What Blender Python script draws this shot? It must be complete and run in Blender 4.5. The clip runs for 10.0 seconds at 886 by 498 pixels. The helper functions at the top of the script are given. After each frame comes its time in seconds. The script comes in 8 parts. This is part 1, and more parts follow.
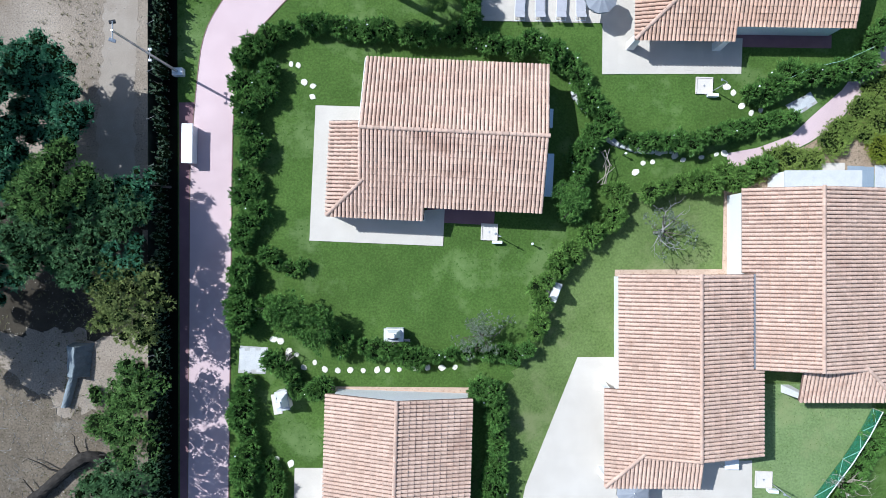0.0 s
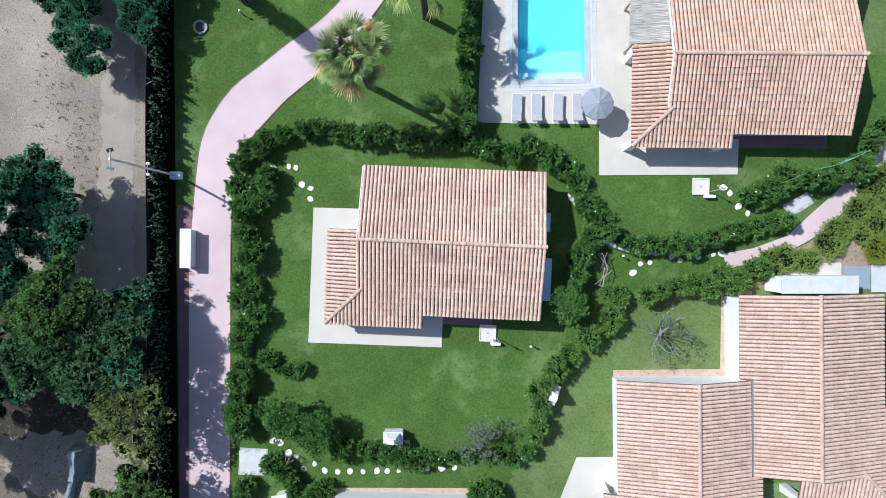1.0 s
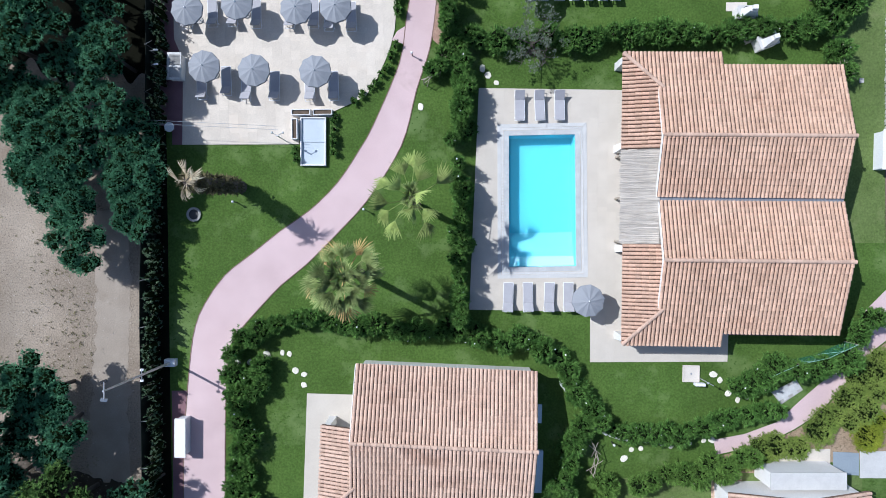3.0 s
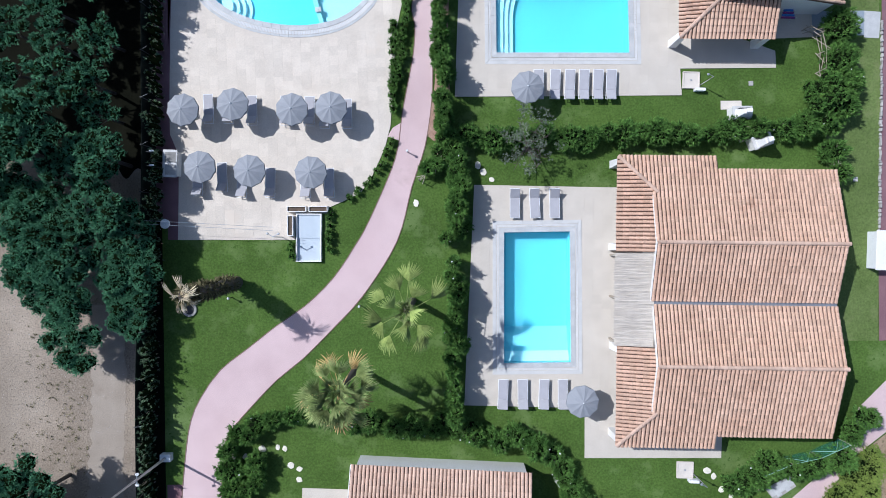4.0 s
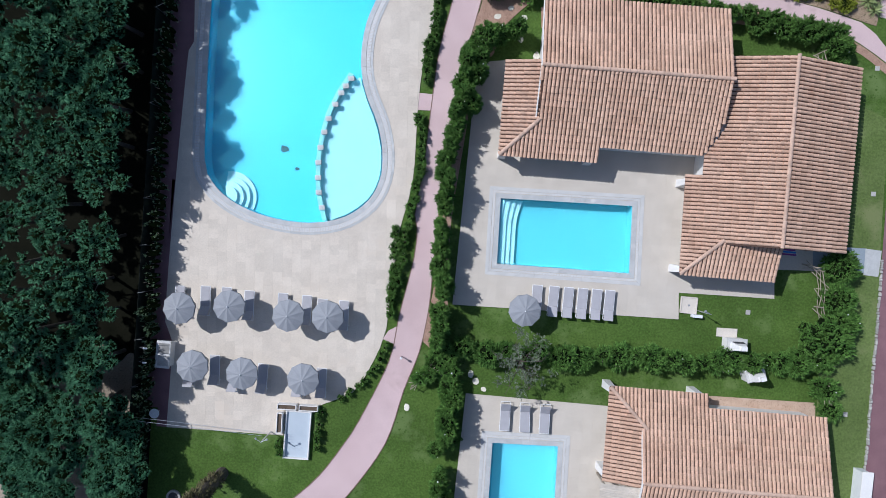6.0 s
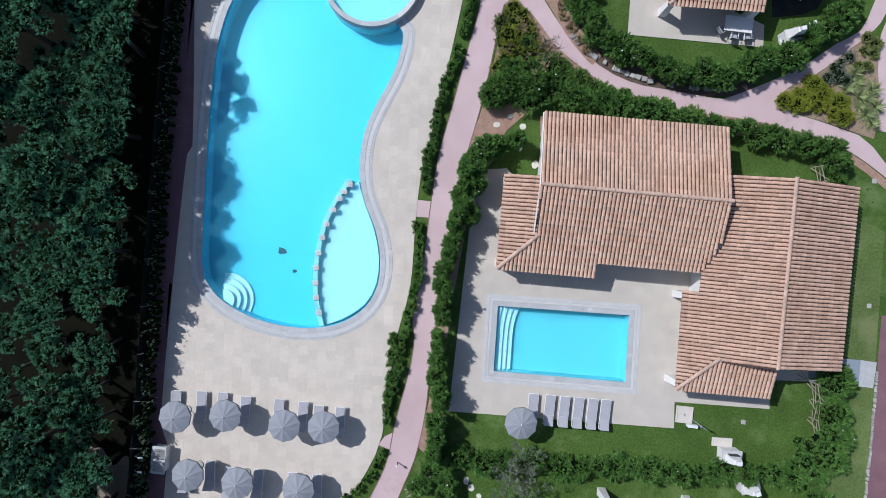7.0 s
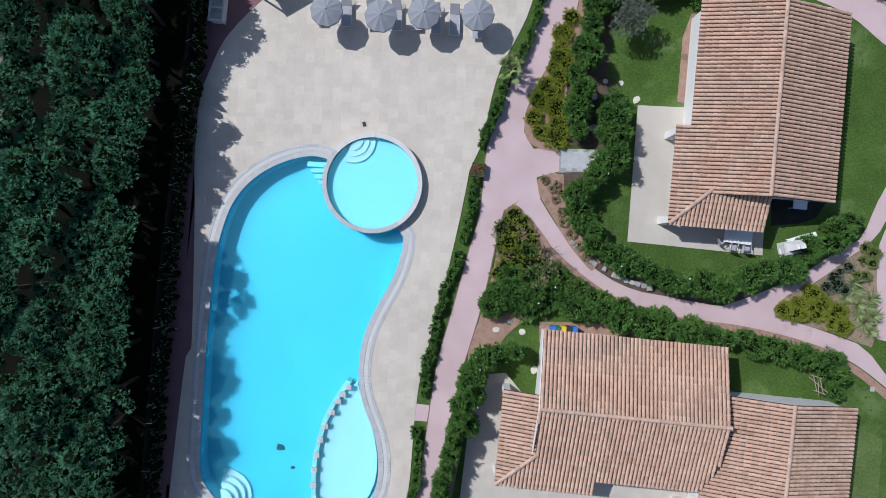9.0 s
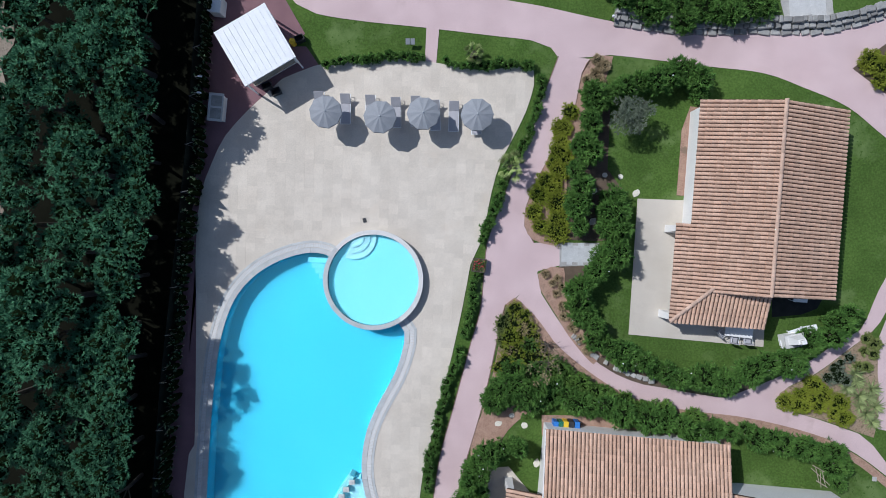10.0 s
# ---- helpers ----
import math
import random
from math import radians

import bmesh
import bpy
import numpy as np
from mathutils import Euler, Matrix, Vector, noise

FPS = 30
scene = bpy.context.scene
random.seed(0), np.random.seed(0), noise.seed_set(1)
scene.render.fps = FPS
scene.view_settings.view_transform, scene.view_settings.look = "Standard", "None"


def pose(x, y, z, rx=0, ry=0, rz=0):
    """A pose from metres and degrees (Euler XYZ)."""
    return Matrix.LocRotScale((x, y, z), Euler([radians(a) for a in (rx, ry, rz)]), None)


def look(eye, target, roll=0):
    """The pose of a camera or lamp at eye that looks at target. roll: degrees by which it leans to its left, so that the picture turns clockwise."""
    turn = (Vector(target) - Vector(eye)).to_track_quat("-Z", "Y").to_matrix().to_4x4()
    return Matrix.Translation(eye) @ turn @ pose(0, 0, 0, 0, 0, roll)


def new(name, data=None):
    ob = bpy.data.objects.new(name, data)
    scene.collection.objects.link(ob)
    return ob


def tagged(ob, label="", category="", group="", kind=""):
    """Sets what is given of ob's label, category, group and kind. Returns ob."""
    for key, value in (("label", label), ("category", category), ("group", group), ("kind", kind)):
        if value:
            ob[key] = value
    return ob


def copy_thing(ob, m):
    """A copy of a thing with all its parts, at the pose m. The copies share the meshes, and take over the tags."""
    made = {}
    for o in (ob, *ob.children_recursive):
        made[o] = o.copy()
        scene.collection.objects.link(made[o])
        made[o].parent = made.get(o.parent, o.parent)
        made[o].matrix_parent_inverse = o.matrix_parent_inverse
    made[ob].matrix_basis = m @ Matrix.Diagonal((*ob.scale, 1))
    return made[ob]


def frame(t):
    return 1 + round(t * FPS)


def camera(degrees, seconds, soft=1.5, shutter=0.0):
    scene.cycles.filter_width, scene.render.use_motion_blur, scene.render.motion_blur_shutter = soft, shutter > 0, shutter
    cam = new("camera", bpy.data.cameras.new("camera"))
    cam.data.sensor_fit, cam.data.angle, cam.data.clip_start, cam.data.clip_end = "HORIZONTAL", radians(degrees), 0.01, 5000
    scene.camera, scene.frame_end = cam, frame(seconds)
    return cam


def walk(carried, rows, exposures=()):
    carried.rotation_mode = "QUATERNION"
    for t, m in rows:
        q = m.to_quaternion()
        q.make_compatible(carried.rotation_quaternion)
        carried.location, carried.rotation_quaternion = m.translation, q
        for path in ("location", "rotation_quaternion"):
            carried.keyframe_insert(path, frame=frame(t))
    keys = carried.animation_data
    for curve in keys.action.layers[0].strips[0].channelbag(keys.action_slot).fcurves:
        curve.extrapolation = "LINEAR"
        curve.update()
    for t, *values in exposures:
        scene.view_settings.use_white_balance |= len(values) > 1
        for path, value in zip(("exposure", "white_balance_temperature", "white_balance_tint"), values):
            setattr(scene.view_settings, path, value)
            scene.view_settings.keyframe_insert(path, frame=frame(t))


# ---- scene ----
cam = camera(71.43, 10.0, 0.7)
PATH = [
    (0, (-0.000, 0.000, 40.602), (-0.305, 1.117, 0.001)),
    (0.5, (0.023, 3.313, 40.639), (-0.353, 1.059, 0.015)),
    (1, (0.081, 6.697, 40.670), (-0.339, 1.035, -0.428)),
    (1.5, (0.178, 9.860, 40.701), (-0.428, 1.027, -0.511)),
    (2, (0.338, 13.069, 40.765), (-0.467, 1.022, -0.471)),
    (2.5, (0.512, 16.141, 40.826), (-0.568, 1.024, -0.615)),
    (4, (0.964, 25.688, 40.905), (-0.730, 0.860, -0.511)),
    (4.5, (1.049, 29.010, 40.875), (-0.777, 0.829, 0.944)),
    (5, (1.077, 32.541, 40.818), (-0.774, 0.812, 2.358)),
    (5.5, (0.994, 35.990, 40.765), (-0.853, 0.776, 2.929)),
    (7, (0.350, 46.558, 40.627), (-0.896, 0.394, 3.916)),
    (7.5, (0.110, 49.951, 40.565), (-0.887, 0.342, 4.002)),
    (8, (-0.148, 53.323, 40.512), (-0.769, 0.305, 4.175)),
    (8.5, (-0.408, 56.517, 40.488), (-0.746, 0.267, 4.115)),
    (9, (-0.660, 59.798, 40.448), (-0.689, 0.245, 4.361)),
    (9.5, (-0.923, 62.904, 40.431), (-0.737, 0.237, 4.332)),
    (10, (-1.197, 66.050, 40.435), (-0.759, 0.203, 3.745)),
]
EXPOSURES = [(0.0, 0.61, 5640, 7), (2.5, 0.41, 5790, 9), (4.5, 0.24, 5840, 12), (5.5, 0.09, 5900, 12), (7.5, -0.04, 5900, 12), (8.5, -0.09, 5930, 12), (10.0, -0.08, 5930, 10)]
walk(cam, [(t, pose(*eye, *turn)) for t, eye, turn in PATH], EXPOSURES)

# ---- light ----
SUN_HEIGHT, SUN_SIDE = 49.0, 28.5
world = bpy.data.worlds.new("world")
scene.world = world
world.use_nodes = True
sky = world.node_tree.nodes.new("ShaderNodeTexSky")
sky.sky_type, sky.sun_disc = "NISHITA", False
sky.sun_elevation, sky.sun_rotation = radians(SUN_HEIGHT), radians(SUN_SIDE - 90)
world.node_tree.links.new(sky.outputs[0], world.node_tree.nodes["Background"].inputs[0])
world.node_tree.nodes["Background"].inputs[1].default_value = 0.09
sun_data = bpy.data.lights.new("sun", "SUN")
sun_data.energy, sun_data.angle, sun_data.color = 3.65, radians(0.5), (1.0, 0.985, 0.96)
sun = new("sun", sun_data)
ce, se = math.cos(radians(SUN_HEIGHT)), math.sin(radians(SUN_HEIGHT))
ca, sa = math.cos(radians(SUN_SIDE)), math.sin(radians(SUN_SIDE))
sun.matrix_world = look((-60 * ca * ce, 30 + 60 * sa * ce, 60 * se), (0, 30, 0))


# ---- materials ----
def surface(name, dark, light, scale=1.0, fine=40.0, rough=0.8, bump=0.2, metal=0.0, each=0.0, third=None, spots=0.0, height=0.01, shine=0.4, grain=0.25, broad=0.0, speck=None):
    """Two scales of noise between two colours, with an optional third colour in patches and a shade for each piece."""
    m = bpy.data.materials.new(name)
    m.use_nodes = True
    nt = m.node_tree
    add, join = nt.nodes.new, nt.links.new
    shader = nt.nodes["Principled BSDF"]
    place = add("ShaderNodeNewGeometry").outputs["Position"]

    def noise_at(size, detail, rough_=0.55):
        n = add("ShaderNodeTexNoise")
        n.inputs["Scale"].default_value, n.inputs["Detail"].default_value, n.inputs["Roughness"].default_value = size, detail, rough_
        join(place, n.inputs["Vector"])
        return n.outputs["Fac"]

    def blend(fac, a, b):
        n = add("ShaderNodeMix")
        n.data_type = "RGBA"
        for sock, val in ((n.inputs[0], fac), (n.inputs[6], a), (n.inputs[7], b)):
            if isinstance(val, tuple):
                sock.default_value = (*val, 1)
            elif isinstance(val, float):
                sock.default_value = val
            else:
                join(val, sock)
        return n.outputs[2]

    def ramp(fac, lo, hi):
        n = add("ShaderNodeMapRange")
        n.inputs[1].default_value, n.inputs[2].default_value = lo, hi
        join(fac, n.inputs[0])
        return n.outputs[0]

    big, small = noise_at(scale, 4.0), noise_at(fine, 3.0)
    col = blend(ramp(big, 0.3, 0.7), dark, light)
    mid = tuple((a + b) / 2 for a, b in zip(dark, light))
    col = blend(0.45, col, blend(ramp(small, 0.3, 0.7), tuple((1 - grain) * v for v in mid), tuple(min(1.0, (1 + grain) * v) for v in mid)))
    if third:
        col = blend(ramp(noise_at(scale * 0.45, 5.0, 0.65), 0.62 - spots, 0.7 - spots * 0.5), col, third)
    if speck:
        size, colour, level = speck
        col = blend(ramp(noise_at(size, 2.0, 0.7), level, level + 0.06), col, colour)
    if broad:
        tone, wide = add("ShaderNodeHueSaturation"), add("ShaderNodeMapRange")
        wide.inputs[1].default_value, wide.inputs[2].default_value = 0.3, 0.7
        wide.inputs[3].default_value, wide.inputs[4].default_value = 1 - broad, 1 + broad
        join(noise_at(0.16, 3.0, 0.6), wide.inputs[0])
        join(wide.outputs[0], tone.inputs["Value"])
        join(col, tone.inputs["Color"])
        col = tone.outputs[0]
    if each:
        info, geo = add("ShaderNodeObjectInfo"), add("ShaderNodeNewGeometry")
        s, f = add("ShaderNodeMath"), add("ShaderNodeMath")
        s.operation, f.operation = "ADD", "FRACT"
        join(info.outputs["Random"], s.inputs[0])
        join(geo.outputs["Random Per Island"], s.inputs[1])
        join(s.outputs[0], f.inputs[0])
        hsv = add("ShaderNodeHueSaturation")
        v = add("ShaderNodeMapRange")
        v.inputs[3].default_value, v.inputs[4].default_value = 1 - each, 1 + each
        join(f.outputs[0], v.inputs[0])
        join(v.outputs[0], hsv.inputs["Value"])
        join(col, hsv.inputs["Color"])
        col = hsv.outputs[0]
    join(col, shader.inputs["Base Color"])
    shader.inputs["Roughness"].default_value, shader.inputs["Metallic"].default_value = rough, metal
    shader.inputs["Specular IOR Level"].default_value = shine
    if bump:
        b = add("ShaderNodeBump")
        b.inputs["Strength"].default_value, b.inputs["Distance"].default_value = bump, height
        join(small, b.inputs["Height"])
        join(b.outputs[0], shader.inputs["Normal"])
    return m


DIRT = surface("dry_dirt", (0.20, 0.158, 0.118), (0.37, 0.312, 0.248), 0.3, 9.0, 0.95, 1.0, third=(0.215, 0.168, 0.12), spots=0.05, height=0.03, shine=0.12, grain=0.5, broad=0.2, speck=(11.0, (0.12, 0.098, 0.075), 0.60))
LAWN = surface("lawn_grass", (0.047, 0.092, 0.017), (0.088, 0.148, 0.032), 0.55, 7.0, 0.95, 0.8, grain=0.55, third=(0.125, 0.185, 0.06), spots=0.09, height=0.03, shine=0.12, broad=0.16, speck=(3.2, (0.055, 0.105, 0.02), 0.6))
LAWN_MINT = surface("worn_lawn_grass", (0.135, 0.195, 0.072), (0.195, 0.26, 0.108), 0.5, 7.0, 0.95, 0.8, grain=0.4, third=(0.215, 0.255, 0.11), spots=0.09, height=0.03, shine=0.12, broad=0.12)
LAWN_PALE = surface("pale_lawn_grass", (0.082, 0.126, 0.032), (0.14, 0.19, 0.064), 0.5, 7.0, 0.95, 0.8, grain=0.5, third=(0.175, 0.205, 0.085), spots=0.09, height=0.03, shine=0.12, broad=0.14)
GRASS = surface("grass_blades", (0.062, 0.115, 0.02), (0.10, 0.165, 0.034), 0.5, 20.0, 0.8, 0.0, each=0.15, shine=0.06)
PINK = surface("pink_paving", (0.515, 0.372, 0.368), (0.645, 0.492, 0.485), 0.5, 22.0, 0.85, 0.15, third=(0.50, 0.365, 0.35), spots=-0.01, broad=0.07)
DECK = surface("travertine", (0.55, 0.48, 0.40), (0.665, 0.595, 0.505), 0.7, 18.0, 0.7, 0.1, each=0.06, third=(0.60, 0.52, 0.43), spots=0.02, broad=0.05)
TERRACE = surface("pale_concrete", (0.505, 0.45, 0.38), (0.595, 0.54, 0.465), 0.8, 25.0, 0.8, 0.1, third=(0.54, 0.485, 0.42), spots=-0.03, broad=0.05)
TERRACE_TILE = surface("pale_terrace_slabs", (0.505, 0.45, 0.38), (0.595, 0.54, 0.465), 0.8, 25.0, 0.8, 0.1, each=0.03, broad=0.05)
COPING = surface("grey_stone", (0.40, 0.405, 0.40), (0.55, 0.555, 0.545), 2.5, 25.0, 0.6, 0.15, each=0.05, third=(0.58, 0.57, 0.55), spots=0.04)
PALE_STONE = surface("pale_stone", (0.48, 0.475, 0.46), (0.60, 0.59, 0.57), 2.2, 22.0, 0.65, 0.1, each=0.03)
TILE = surface("terracotta", (0.47, 0.285, 0.195), (0.615, 0.42, 0.31), 0.6, 12.0, 0.85, 0.25, each=0.14, third=(0.40, 0.235, 0.16), spots=-0.03, grain=0.4, broad=0.035)
TILE_ROSE = surface("bleached_terracotta", (0.495, 0.325, 0.238), (0.64, 0.46, 0.355), 0.6, 12.0, 0.85, 0.25, each=0.11, third=(0.44, 0.28, 0.205), spots=0.02, grain=0.4, broad=0.04)
# Flat bed colours, darkened to stand for the shade in the tile grooves.
TILE_BED = surface("tile_groove_shade", (0.06, 0.033, 0.024), (0.115, 0.065, 0.047), 0.8, 14.0, 0.9, 0.3)
TILE_BED_ROSE = surface("bleached_groove_shade", (0.15, 0.093, 0.068), (0.24, 0.155, 0.115), 0.8, 14.0, 0.9, 0.3)
RIDGE = surface("ridge_terracotta", (0.45, 0.30, 0.225), (0.575, 0.41, 0.315), 1.0, 14.0, 0.85, 0.2, each=0.14)
WHITE = surface("white_render", (0.73, 0.71, 0.68), (0.81, 0.79, 0.76), 0.8, 30.0, 0.85, 0.15, third=(0.72, 0.70, 0.67), spots=-0.06)
PAINT = surface("white_paint", (0.72, 0.73, 0.74), (0.82, 0.83, 0.84), 2.0, 30.0, 0.5, 0.05)
ZINC = surface("grey_zinc", (0.24, 0.255, 0.29), (0.35, 0.365, 0.40), 2.0, 20.0, 0.45, 0.05, metal=0.4)
FABRIC = surface("grey_canvas", (0.25, 0.26, 0.28), (0.305, 0.315, 0.335), 1.5, 60.0, 0.9, 0.1)
MESH_CLOTH = surface("grey_mesh_cloth", (0.36, 0.35, 0.37), (0.44, 0.43, 0.45), 2.0, 70.0, 0.85, 0.1)
BASIN = surface("blue_mosaic", (0.125, 0.435, 0.572), (0.15, 0.465, 0.602), 0.4, 30.0, 0.4, 0.05, broad=0.03)
BASIN_SMALL = surface("turquoise_mosaic", (0.24, 0.48, 0.57), (0.28, 0.52, 0.61), 0.4, 30.0, 0.4, 0.05)
BASIN_SOFT = surface("soft_turquoise_mosaic", (0.20, 0.44, 0.495), (0.235, 0.475, 0.53), 0.4, 30.0, 0.4, 0.05, broad=0.03)
BASIN_KID = surface("light_turquoise_mosaic", (0.50, 0.65, 0.72), (0.55, 0.69, 0.76), 0.4, 30.0, 0.4, 0.05)
SHALLOW = surface("pale_blue_mosaic", (0.70, 0.58, 0.61), (0.75, 0.62, 0.65), 0.4, 30.0, 0.4, 0.05)
BASIN_STEP = surface("soft_blue_step_mosaic", (0.36, 0.56, 0.65), (0.41, 0.60, 0.69), 0.8, 30.0, 0.4, 0.05)
RIM = surface("pale_pool_rim", (0.60, 0.585, 0.56), (0.69, 0.67, 0.645), 1.2, 24.0, 0.75, 0.08, each=0.02)
STEP = surface("pale_step_mosaic", (0.84, 0.65, 0.68), (0.88, 0.70, 0.73), 0.8, 30.0, 0.4, 0.05)
REED = surface("reed_mat", (0.46, 0.41, 0.355), (0.60, 0.55, 0.485), 2.0, 25.0, 0.9, 0.3, each=0.12)
LEAF = surface("hedge_leaves", (0.028, 0.085, 0.018), (0.135, 0.255, 0.055), 1.3, 8.0, 0.6, 0.0, each=0.5, shine=0.08, broad=0.12)
LEAF_SUN = surface("light_hedge_leaves", (0.045, 0.11, 0.02), (0.165, 0.275, 0.06), 1.3, 8.0, 0.6, 0.0, each=0.45, shine=0.08, broad=0.12)
LEAF_CREEP = surface("light_creeper_leaves", (0.09, 0.155, 0.03), (0.26, 0.325, 0.075), 0.9, 8.0, 0.7, 0.0, each=0.35, shine=0.06)
LEAF_YELLOW = surface("yellow_green_leaves", (0.11, 0.16, 0.016), (0.31, 0.34, 0.045), 0.9, 8.0, 0.7, 0.0, each=0.3, shine=0.06)
LEAF_WOOD = surface("dark_tree_leaves", (0.020, 0.078, 0.042), (0.128, 0.312, 0.165), 0.6, 6.0, 0.7, 0.0, each=0.42, shine=0.03, broad=0.12)
LEAF_BROAD = surface("blue_green_leaves", (0.04, 0.10, 0.04), (0.135, 0.24, 0.095), 0.8, 6.0, 0.7, 0.0, each=0.4, shine=0.03)
LEAF_PALE = surface("pale_olive_green_leaves", (0.10, 0.14, 0.035), (0.25, 0.285, 0.10), 0.8, 6.0, 0.7, 0.0, each=0.35, shine=0.03)
LEAF_BRIGHT = surface("fresh_green_leaves", (0.06, 0.13, 0.03), (0.17, 0.28, 0.08), 0.8, 6.0, 0.7, 0.0, each=0.35, shine=0.03)
LEAF_OLIVE = surface("grey_olive_leaves", (0.10, 0.13, 0.09), (0.21, 0.24, 0.17), 0.8, 8.0, 0.6, 0.0, each=0.4, shine=0.12)
LEAF_DRY = surface("dry_red_leaves", (0.27, 0.20, 0.11), (0.43, 0.345, 0.21), 0.8, 8.0, 0.8, 0.0, each=0.4, shine=0.12)
FROND = surface("palm_leaves", (0.075, 0.13, 0.035), (0.37, 0.42, 0.165), 2.0, 10.0, 0.7, 0.0, each=0.45, shine=0.08)
FROND_LIGHT = surface("light_palm_leaves", (0.115, 0.185, 0.045), (0.40, 0.46, 0.15), 2.0, 10.0, 0.7, 0.0, each=0.35, shine=0.08)
FROND_PALE = surface("bleached_palm_leaves", (0.48, 0.38, 0.23), (0.72, 0.64, 0.48), 1.5, 10.0, 0.8, 0.0, each=0.3, shine=0.12)
FROND_DRY = surface("dry_palm_leaves", (0.40, 0.24, 0.08), (0.60, 0.45, 0.22), 1.5, 10.0, 0.8, 0.0, each=0.3, shine=0.12)
# Near-black: the shade inside hedges and crowns, painted on core bodies.
INNER_SHADE = surface("foliage_shade", (0.004, 0.008, 0.003), (0.010, 0.016, 0.006), 3.0, 12.0, 0.95, 0.3, shine=0.0)
BARK = surface("bark", (0.06, 0.048, 0.038), (0.13, 0.11, 0.09), 4.0, 25.0, 0.95, 0.6)
STAKE = surface("bare_wood", (0.27, 0.23, 0.18), (0.44, 0.385, 0.31), 4.0, 25.0, 0.9, 0.3)
DARK = surface("dark_screen", (0.008, 0.011, 0.010), (0.02, 0.024, 0.02), 2.0, 20.0, 0.9, 0.2, shine=0.03)
GRATE = surface("white_grating", (0.58, 0.58, 0.57), (0.68, 0.68, 0.67), 2.0, 30.0, 0.5, 0.05)
CREAM = surface("cream_concrete", (0.58, 0.52, 0.45), (0.68, 0.62, 0.55), 2.0, 25.0, 0.8, 0.1)
SOIL = surface("red_gravel", (0.26, 0.155, 0.11), (0.44, 0.29, 0.215), 2.0, 14.0, 0.95, 0.6, third=(0.20, 0.14, 0.10), spots=0.06, grain=0.5)
GRAVEL = surface("pale_red_gravel", (0.40, 0.275, 0.195), (0.55, 0.41, 0.31), 2.0, 26.0, 0.95, 0.5, speck=(9.0, (0.33, 0.22, 0.15), 0.58))
SAND = surface("pale_brown_soil", (0.22, 0.155, 0.10), (0.38, 0.285, 0.195), 1.6, 14.0, 0.95, 0.5, grain=0.5, speck=(6.0, (0.15, 0.12, 0.07), 0.58))
VILLA_SHADE = surface("villa_shade_black", (0.02, 0.022, 0.022), (0.045, 0.047, 0.046), 1.5, 20.0, 0.9, 0.3, shine=0.1)
MULCH = surface("brown_soil", (0.07, 0.05, 0.035), (0.15, 0.11, 0.078), 2.0, 20.0, 0.95, 0.5)
STONE = surface("rough_stone", (0.30, 0.29, 0.27), (0.50, 0.48, 0.45), 2.5, 18.0, 0.9, 0.5, each=0.2)
SLAB = surface("pale_stepping_stone", (0.62, 0.58, 0.47), (0.78, 0.74, 0.64), 3.0, 20.0, 0.85, 0.3, each=0.08)
STEEL = surface("galvanised_steel", (0.42, 0.44, 0.46), (0.55, 0.57, 0.6), 3.0, 30.0, 0.4, 0.05, metal=0.7)
BROWN = surface("maroon_paving", (0.165, 0.085, 0.098), (0.255, 0.14, 0.152), 0.8, 20.0, 0.85, 0.2, broad=0.06)
BLACK = surface("black_plastic", (0.02, 0.02, 0.022), (0.05, 0.05, 0.055), 3.0, 30.0, 0.5, 0.05)
NET = surface("green_netting", (0.02, 0.19, 0.11), (0.05, 0.29, 0.18), 2.0, 30.0, 0.8, 0.1)
net_mix, net_gap = NET.node_tree.nodes.new("ShaderNodeMixShader"), NET.node_tree.nodes.new("ShaderNodeBsdfTransparent")
net_mix.inputs[0].default_value = 0.5
NET.node_tree.links.new(NET.node_tree.nodes["Principled BSDF"].outputs[0], net_mix.inputs[1])
NET.node_tree.links.new(net_gap.outputs[0], net_mix.inputs[2])
NET.node_tree.links.new(net_mix.outputs[0], NET.node_tree.nodes["Material Output"].inputs["Surface"])
PAD = surface("blue_grey_concrete", (0.22, 0.265, 0.305), (0.29, 0.335, 0.375), 0.8, 14.0, 0.5, 0.1)
BLUE_ROOF = surface("blue_grey_sheet", (0.42, 0.52, 0.60), (0.50, 0.60, 0.68), 1.0, 20.0, 0.5, 0.05)
PLUSH_YELLOW = surface("yellow_plastic", (0.70, 0.45, 0.02), (0.8, 0.55, 0.05), 3.0, 20.0, 0.5, 0.0)
BLUE = surface("blue_plastic", (0.03, 0.16, 0.5), (0.05, 0.22, 0.6), 3.0, 20.0, 0.5, 0.0)
RED_CLOTH = surface("red_blue_cloth", (0.05, 0.07, 0.35), (0.45, 0.05, 0.12), 6.0, 10.0, 0.9, 0.0)
LEATHER = surface("grey_tarpaulin", (0.10, 0.125, 0.135), (0.27, 0.30, 0.31), 1.6, 10.0, 0.6, 0.2)

WATER = bpy.data.materials.new("pool_water")
WATER.use_nodes = True
w = WATER.node_tree.nodes["Principled BSDF"].inputs
w["Base Color"].default_value, w["Roughness"].default_value, w["IOR"].default_value, w["Transmission Weight"].default_value = (0.23, 0.885, 1.0, 1), 0.02, 1.33, 0.92
ripple, rough_water = WATER.node_tree.nodes.new("ShaderNodeTexNoise"), WATER.node_tree.nodes.new("ShaderNodeBump")
ripple.inputs["Scale"].default_value, rough_water.inputs["Strength"].default_value, rough_water.inputs["Distance"].default_value = 2.5, 0.15, 0.02
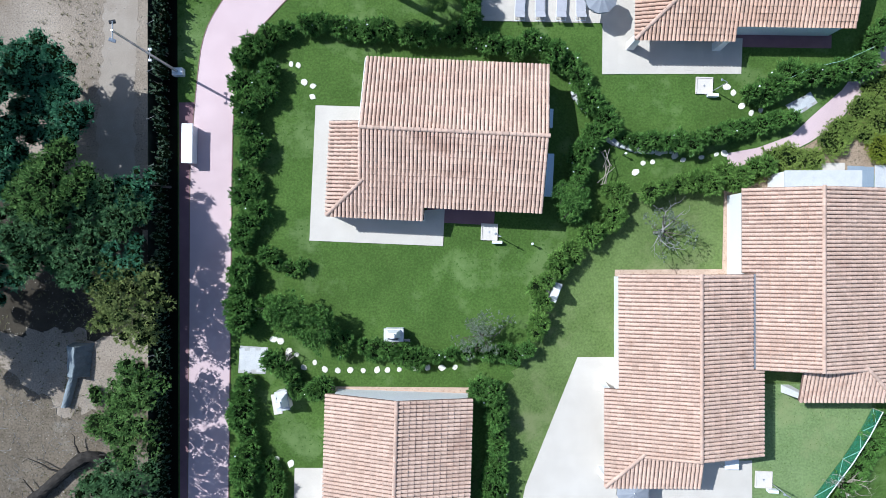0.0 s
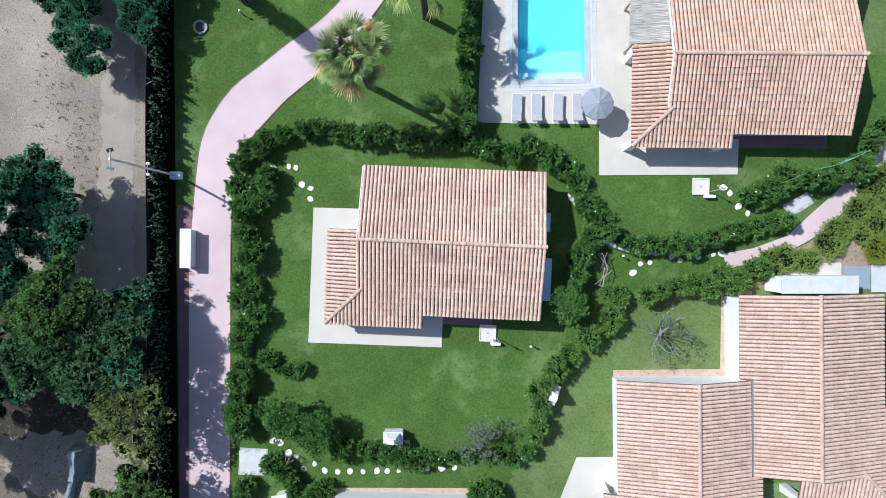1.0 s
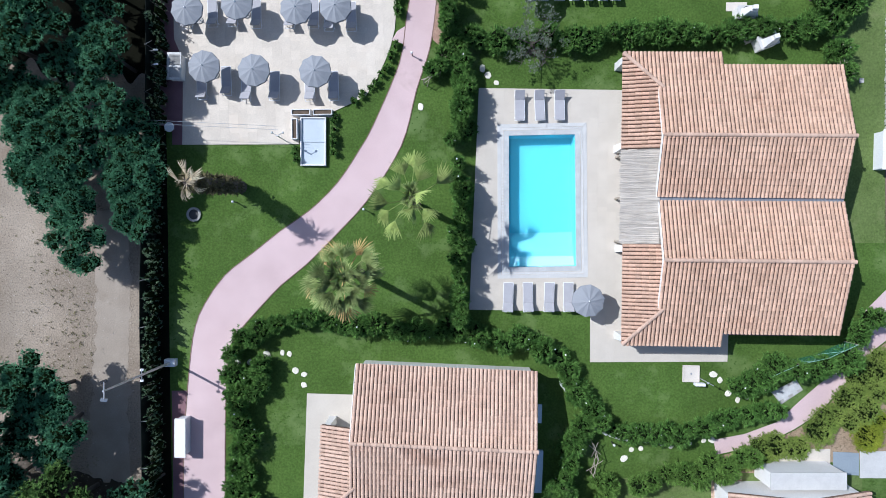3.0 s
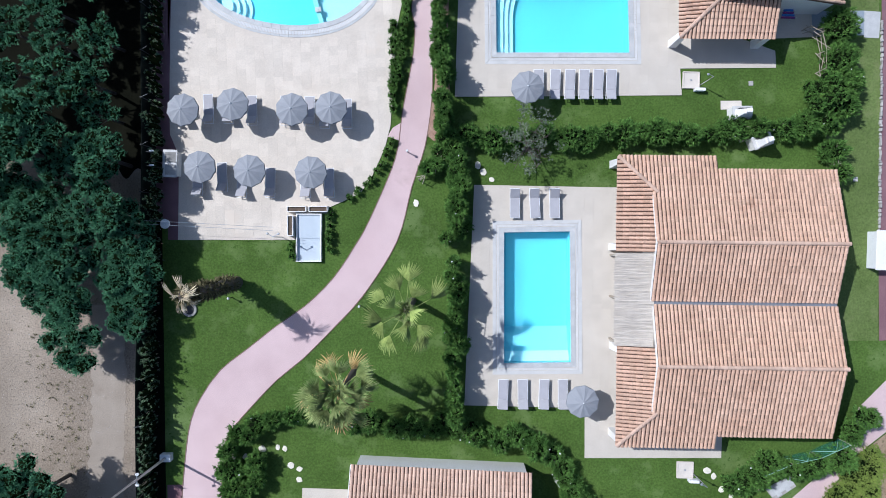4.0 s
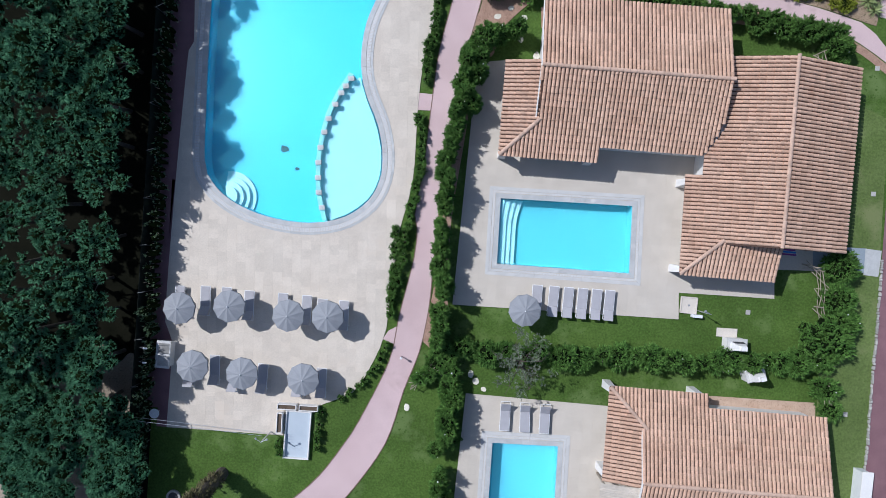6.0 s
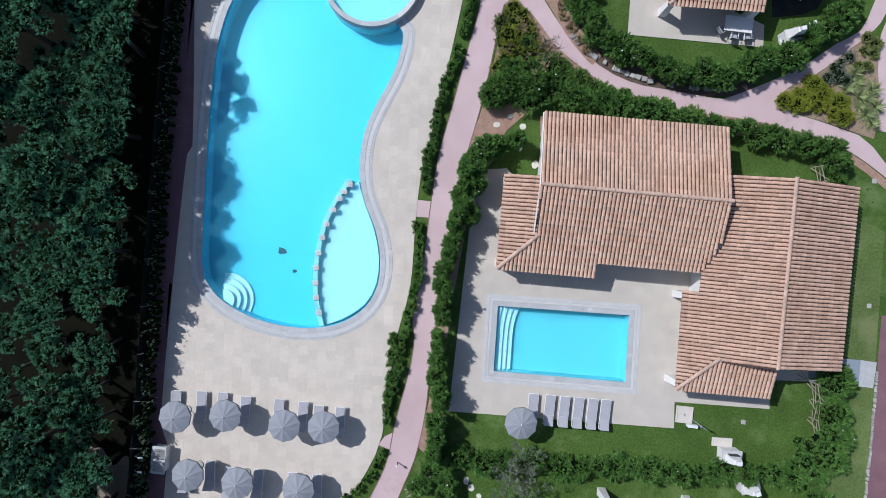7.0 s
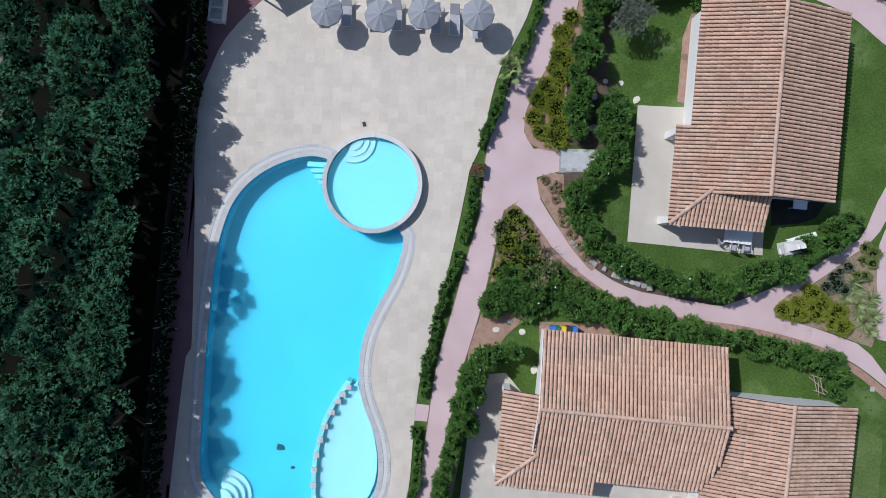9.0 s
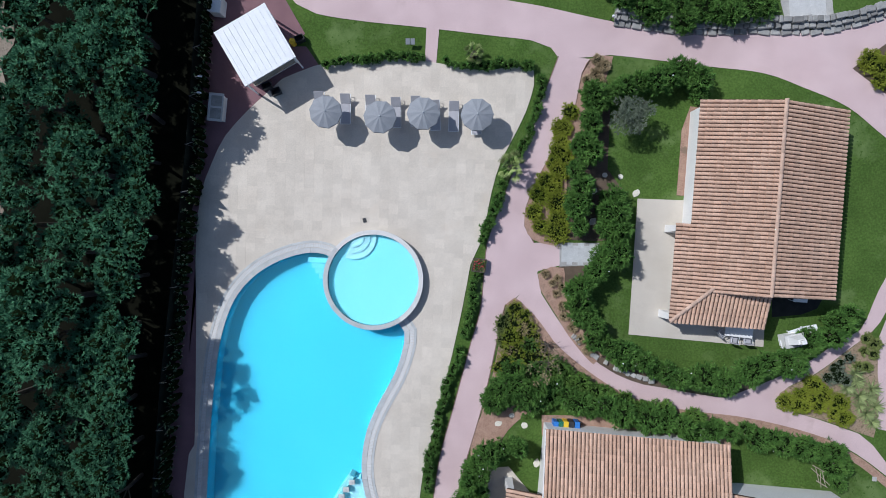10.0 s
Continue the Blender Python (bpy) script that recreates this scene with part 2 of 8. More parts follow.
WATER.node_tree.links.new(WATER.node_tree.nodes.new("ShaderNodeNewGeometry").outputs["Position"], ripple.inputs["Vector"])
WATER.node_tree.links.new(ripple.outputs["Fac"], rough_water.inputs["Height"])
WATER.node_tree.links.new(rough_water.outputs[0], w["Normal"])


# ---- makers ----
def mesh_of(name, verts, faces, smooth=False):
    me = bpy.data.meshes.new(name)
    me.from_pydata([tuple(v) for v in verts], [], faces)
    bm = bmesh.new()
    bm.from_mesh(me)
    bmesh.ops.recalc_face_normals(bm, faces=bm.faces)
    bm.to_mesh(me)
    bm.free()
    if smooth:
        me.shade_smooth()
    return me


def made(name, me, material, parent=None, label="", m=None):
    if me.materials:
        pass
    else:
        me.materials.append(material)
    ob = new(name, me)
    ob.parent = parent
    if m is not None:
        ob.matrix_basis = m
    if label:
        ob["label"] = label
    return ob


def part(name, bm, material, parent=None, label="", m=None, smooth=False):
    me = bpy.data.meshes.new(name)
    bmesh.ops.recalc_face_normals(bm, faces=bm.faces)
    bm.to_mesh(me)
    bm.free()
    if smooth:
        me.shade_smooth()
    return made(name, me, material, parent, label, m)


def thing(name, label, category, m=None, group="", kind=""):
    ob = new(name)
    ob.empty_display_size = 0.3
    if m is not None:
        ob.matrix_basis = m
    return tagged(ob, label, category, group, kind)


def box(bm, x0, x1, y0, y1, z0, z1, m=None, bevel=0.0):
    c = Matrix.LocRotScale(((x0 + x1) / 2, (y0 + y1) / 2, (z0 + z1) / 2), None, (x1 - x0, y1 - y0, z1 - z0))
    vs = bmesh.ops.create_cube(bm, size=1.0, matrix=(m @ c) if m is not None else c)["verts"]
    if bevel:
        bmesh.ops.bevel(bm, geom=list({e for v in vs for e in v.link_edges}), offset=bevel, segments=2, affect="EDGES")
    return bm


def boxed(*a, **k):
    return box(bmesh.new(), *a, **k)


def rod(bm, a, b, r0, r1=None, n=8):
    a, b = Vector(a), Vector(b)
    m = Matrix.Translation((a + b) / 2) @ (b - a).to_track_quat("Z", "Y").to_matrix().to_4x4()
    bmesh.ops.create_cone(bm, cap_ends=True, segments=n, radius1=r0, radius2=r0 if r1 is None else r1, depth=(b - a).length, matrix=m)
    return bm


def curve(points, closed=False, step=0.5):
    """A smooth line through a few points, in even steps."""
    p = [np.array(q, float) for q in points]
    n = len(p)
    out = []
    for i in range(n if closed else n - 1):
        if closed:
            a, b, c, d = p[i - 1], p[i], p[(i + 1) % n], p[(i + 2) % n]
        else:
            a, b, c, d = p[max(i - 1, 0)], p[i], p[i + 1], p[min(i + 2, n - 1)]
        k = max(1, int(np.linalg.norm(c - b) / step))
        for j in range(k):
            t = j / k
            out.append(0.5 * (2 * b + (c - a) * t + (2 * a - 5 * b + 4 * c - d) * t * t + (3 * b - a - 3 * c + d) * t ** 3))
    if not closed:
        out.append(p[-1])
    return [tuple(q) for q in out]


def area(points):
    return sum(a[0] * b[1] - b[0] * a[1] for a, b in zip(points, points[1:] + points[:1])) / 2


def grown(points, by):
    """A closed outline moved outwards."""
    sign = 1 if area(points) > 0 else -1
    out, n = [], len(points)
    for i, p in enumerate(points):
        a, b = Vector(points[i - 1]), Vector(points[(i + 1) % n])
        d0, d1 = (Vector(p) - a).normalized(), (b - Vector(p)).normalized()
        n0, n1 = Vector((d0.y, -d0.x)) * sign, Vector((d1.y, -d1.x)) * sign
        q = n0 + n1
        q = q / max(0.4, q.dot(n0)) if q.length > 1e-6 else n0
        out.append((p[0] + q.x * by, p[1] + q.y * by))
    return out


def inside(p, points):
    hit = False
    for a, b in zip(points, points[1:] + points[:1]):
        if (a[1] > p[1]) != (b[1] > p[1]) and p[0] < (b[0] - a[0]) * (p[1] - a[1]) / (b[1] - a[1]) + a[0]:
            hit = not hit
    return hit


def sheet(points, z0, z1, holes=()):
    """A slab with a flat top at z1, sides down to z0, and holes through it."""
    from mathutils.geometry import tessellate_polygon
    loops = [[Vector((x, y, 0)) for x, y in points]] + [[Vector((x, y, 0)) for x, y in h] for h in holes]
    flat = [v for l in loops for v in l]
    bm = bmesh.new()
    top = [bm.verts.new((v.x, v.y, z1)) for v in flat]
    for t in tessellate_polygon(loops):
        if len(set(t)) == 3:
            try:
                bm.faces.new([top[i] for i in t])
            except ValueError:
                pass
    for f in bm.faces:
        f.normal_update()
        if f.normal.z < 0:
            f.normal_flip()
    if z0 < z1:
        low = [bm.verts.new((v.x, v.y, z0)) for v in flat]
        start = 0
        for l in loops:
            n = len(l)
            for i in range(n):
                a, b = start + i, start + (i + 1) % n
                bm.faces.new([top[a], low[a], low[b], top[b]])
            start += n
    return bm


PAVED = []


def slab(name, points, z0, z1, material, label, category, holes=(), kind="structure", parent=None):
    if name not in ("ground", "lawn", "forest_floor"):
        PAVED.append(points)
    bm = sheet(points, z0, z1, holes)
    me = bpy.data.meshes.new(name)
    bm.to_mesh(me)
    bm.free()
    ob = made(name, me, material, parent)
    return tagged(ob, label, category, "", kind) if parent is None else ob


def leaves(name, where, size, material, parent, up=0.5, slim=0.45, seed=1, label=""):
    """Very many small leaves, each a bent pair of faces, at the places given."""
    rng = np.random.default_rng(seed)
    n = len(where)
    d = rng.normal(size=(n, 3))
    d[:, 2] *= 0.6
    d /= np.linalg.norm(d, axis=1)[:, None]
    up_ = rng.normal(size=(n, 3)) * (1 - up) + np.array([0, 0, 1.0]) * up
    side = np.cross(d, up_)
    side /= np.linalg.norm(side, axis=1)[:, None] + 1e-9
    s = (size * rng.uniform(0.6, 1.3, n))[:, None]
    co = np.empty((n, 4, 3))
    co[:, 0], co[:, 2] = where - d * s / 2, where + d * s / 2
    co[:, 1], co[:, 3] = where + side * s * slim / 2, where - side * s * slim / 2
    me = bpy.data.meshes.new(name)
    me.vertices.add(4 * n)
    me.vertices.foreach_set("co", co.ravel())
    me.loops.add(4 * n)
    me.loops.foreach_set("vertex_index", np.arange(4 * n, dtype=np.int32))
    me.polygons.add(n)
    me.polygons.foreach_set("loop_start", np.arange(0, 4 * n, 4, dtype=np.int32))
    me.update(calc_edges=True)
    return made(name, me, material, parent, label)


SEED = [10]


def next_seed():
    SEED[0] += 1
    return SEED[0]


def sprigs(name, where, out, size, material, parent, slim=0.24, seed=1, spread=0.55, each=6):
    """Tufts of narrow leaves that fan outwards from the places given."""
    rng = np.random.default_rng(seed)
    n = len(where) * each
    base = np.repeat(where, each, axis=0) + rng.normal(size=(n, 3)) * 0.025
    d = np.repeat(out, each, axis=0) + rng.normal(size=(n, 3)) * spread
    d /= np.linalg.norm(d, axis=1)[:, None] + 1e-9
    side = np.cross(d, rng.normal(size=(n, 3)) * 0.5 + np.array([0, 0, 1.0]))
    side /= np.linalg.norm(side, axis=1)[:, None] + 1e-9
    s = (size * rng.uniform(0.6, 1.25, n))[:, None]
    co = np.empty((n, 3, 3))
    co[:, 1] = base + d * s
    root = base + d * s * 0.12
    co[:, 0], co[:, 2] = root + side * s * slim / 2, root - side * s * slim / 2
    co[:, :, 2] = np.maximum(co[:, :, 2], 0.03)
    return leaf_object(name, co, material, parent)


def leaf_object(name, co, material, parent, label=""):
    n, k = co.shape[:2]
    me = bpy.data.meshes.new(name)
    me.vertices.add(k * n)
    me.vertices.foreach_set("co", co.ravel())
    me.loops.add(k * n)
    me.loops.foreach_set("vertex_index", np.arange(k * n, dtype=np.int32))
    me.polygons.add(n)
    me.polygons.foreach_set("loop_start", np.arange(0, k * n, k, dtype=np.int32))
    me.update(calc_edges=True)
    return made(name, me, material, parent, label)


def hedge(points, width, height, label, material=LEAF, density=1.1, size=0.205, name="hedge", category="hedge", base=0.0, gaps=0.0, flowers=0):
    """A row of leafy shrubs along a line: for each a near-black core as the shade inside, stems, and tufts of leaves
    that stick out unevenly.
    """
    seed = next_seed()
    rng = np.random.default_rng(seed)
    line = np.array(curve(points, step=0.3))
    along = np.r_[0, np.cumsum(np.linalg.norm(np.diff(line, axis=0), axis=1))]
    total = along[-1]
    ob = thing(name, label, category, pose(line[0][0], line[0][1], base))
    step = min(0.9, max(0.4, 0.5 * width))
    s = np.arange(0.25 * step, total, step)
    s = s + rng.uniform(-0.25, 0.25, len(s)) * step
    if gaps:
        s = s[rng.random(len(s)) > gaps]
    inner, stems = bmesh.new(), bmesh.new()
    where, out, bloom = [], [], []
    for v in s:
        x, y = np.interp(v, along, line[:, 0]) - line[0][0], np.interp(v, along, line[:, 1]) - line[0][1]
        x, y = x + rng.normal() * 0.12 * width, y + rng.normal() * 0.12 * width
        rx, h = width / 2 * rng.uniform(0.58, 1.12), height * rng.uniform(0.7, 1.18)
        ax = np.array([rx, rx, h * 0.55])
        c = np.array([x, y, h * 0.48])
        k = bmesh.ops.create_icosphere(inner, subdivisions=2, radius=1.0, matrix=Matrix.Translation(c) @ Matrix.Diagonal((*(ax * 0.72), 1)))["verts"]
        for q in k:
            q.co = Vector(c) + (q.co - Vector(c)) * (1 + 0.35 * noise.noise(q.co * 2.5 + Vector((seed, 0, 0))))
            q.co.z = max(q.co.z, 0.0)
        for _ in range(3):
            a = rng.uniform(0, math.tau)
            rod(stems, (x, y, 0), (x + math.cos(a) * rx * 0.7, y + math.sin(a) * rx * 0.7, h * rng.uniform(0.6, 0.95)), 0.022, 0.008, 4)
        n = int(density * 42 * (rx * rx * 3.1 + rx * h * 2.6))
        d = rng.normal(size=(n, 3))
        d[:, 2] = np.abs(d[:, 2]) * rng.choice([1, 1, 1, -0.7], n)
        d /= np.linalg.norm(d, axis=1)[:, None]
        r = rng.uniform(0.60, 0.98, n) * (1 + 0.30 * np.array([noise.noise((q[0] * 2.2 + v, q[1] * 2.2 + seed, q[2] * 2.2)) for q in d]))
        where.append(c + d * ax * r[:, None])
        out.append(d * np.array([1, 1, 0.8]) + np.array([0, 0, 0.25]))
        if flowers and rng.random() < 0.35:
            d = rng.normal(size=(flowers, 3))
            d[:, 2] = np.abs(d[:, 2]) + 0.4
            d /= np.linalg.norm(d, axis=1)[:, None]
            bloom.append(c + d * ax * 1.12)
    part("inner_growth", inner, INNER_SHADE, ob)["kind"] = "stuff"
    part("stem_growth", stems, STAKE, ob)["kind"] = "stuff"
    sprigs("foliage", np.concatenate(where), np.concatenate(out), size * 1.08, material, ob, 0.27, seed, 0.5, 9)
    if bloom:
        leaves("blossom", np.concatenate(bloom), 0.10, PAINT, ob, 0.9, 0.9, seed, "small white blossoms")["kind"] = "stuff"
    return ob


def tree(name, label, m, height, radius, material, clumps=70, per=90, size=0.15, bare=0.0, category="tree", spread=0.5, flat=0.65, core=0.0):
    """A tapered trunk with limbs that fork, and a crown of leaf clumps with gaps."""
    seed = next_seed()
    rng = np.random.default_rng(seed)
    ob = thing(name, label, category, m)
    bm = bmesh.new()
    low = height * 0.38
    lean = rng.normal(size=2) * 0.25
    rod(bm, (0, 0, -0.05), (lean[0], lean[1], low), 0.045 * height * 0.6, 0.03 * height * 0.6, 8)
    tips = []
    for k in range(6):
        a = k * math.tau / 6 + rng.uniform(-0.4, 0.4)
        r = radius * rng.uniform(0.4, 0.75)
        e = (lean[0] + r * math.cos(a), lean[1] + r * math.sin(a), height * rng.uniform(0.6, 0.74))
        rod(bm, (lean[0], lean[1], low - 0.05), e, 0.016 * height, 0.006 * height, 6)
        for _ in range(3):
            q = (e[0] + rng.normal() * radius * 0.3, e[1] + rng.normal() * radius * 0.3, min(height * 0.8, e[2] + rng.uniform(0.0, 0.15) * height))
            rod(bm, e, q, 0.006 * height, 0.0025 * height, 5)
            tips.append(q)
    part("trunk", bm, BARK, ob)
    d = rng.normal(size=(clumps, 3))
    d /= np.linalg.norm(d, axis=1)[:, None]
    d[:, 2] = np.abs(d[:, 2]) * rng.choice([1, 1, 1, -0.5], clumps)
    r = radius * (0.35 + 0.62 * rng.random(clumps) ** 0.6) * (1 + 0.28 * np.array([noise.noise((v[0] * 1.6, v[1] * 1.6, seed)) for v in d]))
    c = np.stack([d[:, 0] * r + lean[0], d[:, 1] * r + lean[1], height * flat + d[:, 2] * r * 0.62], 1)
    c = np.concatenate([c, np.array(tips[::2])])
    if bare:
        c = c[rng.random(len(c)) > bare]
    n = len(c)
    if core:
        dark = bmesh.new()
        for v in c:
            s = spread * core * rng.uniform(0.8, 1.1)
            bmesh.ops.create_icosphere(dark, subdivisions=1, radius=1.0, matrix=Matrix.Translation(v) @ Matrix.Diagonal((s, s, s * 0.6, 1)))
        part("inner_growth", dark, INNER_SHADE, ob)["kind"] = "stuff"
    q = rng.normal(size=(n, per // 4, 3))
    q /= np.linalg.norm(q, axis=2)[:, :, None]
    q[:, :, 2] = np.where(q[:, :, 2] < -0.3, -q[:, :, 2], q[:, :, 2])
    big = rng.uniform(0.65, 1.25, (n, 1, 1)) * spread
    at = (c[:, None, :] + q * big * np.array([1, 1, 0.7]) * rng.uniform(0.55, 1.0, (n, per // 4, 1))).reshape(-1, 3)
    sprigs("crown", at, q.reshape(-1, 3) + np.array([0, 0, 0.3]), size, material, ob, 0.34, seed, 0.6, 7)
    return ob


def wood_tree(label, m, height, radius, material, lobes=26, size=0.17, thick=1.0, base=0.42, core=0.84):
    """A tree whose crown is made of rounded leafy lobes at the ends of its limbs, with near-black cores that paint in
    the shade between them.
    """
    seed = next_seed()
    rng = np.random.default_rng(seed)
    ob = thing("tree", label, "tree", m)
    mid = height - 0.62 * radius - 0.45
    lean = rng.normal(size=2) * 0.2
    wood, dark = bmesh.new(), bmesh.new()
    fork = Vector((lean[0], lean[1], height * base))
    rod(wood, (0, 0, -0.05), fork, 0.026 * height, 0.02 * height, 8)
    where, out = [], []
    for k in range(lobes):
        a = k * 2.39996 + rng.uniform(-0.3, 0.3)
        f = math.sqrt((k + 0.5) / lobes)
        reach = radius * f * rng.uniform(0.72, 1.08)
        r = radius * rng.uniform(0.18, 0.38)
        c = np.array([lean[0] + reach * math.cos(a), lean[1] + reach * math.sin(a), mid + 0.62 * radius * math.sqrt(max(0.0, 1 - 0.9 * f * f)) * rng.uniform(0.1, 1.1)])
        if k % 3 == 0:
            rod(wood, fork + Vector((0, 0, -0.1)), Vector(c), 0.009 * height, 0.003 * height, 5)
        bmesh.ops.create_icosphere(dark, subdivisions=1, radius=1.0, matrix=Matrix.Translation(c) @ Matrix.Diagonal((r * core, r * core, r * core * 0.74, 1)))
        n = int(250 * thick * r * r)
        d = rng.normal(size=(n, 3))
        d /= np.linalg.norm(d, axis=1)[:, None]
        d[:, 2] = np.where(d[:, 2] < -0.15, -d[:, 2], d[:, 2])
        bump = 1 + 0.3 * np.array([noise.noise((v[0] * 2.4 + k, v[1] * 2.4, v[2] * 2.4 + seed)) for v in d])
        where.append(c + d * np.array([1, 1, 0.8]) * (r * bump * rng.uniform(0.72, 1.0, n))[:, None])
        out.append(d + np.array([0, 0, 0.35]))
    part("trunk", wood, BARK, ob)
    part("inner_growth", dark, INNER_SHADE, ob)["kind"] = "stuff"
    sprigs("crown", np.concatenate(where), np.concatenate(out), size, material, ob, 0.36, seed, 0.6, 6)
    return ob


# ---- outlines of the plan ----
POOL = curve([(-15.69, 43.76), (-15.80, 47.87), (-15.83, 52.35), (-15.73, 56.08), (-15.49, 58.69), (-14.76, 61.26), (-13.39, 63.06), (-11.49, 64.25), (-9.48, 64.72), (-7.95, 64.02), (-6.32, 61.91), (-4.38, 60.75), (-3.47, 59.89), (-3.59, 58.40), (-4.04, 56.88), (-4.89, 55.08), (-5.51, 53.36), (-5.73, 51.56), (-5.62, 50.00), (-5.19, 48.54), (-4.39, 46.80), (-3.97, 44.96), (-4.04, 43.20), (-4.76, 41.72), (-6.15, 40.64), (-7.84, 40.15), (-9.71, 40.09), (-11.99, 40.49), (-13.92, 41.33), (-15.12, 42.41)], True, 0.5)
KID_CENTRE, KID_RADIUS = (-5.69, 63.21), 2.95
POOL_C = [(4.40, 26.23), (8.74, 26.26), (8.75, 17.59), (4.33, 17.57)]
POOL_D = [(3.98, 42.41), (12.64, 42.39), (12.71, 37.97), (3.99, 38.10)]
HOLES = [grown(POOL, 0.15), grown(POOL_C, 0.15), grown(POOL_D, 0.15)]

# ---- ground ----
slab("ground", [(-300, -270), (320, -270), (320, 340), (-300, 340)], 0, 0, DIRT, "dry pale dirt with gravel and sparse weeds", "ground", HOLES)
slab("lawn", [(-18.4, -60), (75, -60), (75, 130), (-18.4, 130)], 0, 0.02, LAWN, "mown green lawn between the villas", "lawn", HOLES)

slab("lawn", [(3.3, -60), (3.3, -9.6)] + [(3.3 + 1.9 * k / 12 + 0.35 * math.sin(2.9 * k) * math.sin(math.pi * k / 12), -9.6 + 4.0 * k / 12) for k in range(1, 13)] + [(5.9, -2.4), (7.0, -0.8), (8.6, 0.2), (9.9, 1.4), (11.2, 3.4), (14.2, 3.9), (18.5, 4.6), (20.5, 4.0), (27.4, 4.0), (27.4, -10.6), (25.2, -13.9), (21.2, -18.7), (20.0, -60)], 0.0, 0.0215, LAWN_PALE, "pale dry lawn round a pair of villas", "lawn")
slab("lawn", [(24.0, 18.9), (24.0, 28.3), (25.6, 29.2), (25.5, 33.0), (26.0, 36.0), (25.6, 38.9), (23.2, 39.0), (23.2, 51.5), (28.95, 49.0), (29.05, 30.0), (28.9, 18.9)], 0.0, 0.0225, LAWN_PALE, "pale trimmed lawn between villas and a lane", "lawn")
slab("lawn", [(18.0, -9.0), (27.3, -9.0), (27.1, -10.6), (26.3, -12.15), (25.2, -13.9), (23.4, -16.35), (21.2, -18.7), (18.0, -22.0)], 0.0, 0.0255, LAWN_MINT, "pale worn lawn in a corner inside a netting fence", "lawn")

road_left = curve([(-17.77, -16.81), (-17.67, -6.19), (-17.57, 5.07), (-17.37, 8.07), (-16.98, 11.92), (-16.64, 13.81), (-15.98, 15.32), (-14.62, 17.19), (-12.71, 18.67), (-10.79, 20.16), (-8.89, 21.45), (-6.98, 23.30), (-5.45, 25.52), (-4.50, 27.19)] + [(-2.75, 31.24), (-2.27, 34.22), (-1.49, 38.19), (-1.40, 40.07), (-1.60, 41.00), (-1.20, 44.41), (-0.88, 48.92), (-0.61, 51.92), (0.09, 55.31), (0.91, 59.45), (1.41, 61.88), (1.55, 66.10), (2.10, 67.99), (2.85, 70.64), (3.76, 73.66), (4.69, 76.30), (5.39, 78.56)], step=0.8)
road_right = curve([(-15.04, -16.79), (-14.90, -6.18), (-14.81, 1.32), (-14.73, 6.94), (-14.52, 11.15), (-14.31, 12.47), (-13.73, 13.41), (-12.57, 14.72), (-10.84, 16.51), (-9.12, 17.88), (-7.03, 19.93), (-5.12, 21.96), (-3.21, 24.75), (-2.37, 26.60), (-1.66, 29.39)] + [(-0.79, 31.96), (-0.32, 34.95), (-0.18, 38.26), (0.06, 40.89), (0.23, 41.51), (0.45, 44.90), (0.58, 48.27), (0.96, 50.91), (1.38, 52.80), (1.89, 55.07), (2.34, 57.69), (2.71, 60.31), (3.06, 62.18), (3.65, 62.59), (4.61, 63.70), (5.01, 64.47), (6.39, 64.93), (6.29, 66.41), (4.62, 66.30), (3.92, 67.37), (3.92, 68.48), (4.69, 70.76), (5.83, 73.05), (6.63, 74.95), (7.01, 77.56), (7.50, 78.51)], step=0.8)
slab("road", road_left + road_right[::-1], 0.0, 0.045, PINK, "pink resin-paved lane winding between lawns", "path")
slab("road", curve([(3.42, 62.13), (4.82, 61.74), (6.35, 59.94), (7.89, 58.70), (10.10, 57.32), (12.10, 56.48), (14.02, 56.12), (16.39, 55.92), (18.79, 55.80), (21.36, 55.46), (23.79, 54.96), (25.32, 54.48), (26.71, 53.83), (27.81, 53.16), (30.2, 51.5)], step=0.8) + curve([(4.93, 64.47), (5.33, 63.00), (6.23, 61.76), (7.29, 60.45), (8.56, 59.23), (10.54, 58.05), (12.47, 57.47), (14.04, 57.32), (16.00, 57.09), (18.11, 56.95), (19.73, 57.13), (21.08, 57.10), (22.49, 56.29), (24.00, 55.95), (25.53, 55.54), (26.75, 55.18), (27.70, 54.50), (28.70, 53.38), (30.8, 52.2)], step=0.8)[::-1], 0.0, 0.042, PINK, "narrow pink paved footpath beside hedges", "path")
slab("road", curve([(17.6, 56.9), (18.53, 57.27), (21.11, 58.51), (23.11, 59.69), (24.79, 61.01), (26.34, 62.01), (27.0, 63.66), (27.77, 65.59), (29.52, 67.93)], step=0.8) + curve([(19.6, 56.5), (21.08, 57.05), (21.9, 57.97), (23.47, 58.83), (24.87, 59.97), (25.98, 60.95), (26.96, 61.75), (27.6, 62.6), (28.2, 63.94), (30.45, 65.40)], step=0.8)[::-1], 0.0, 0.039, PINK, "narrow pink paved footpath beside hedges", "path")
slab("road", [(27.5, 61.3), (27.65, 59.3), (27.85, 57.8), (27.9, 55.6), (29.6, 55.3), (30.4, 62.0), (29.4, 64.0), (28.0, 62.9)], 0.0, 0.037, PINK, "pink paved lane past a gravel bed", "path")
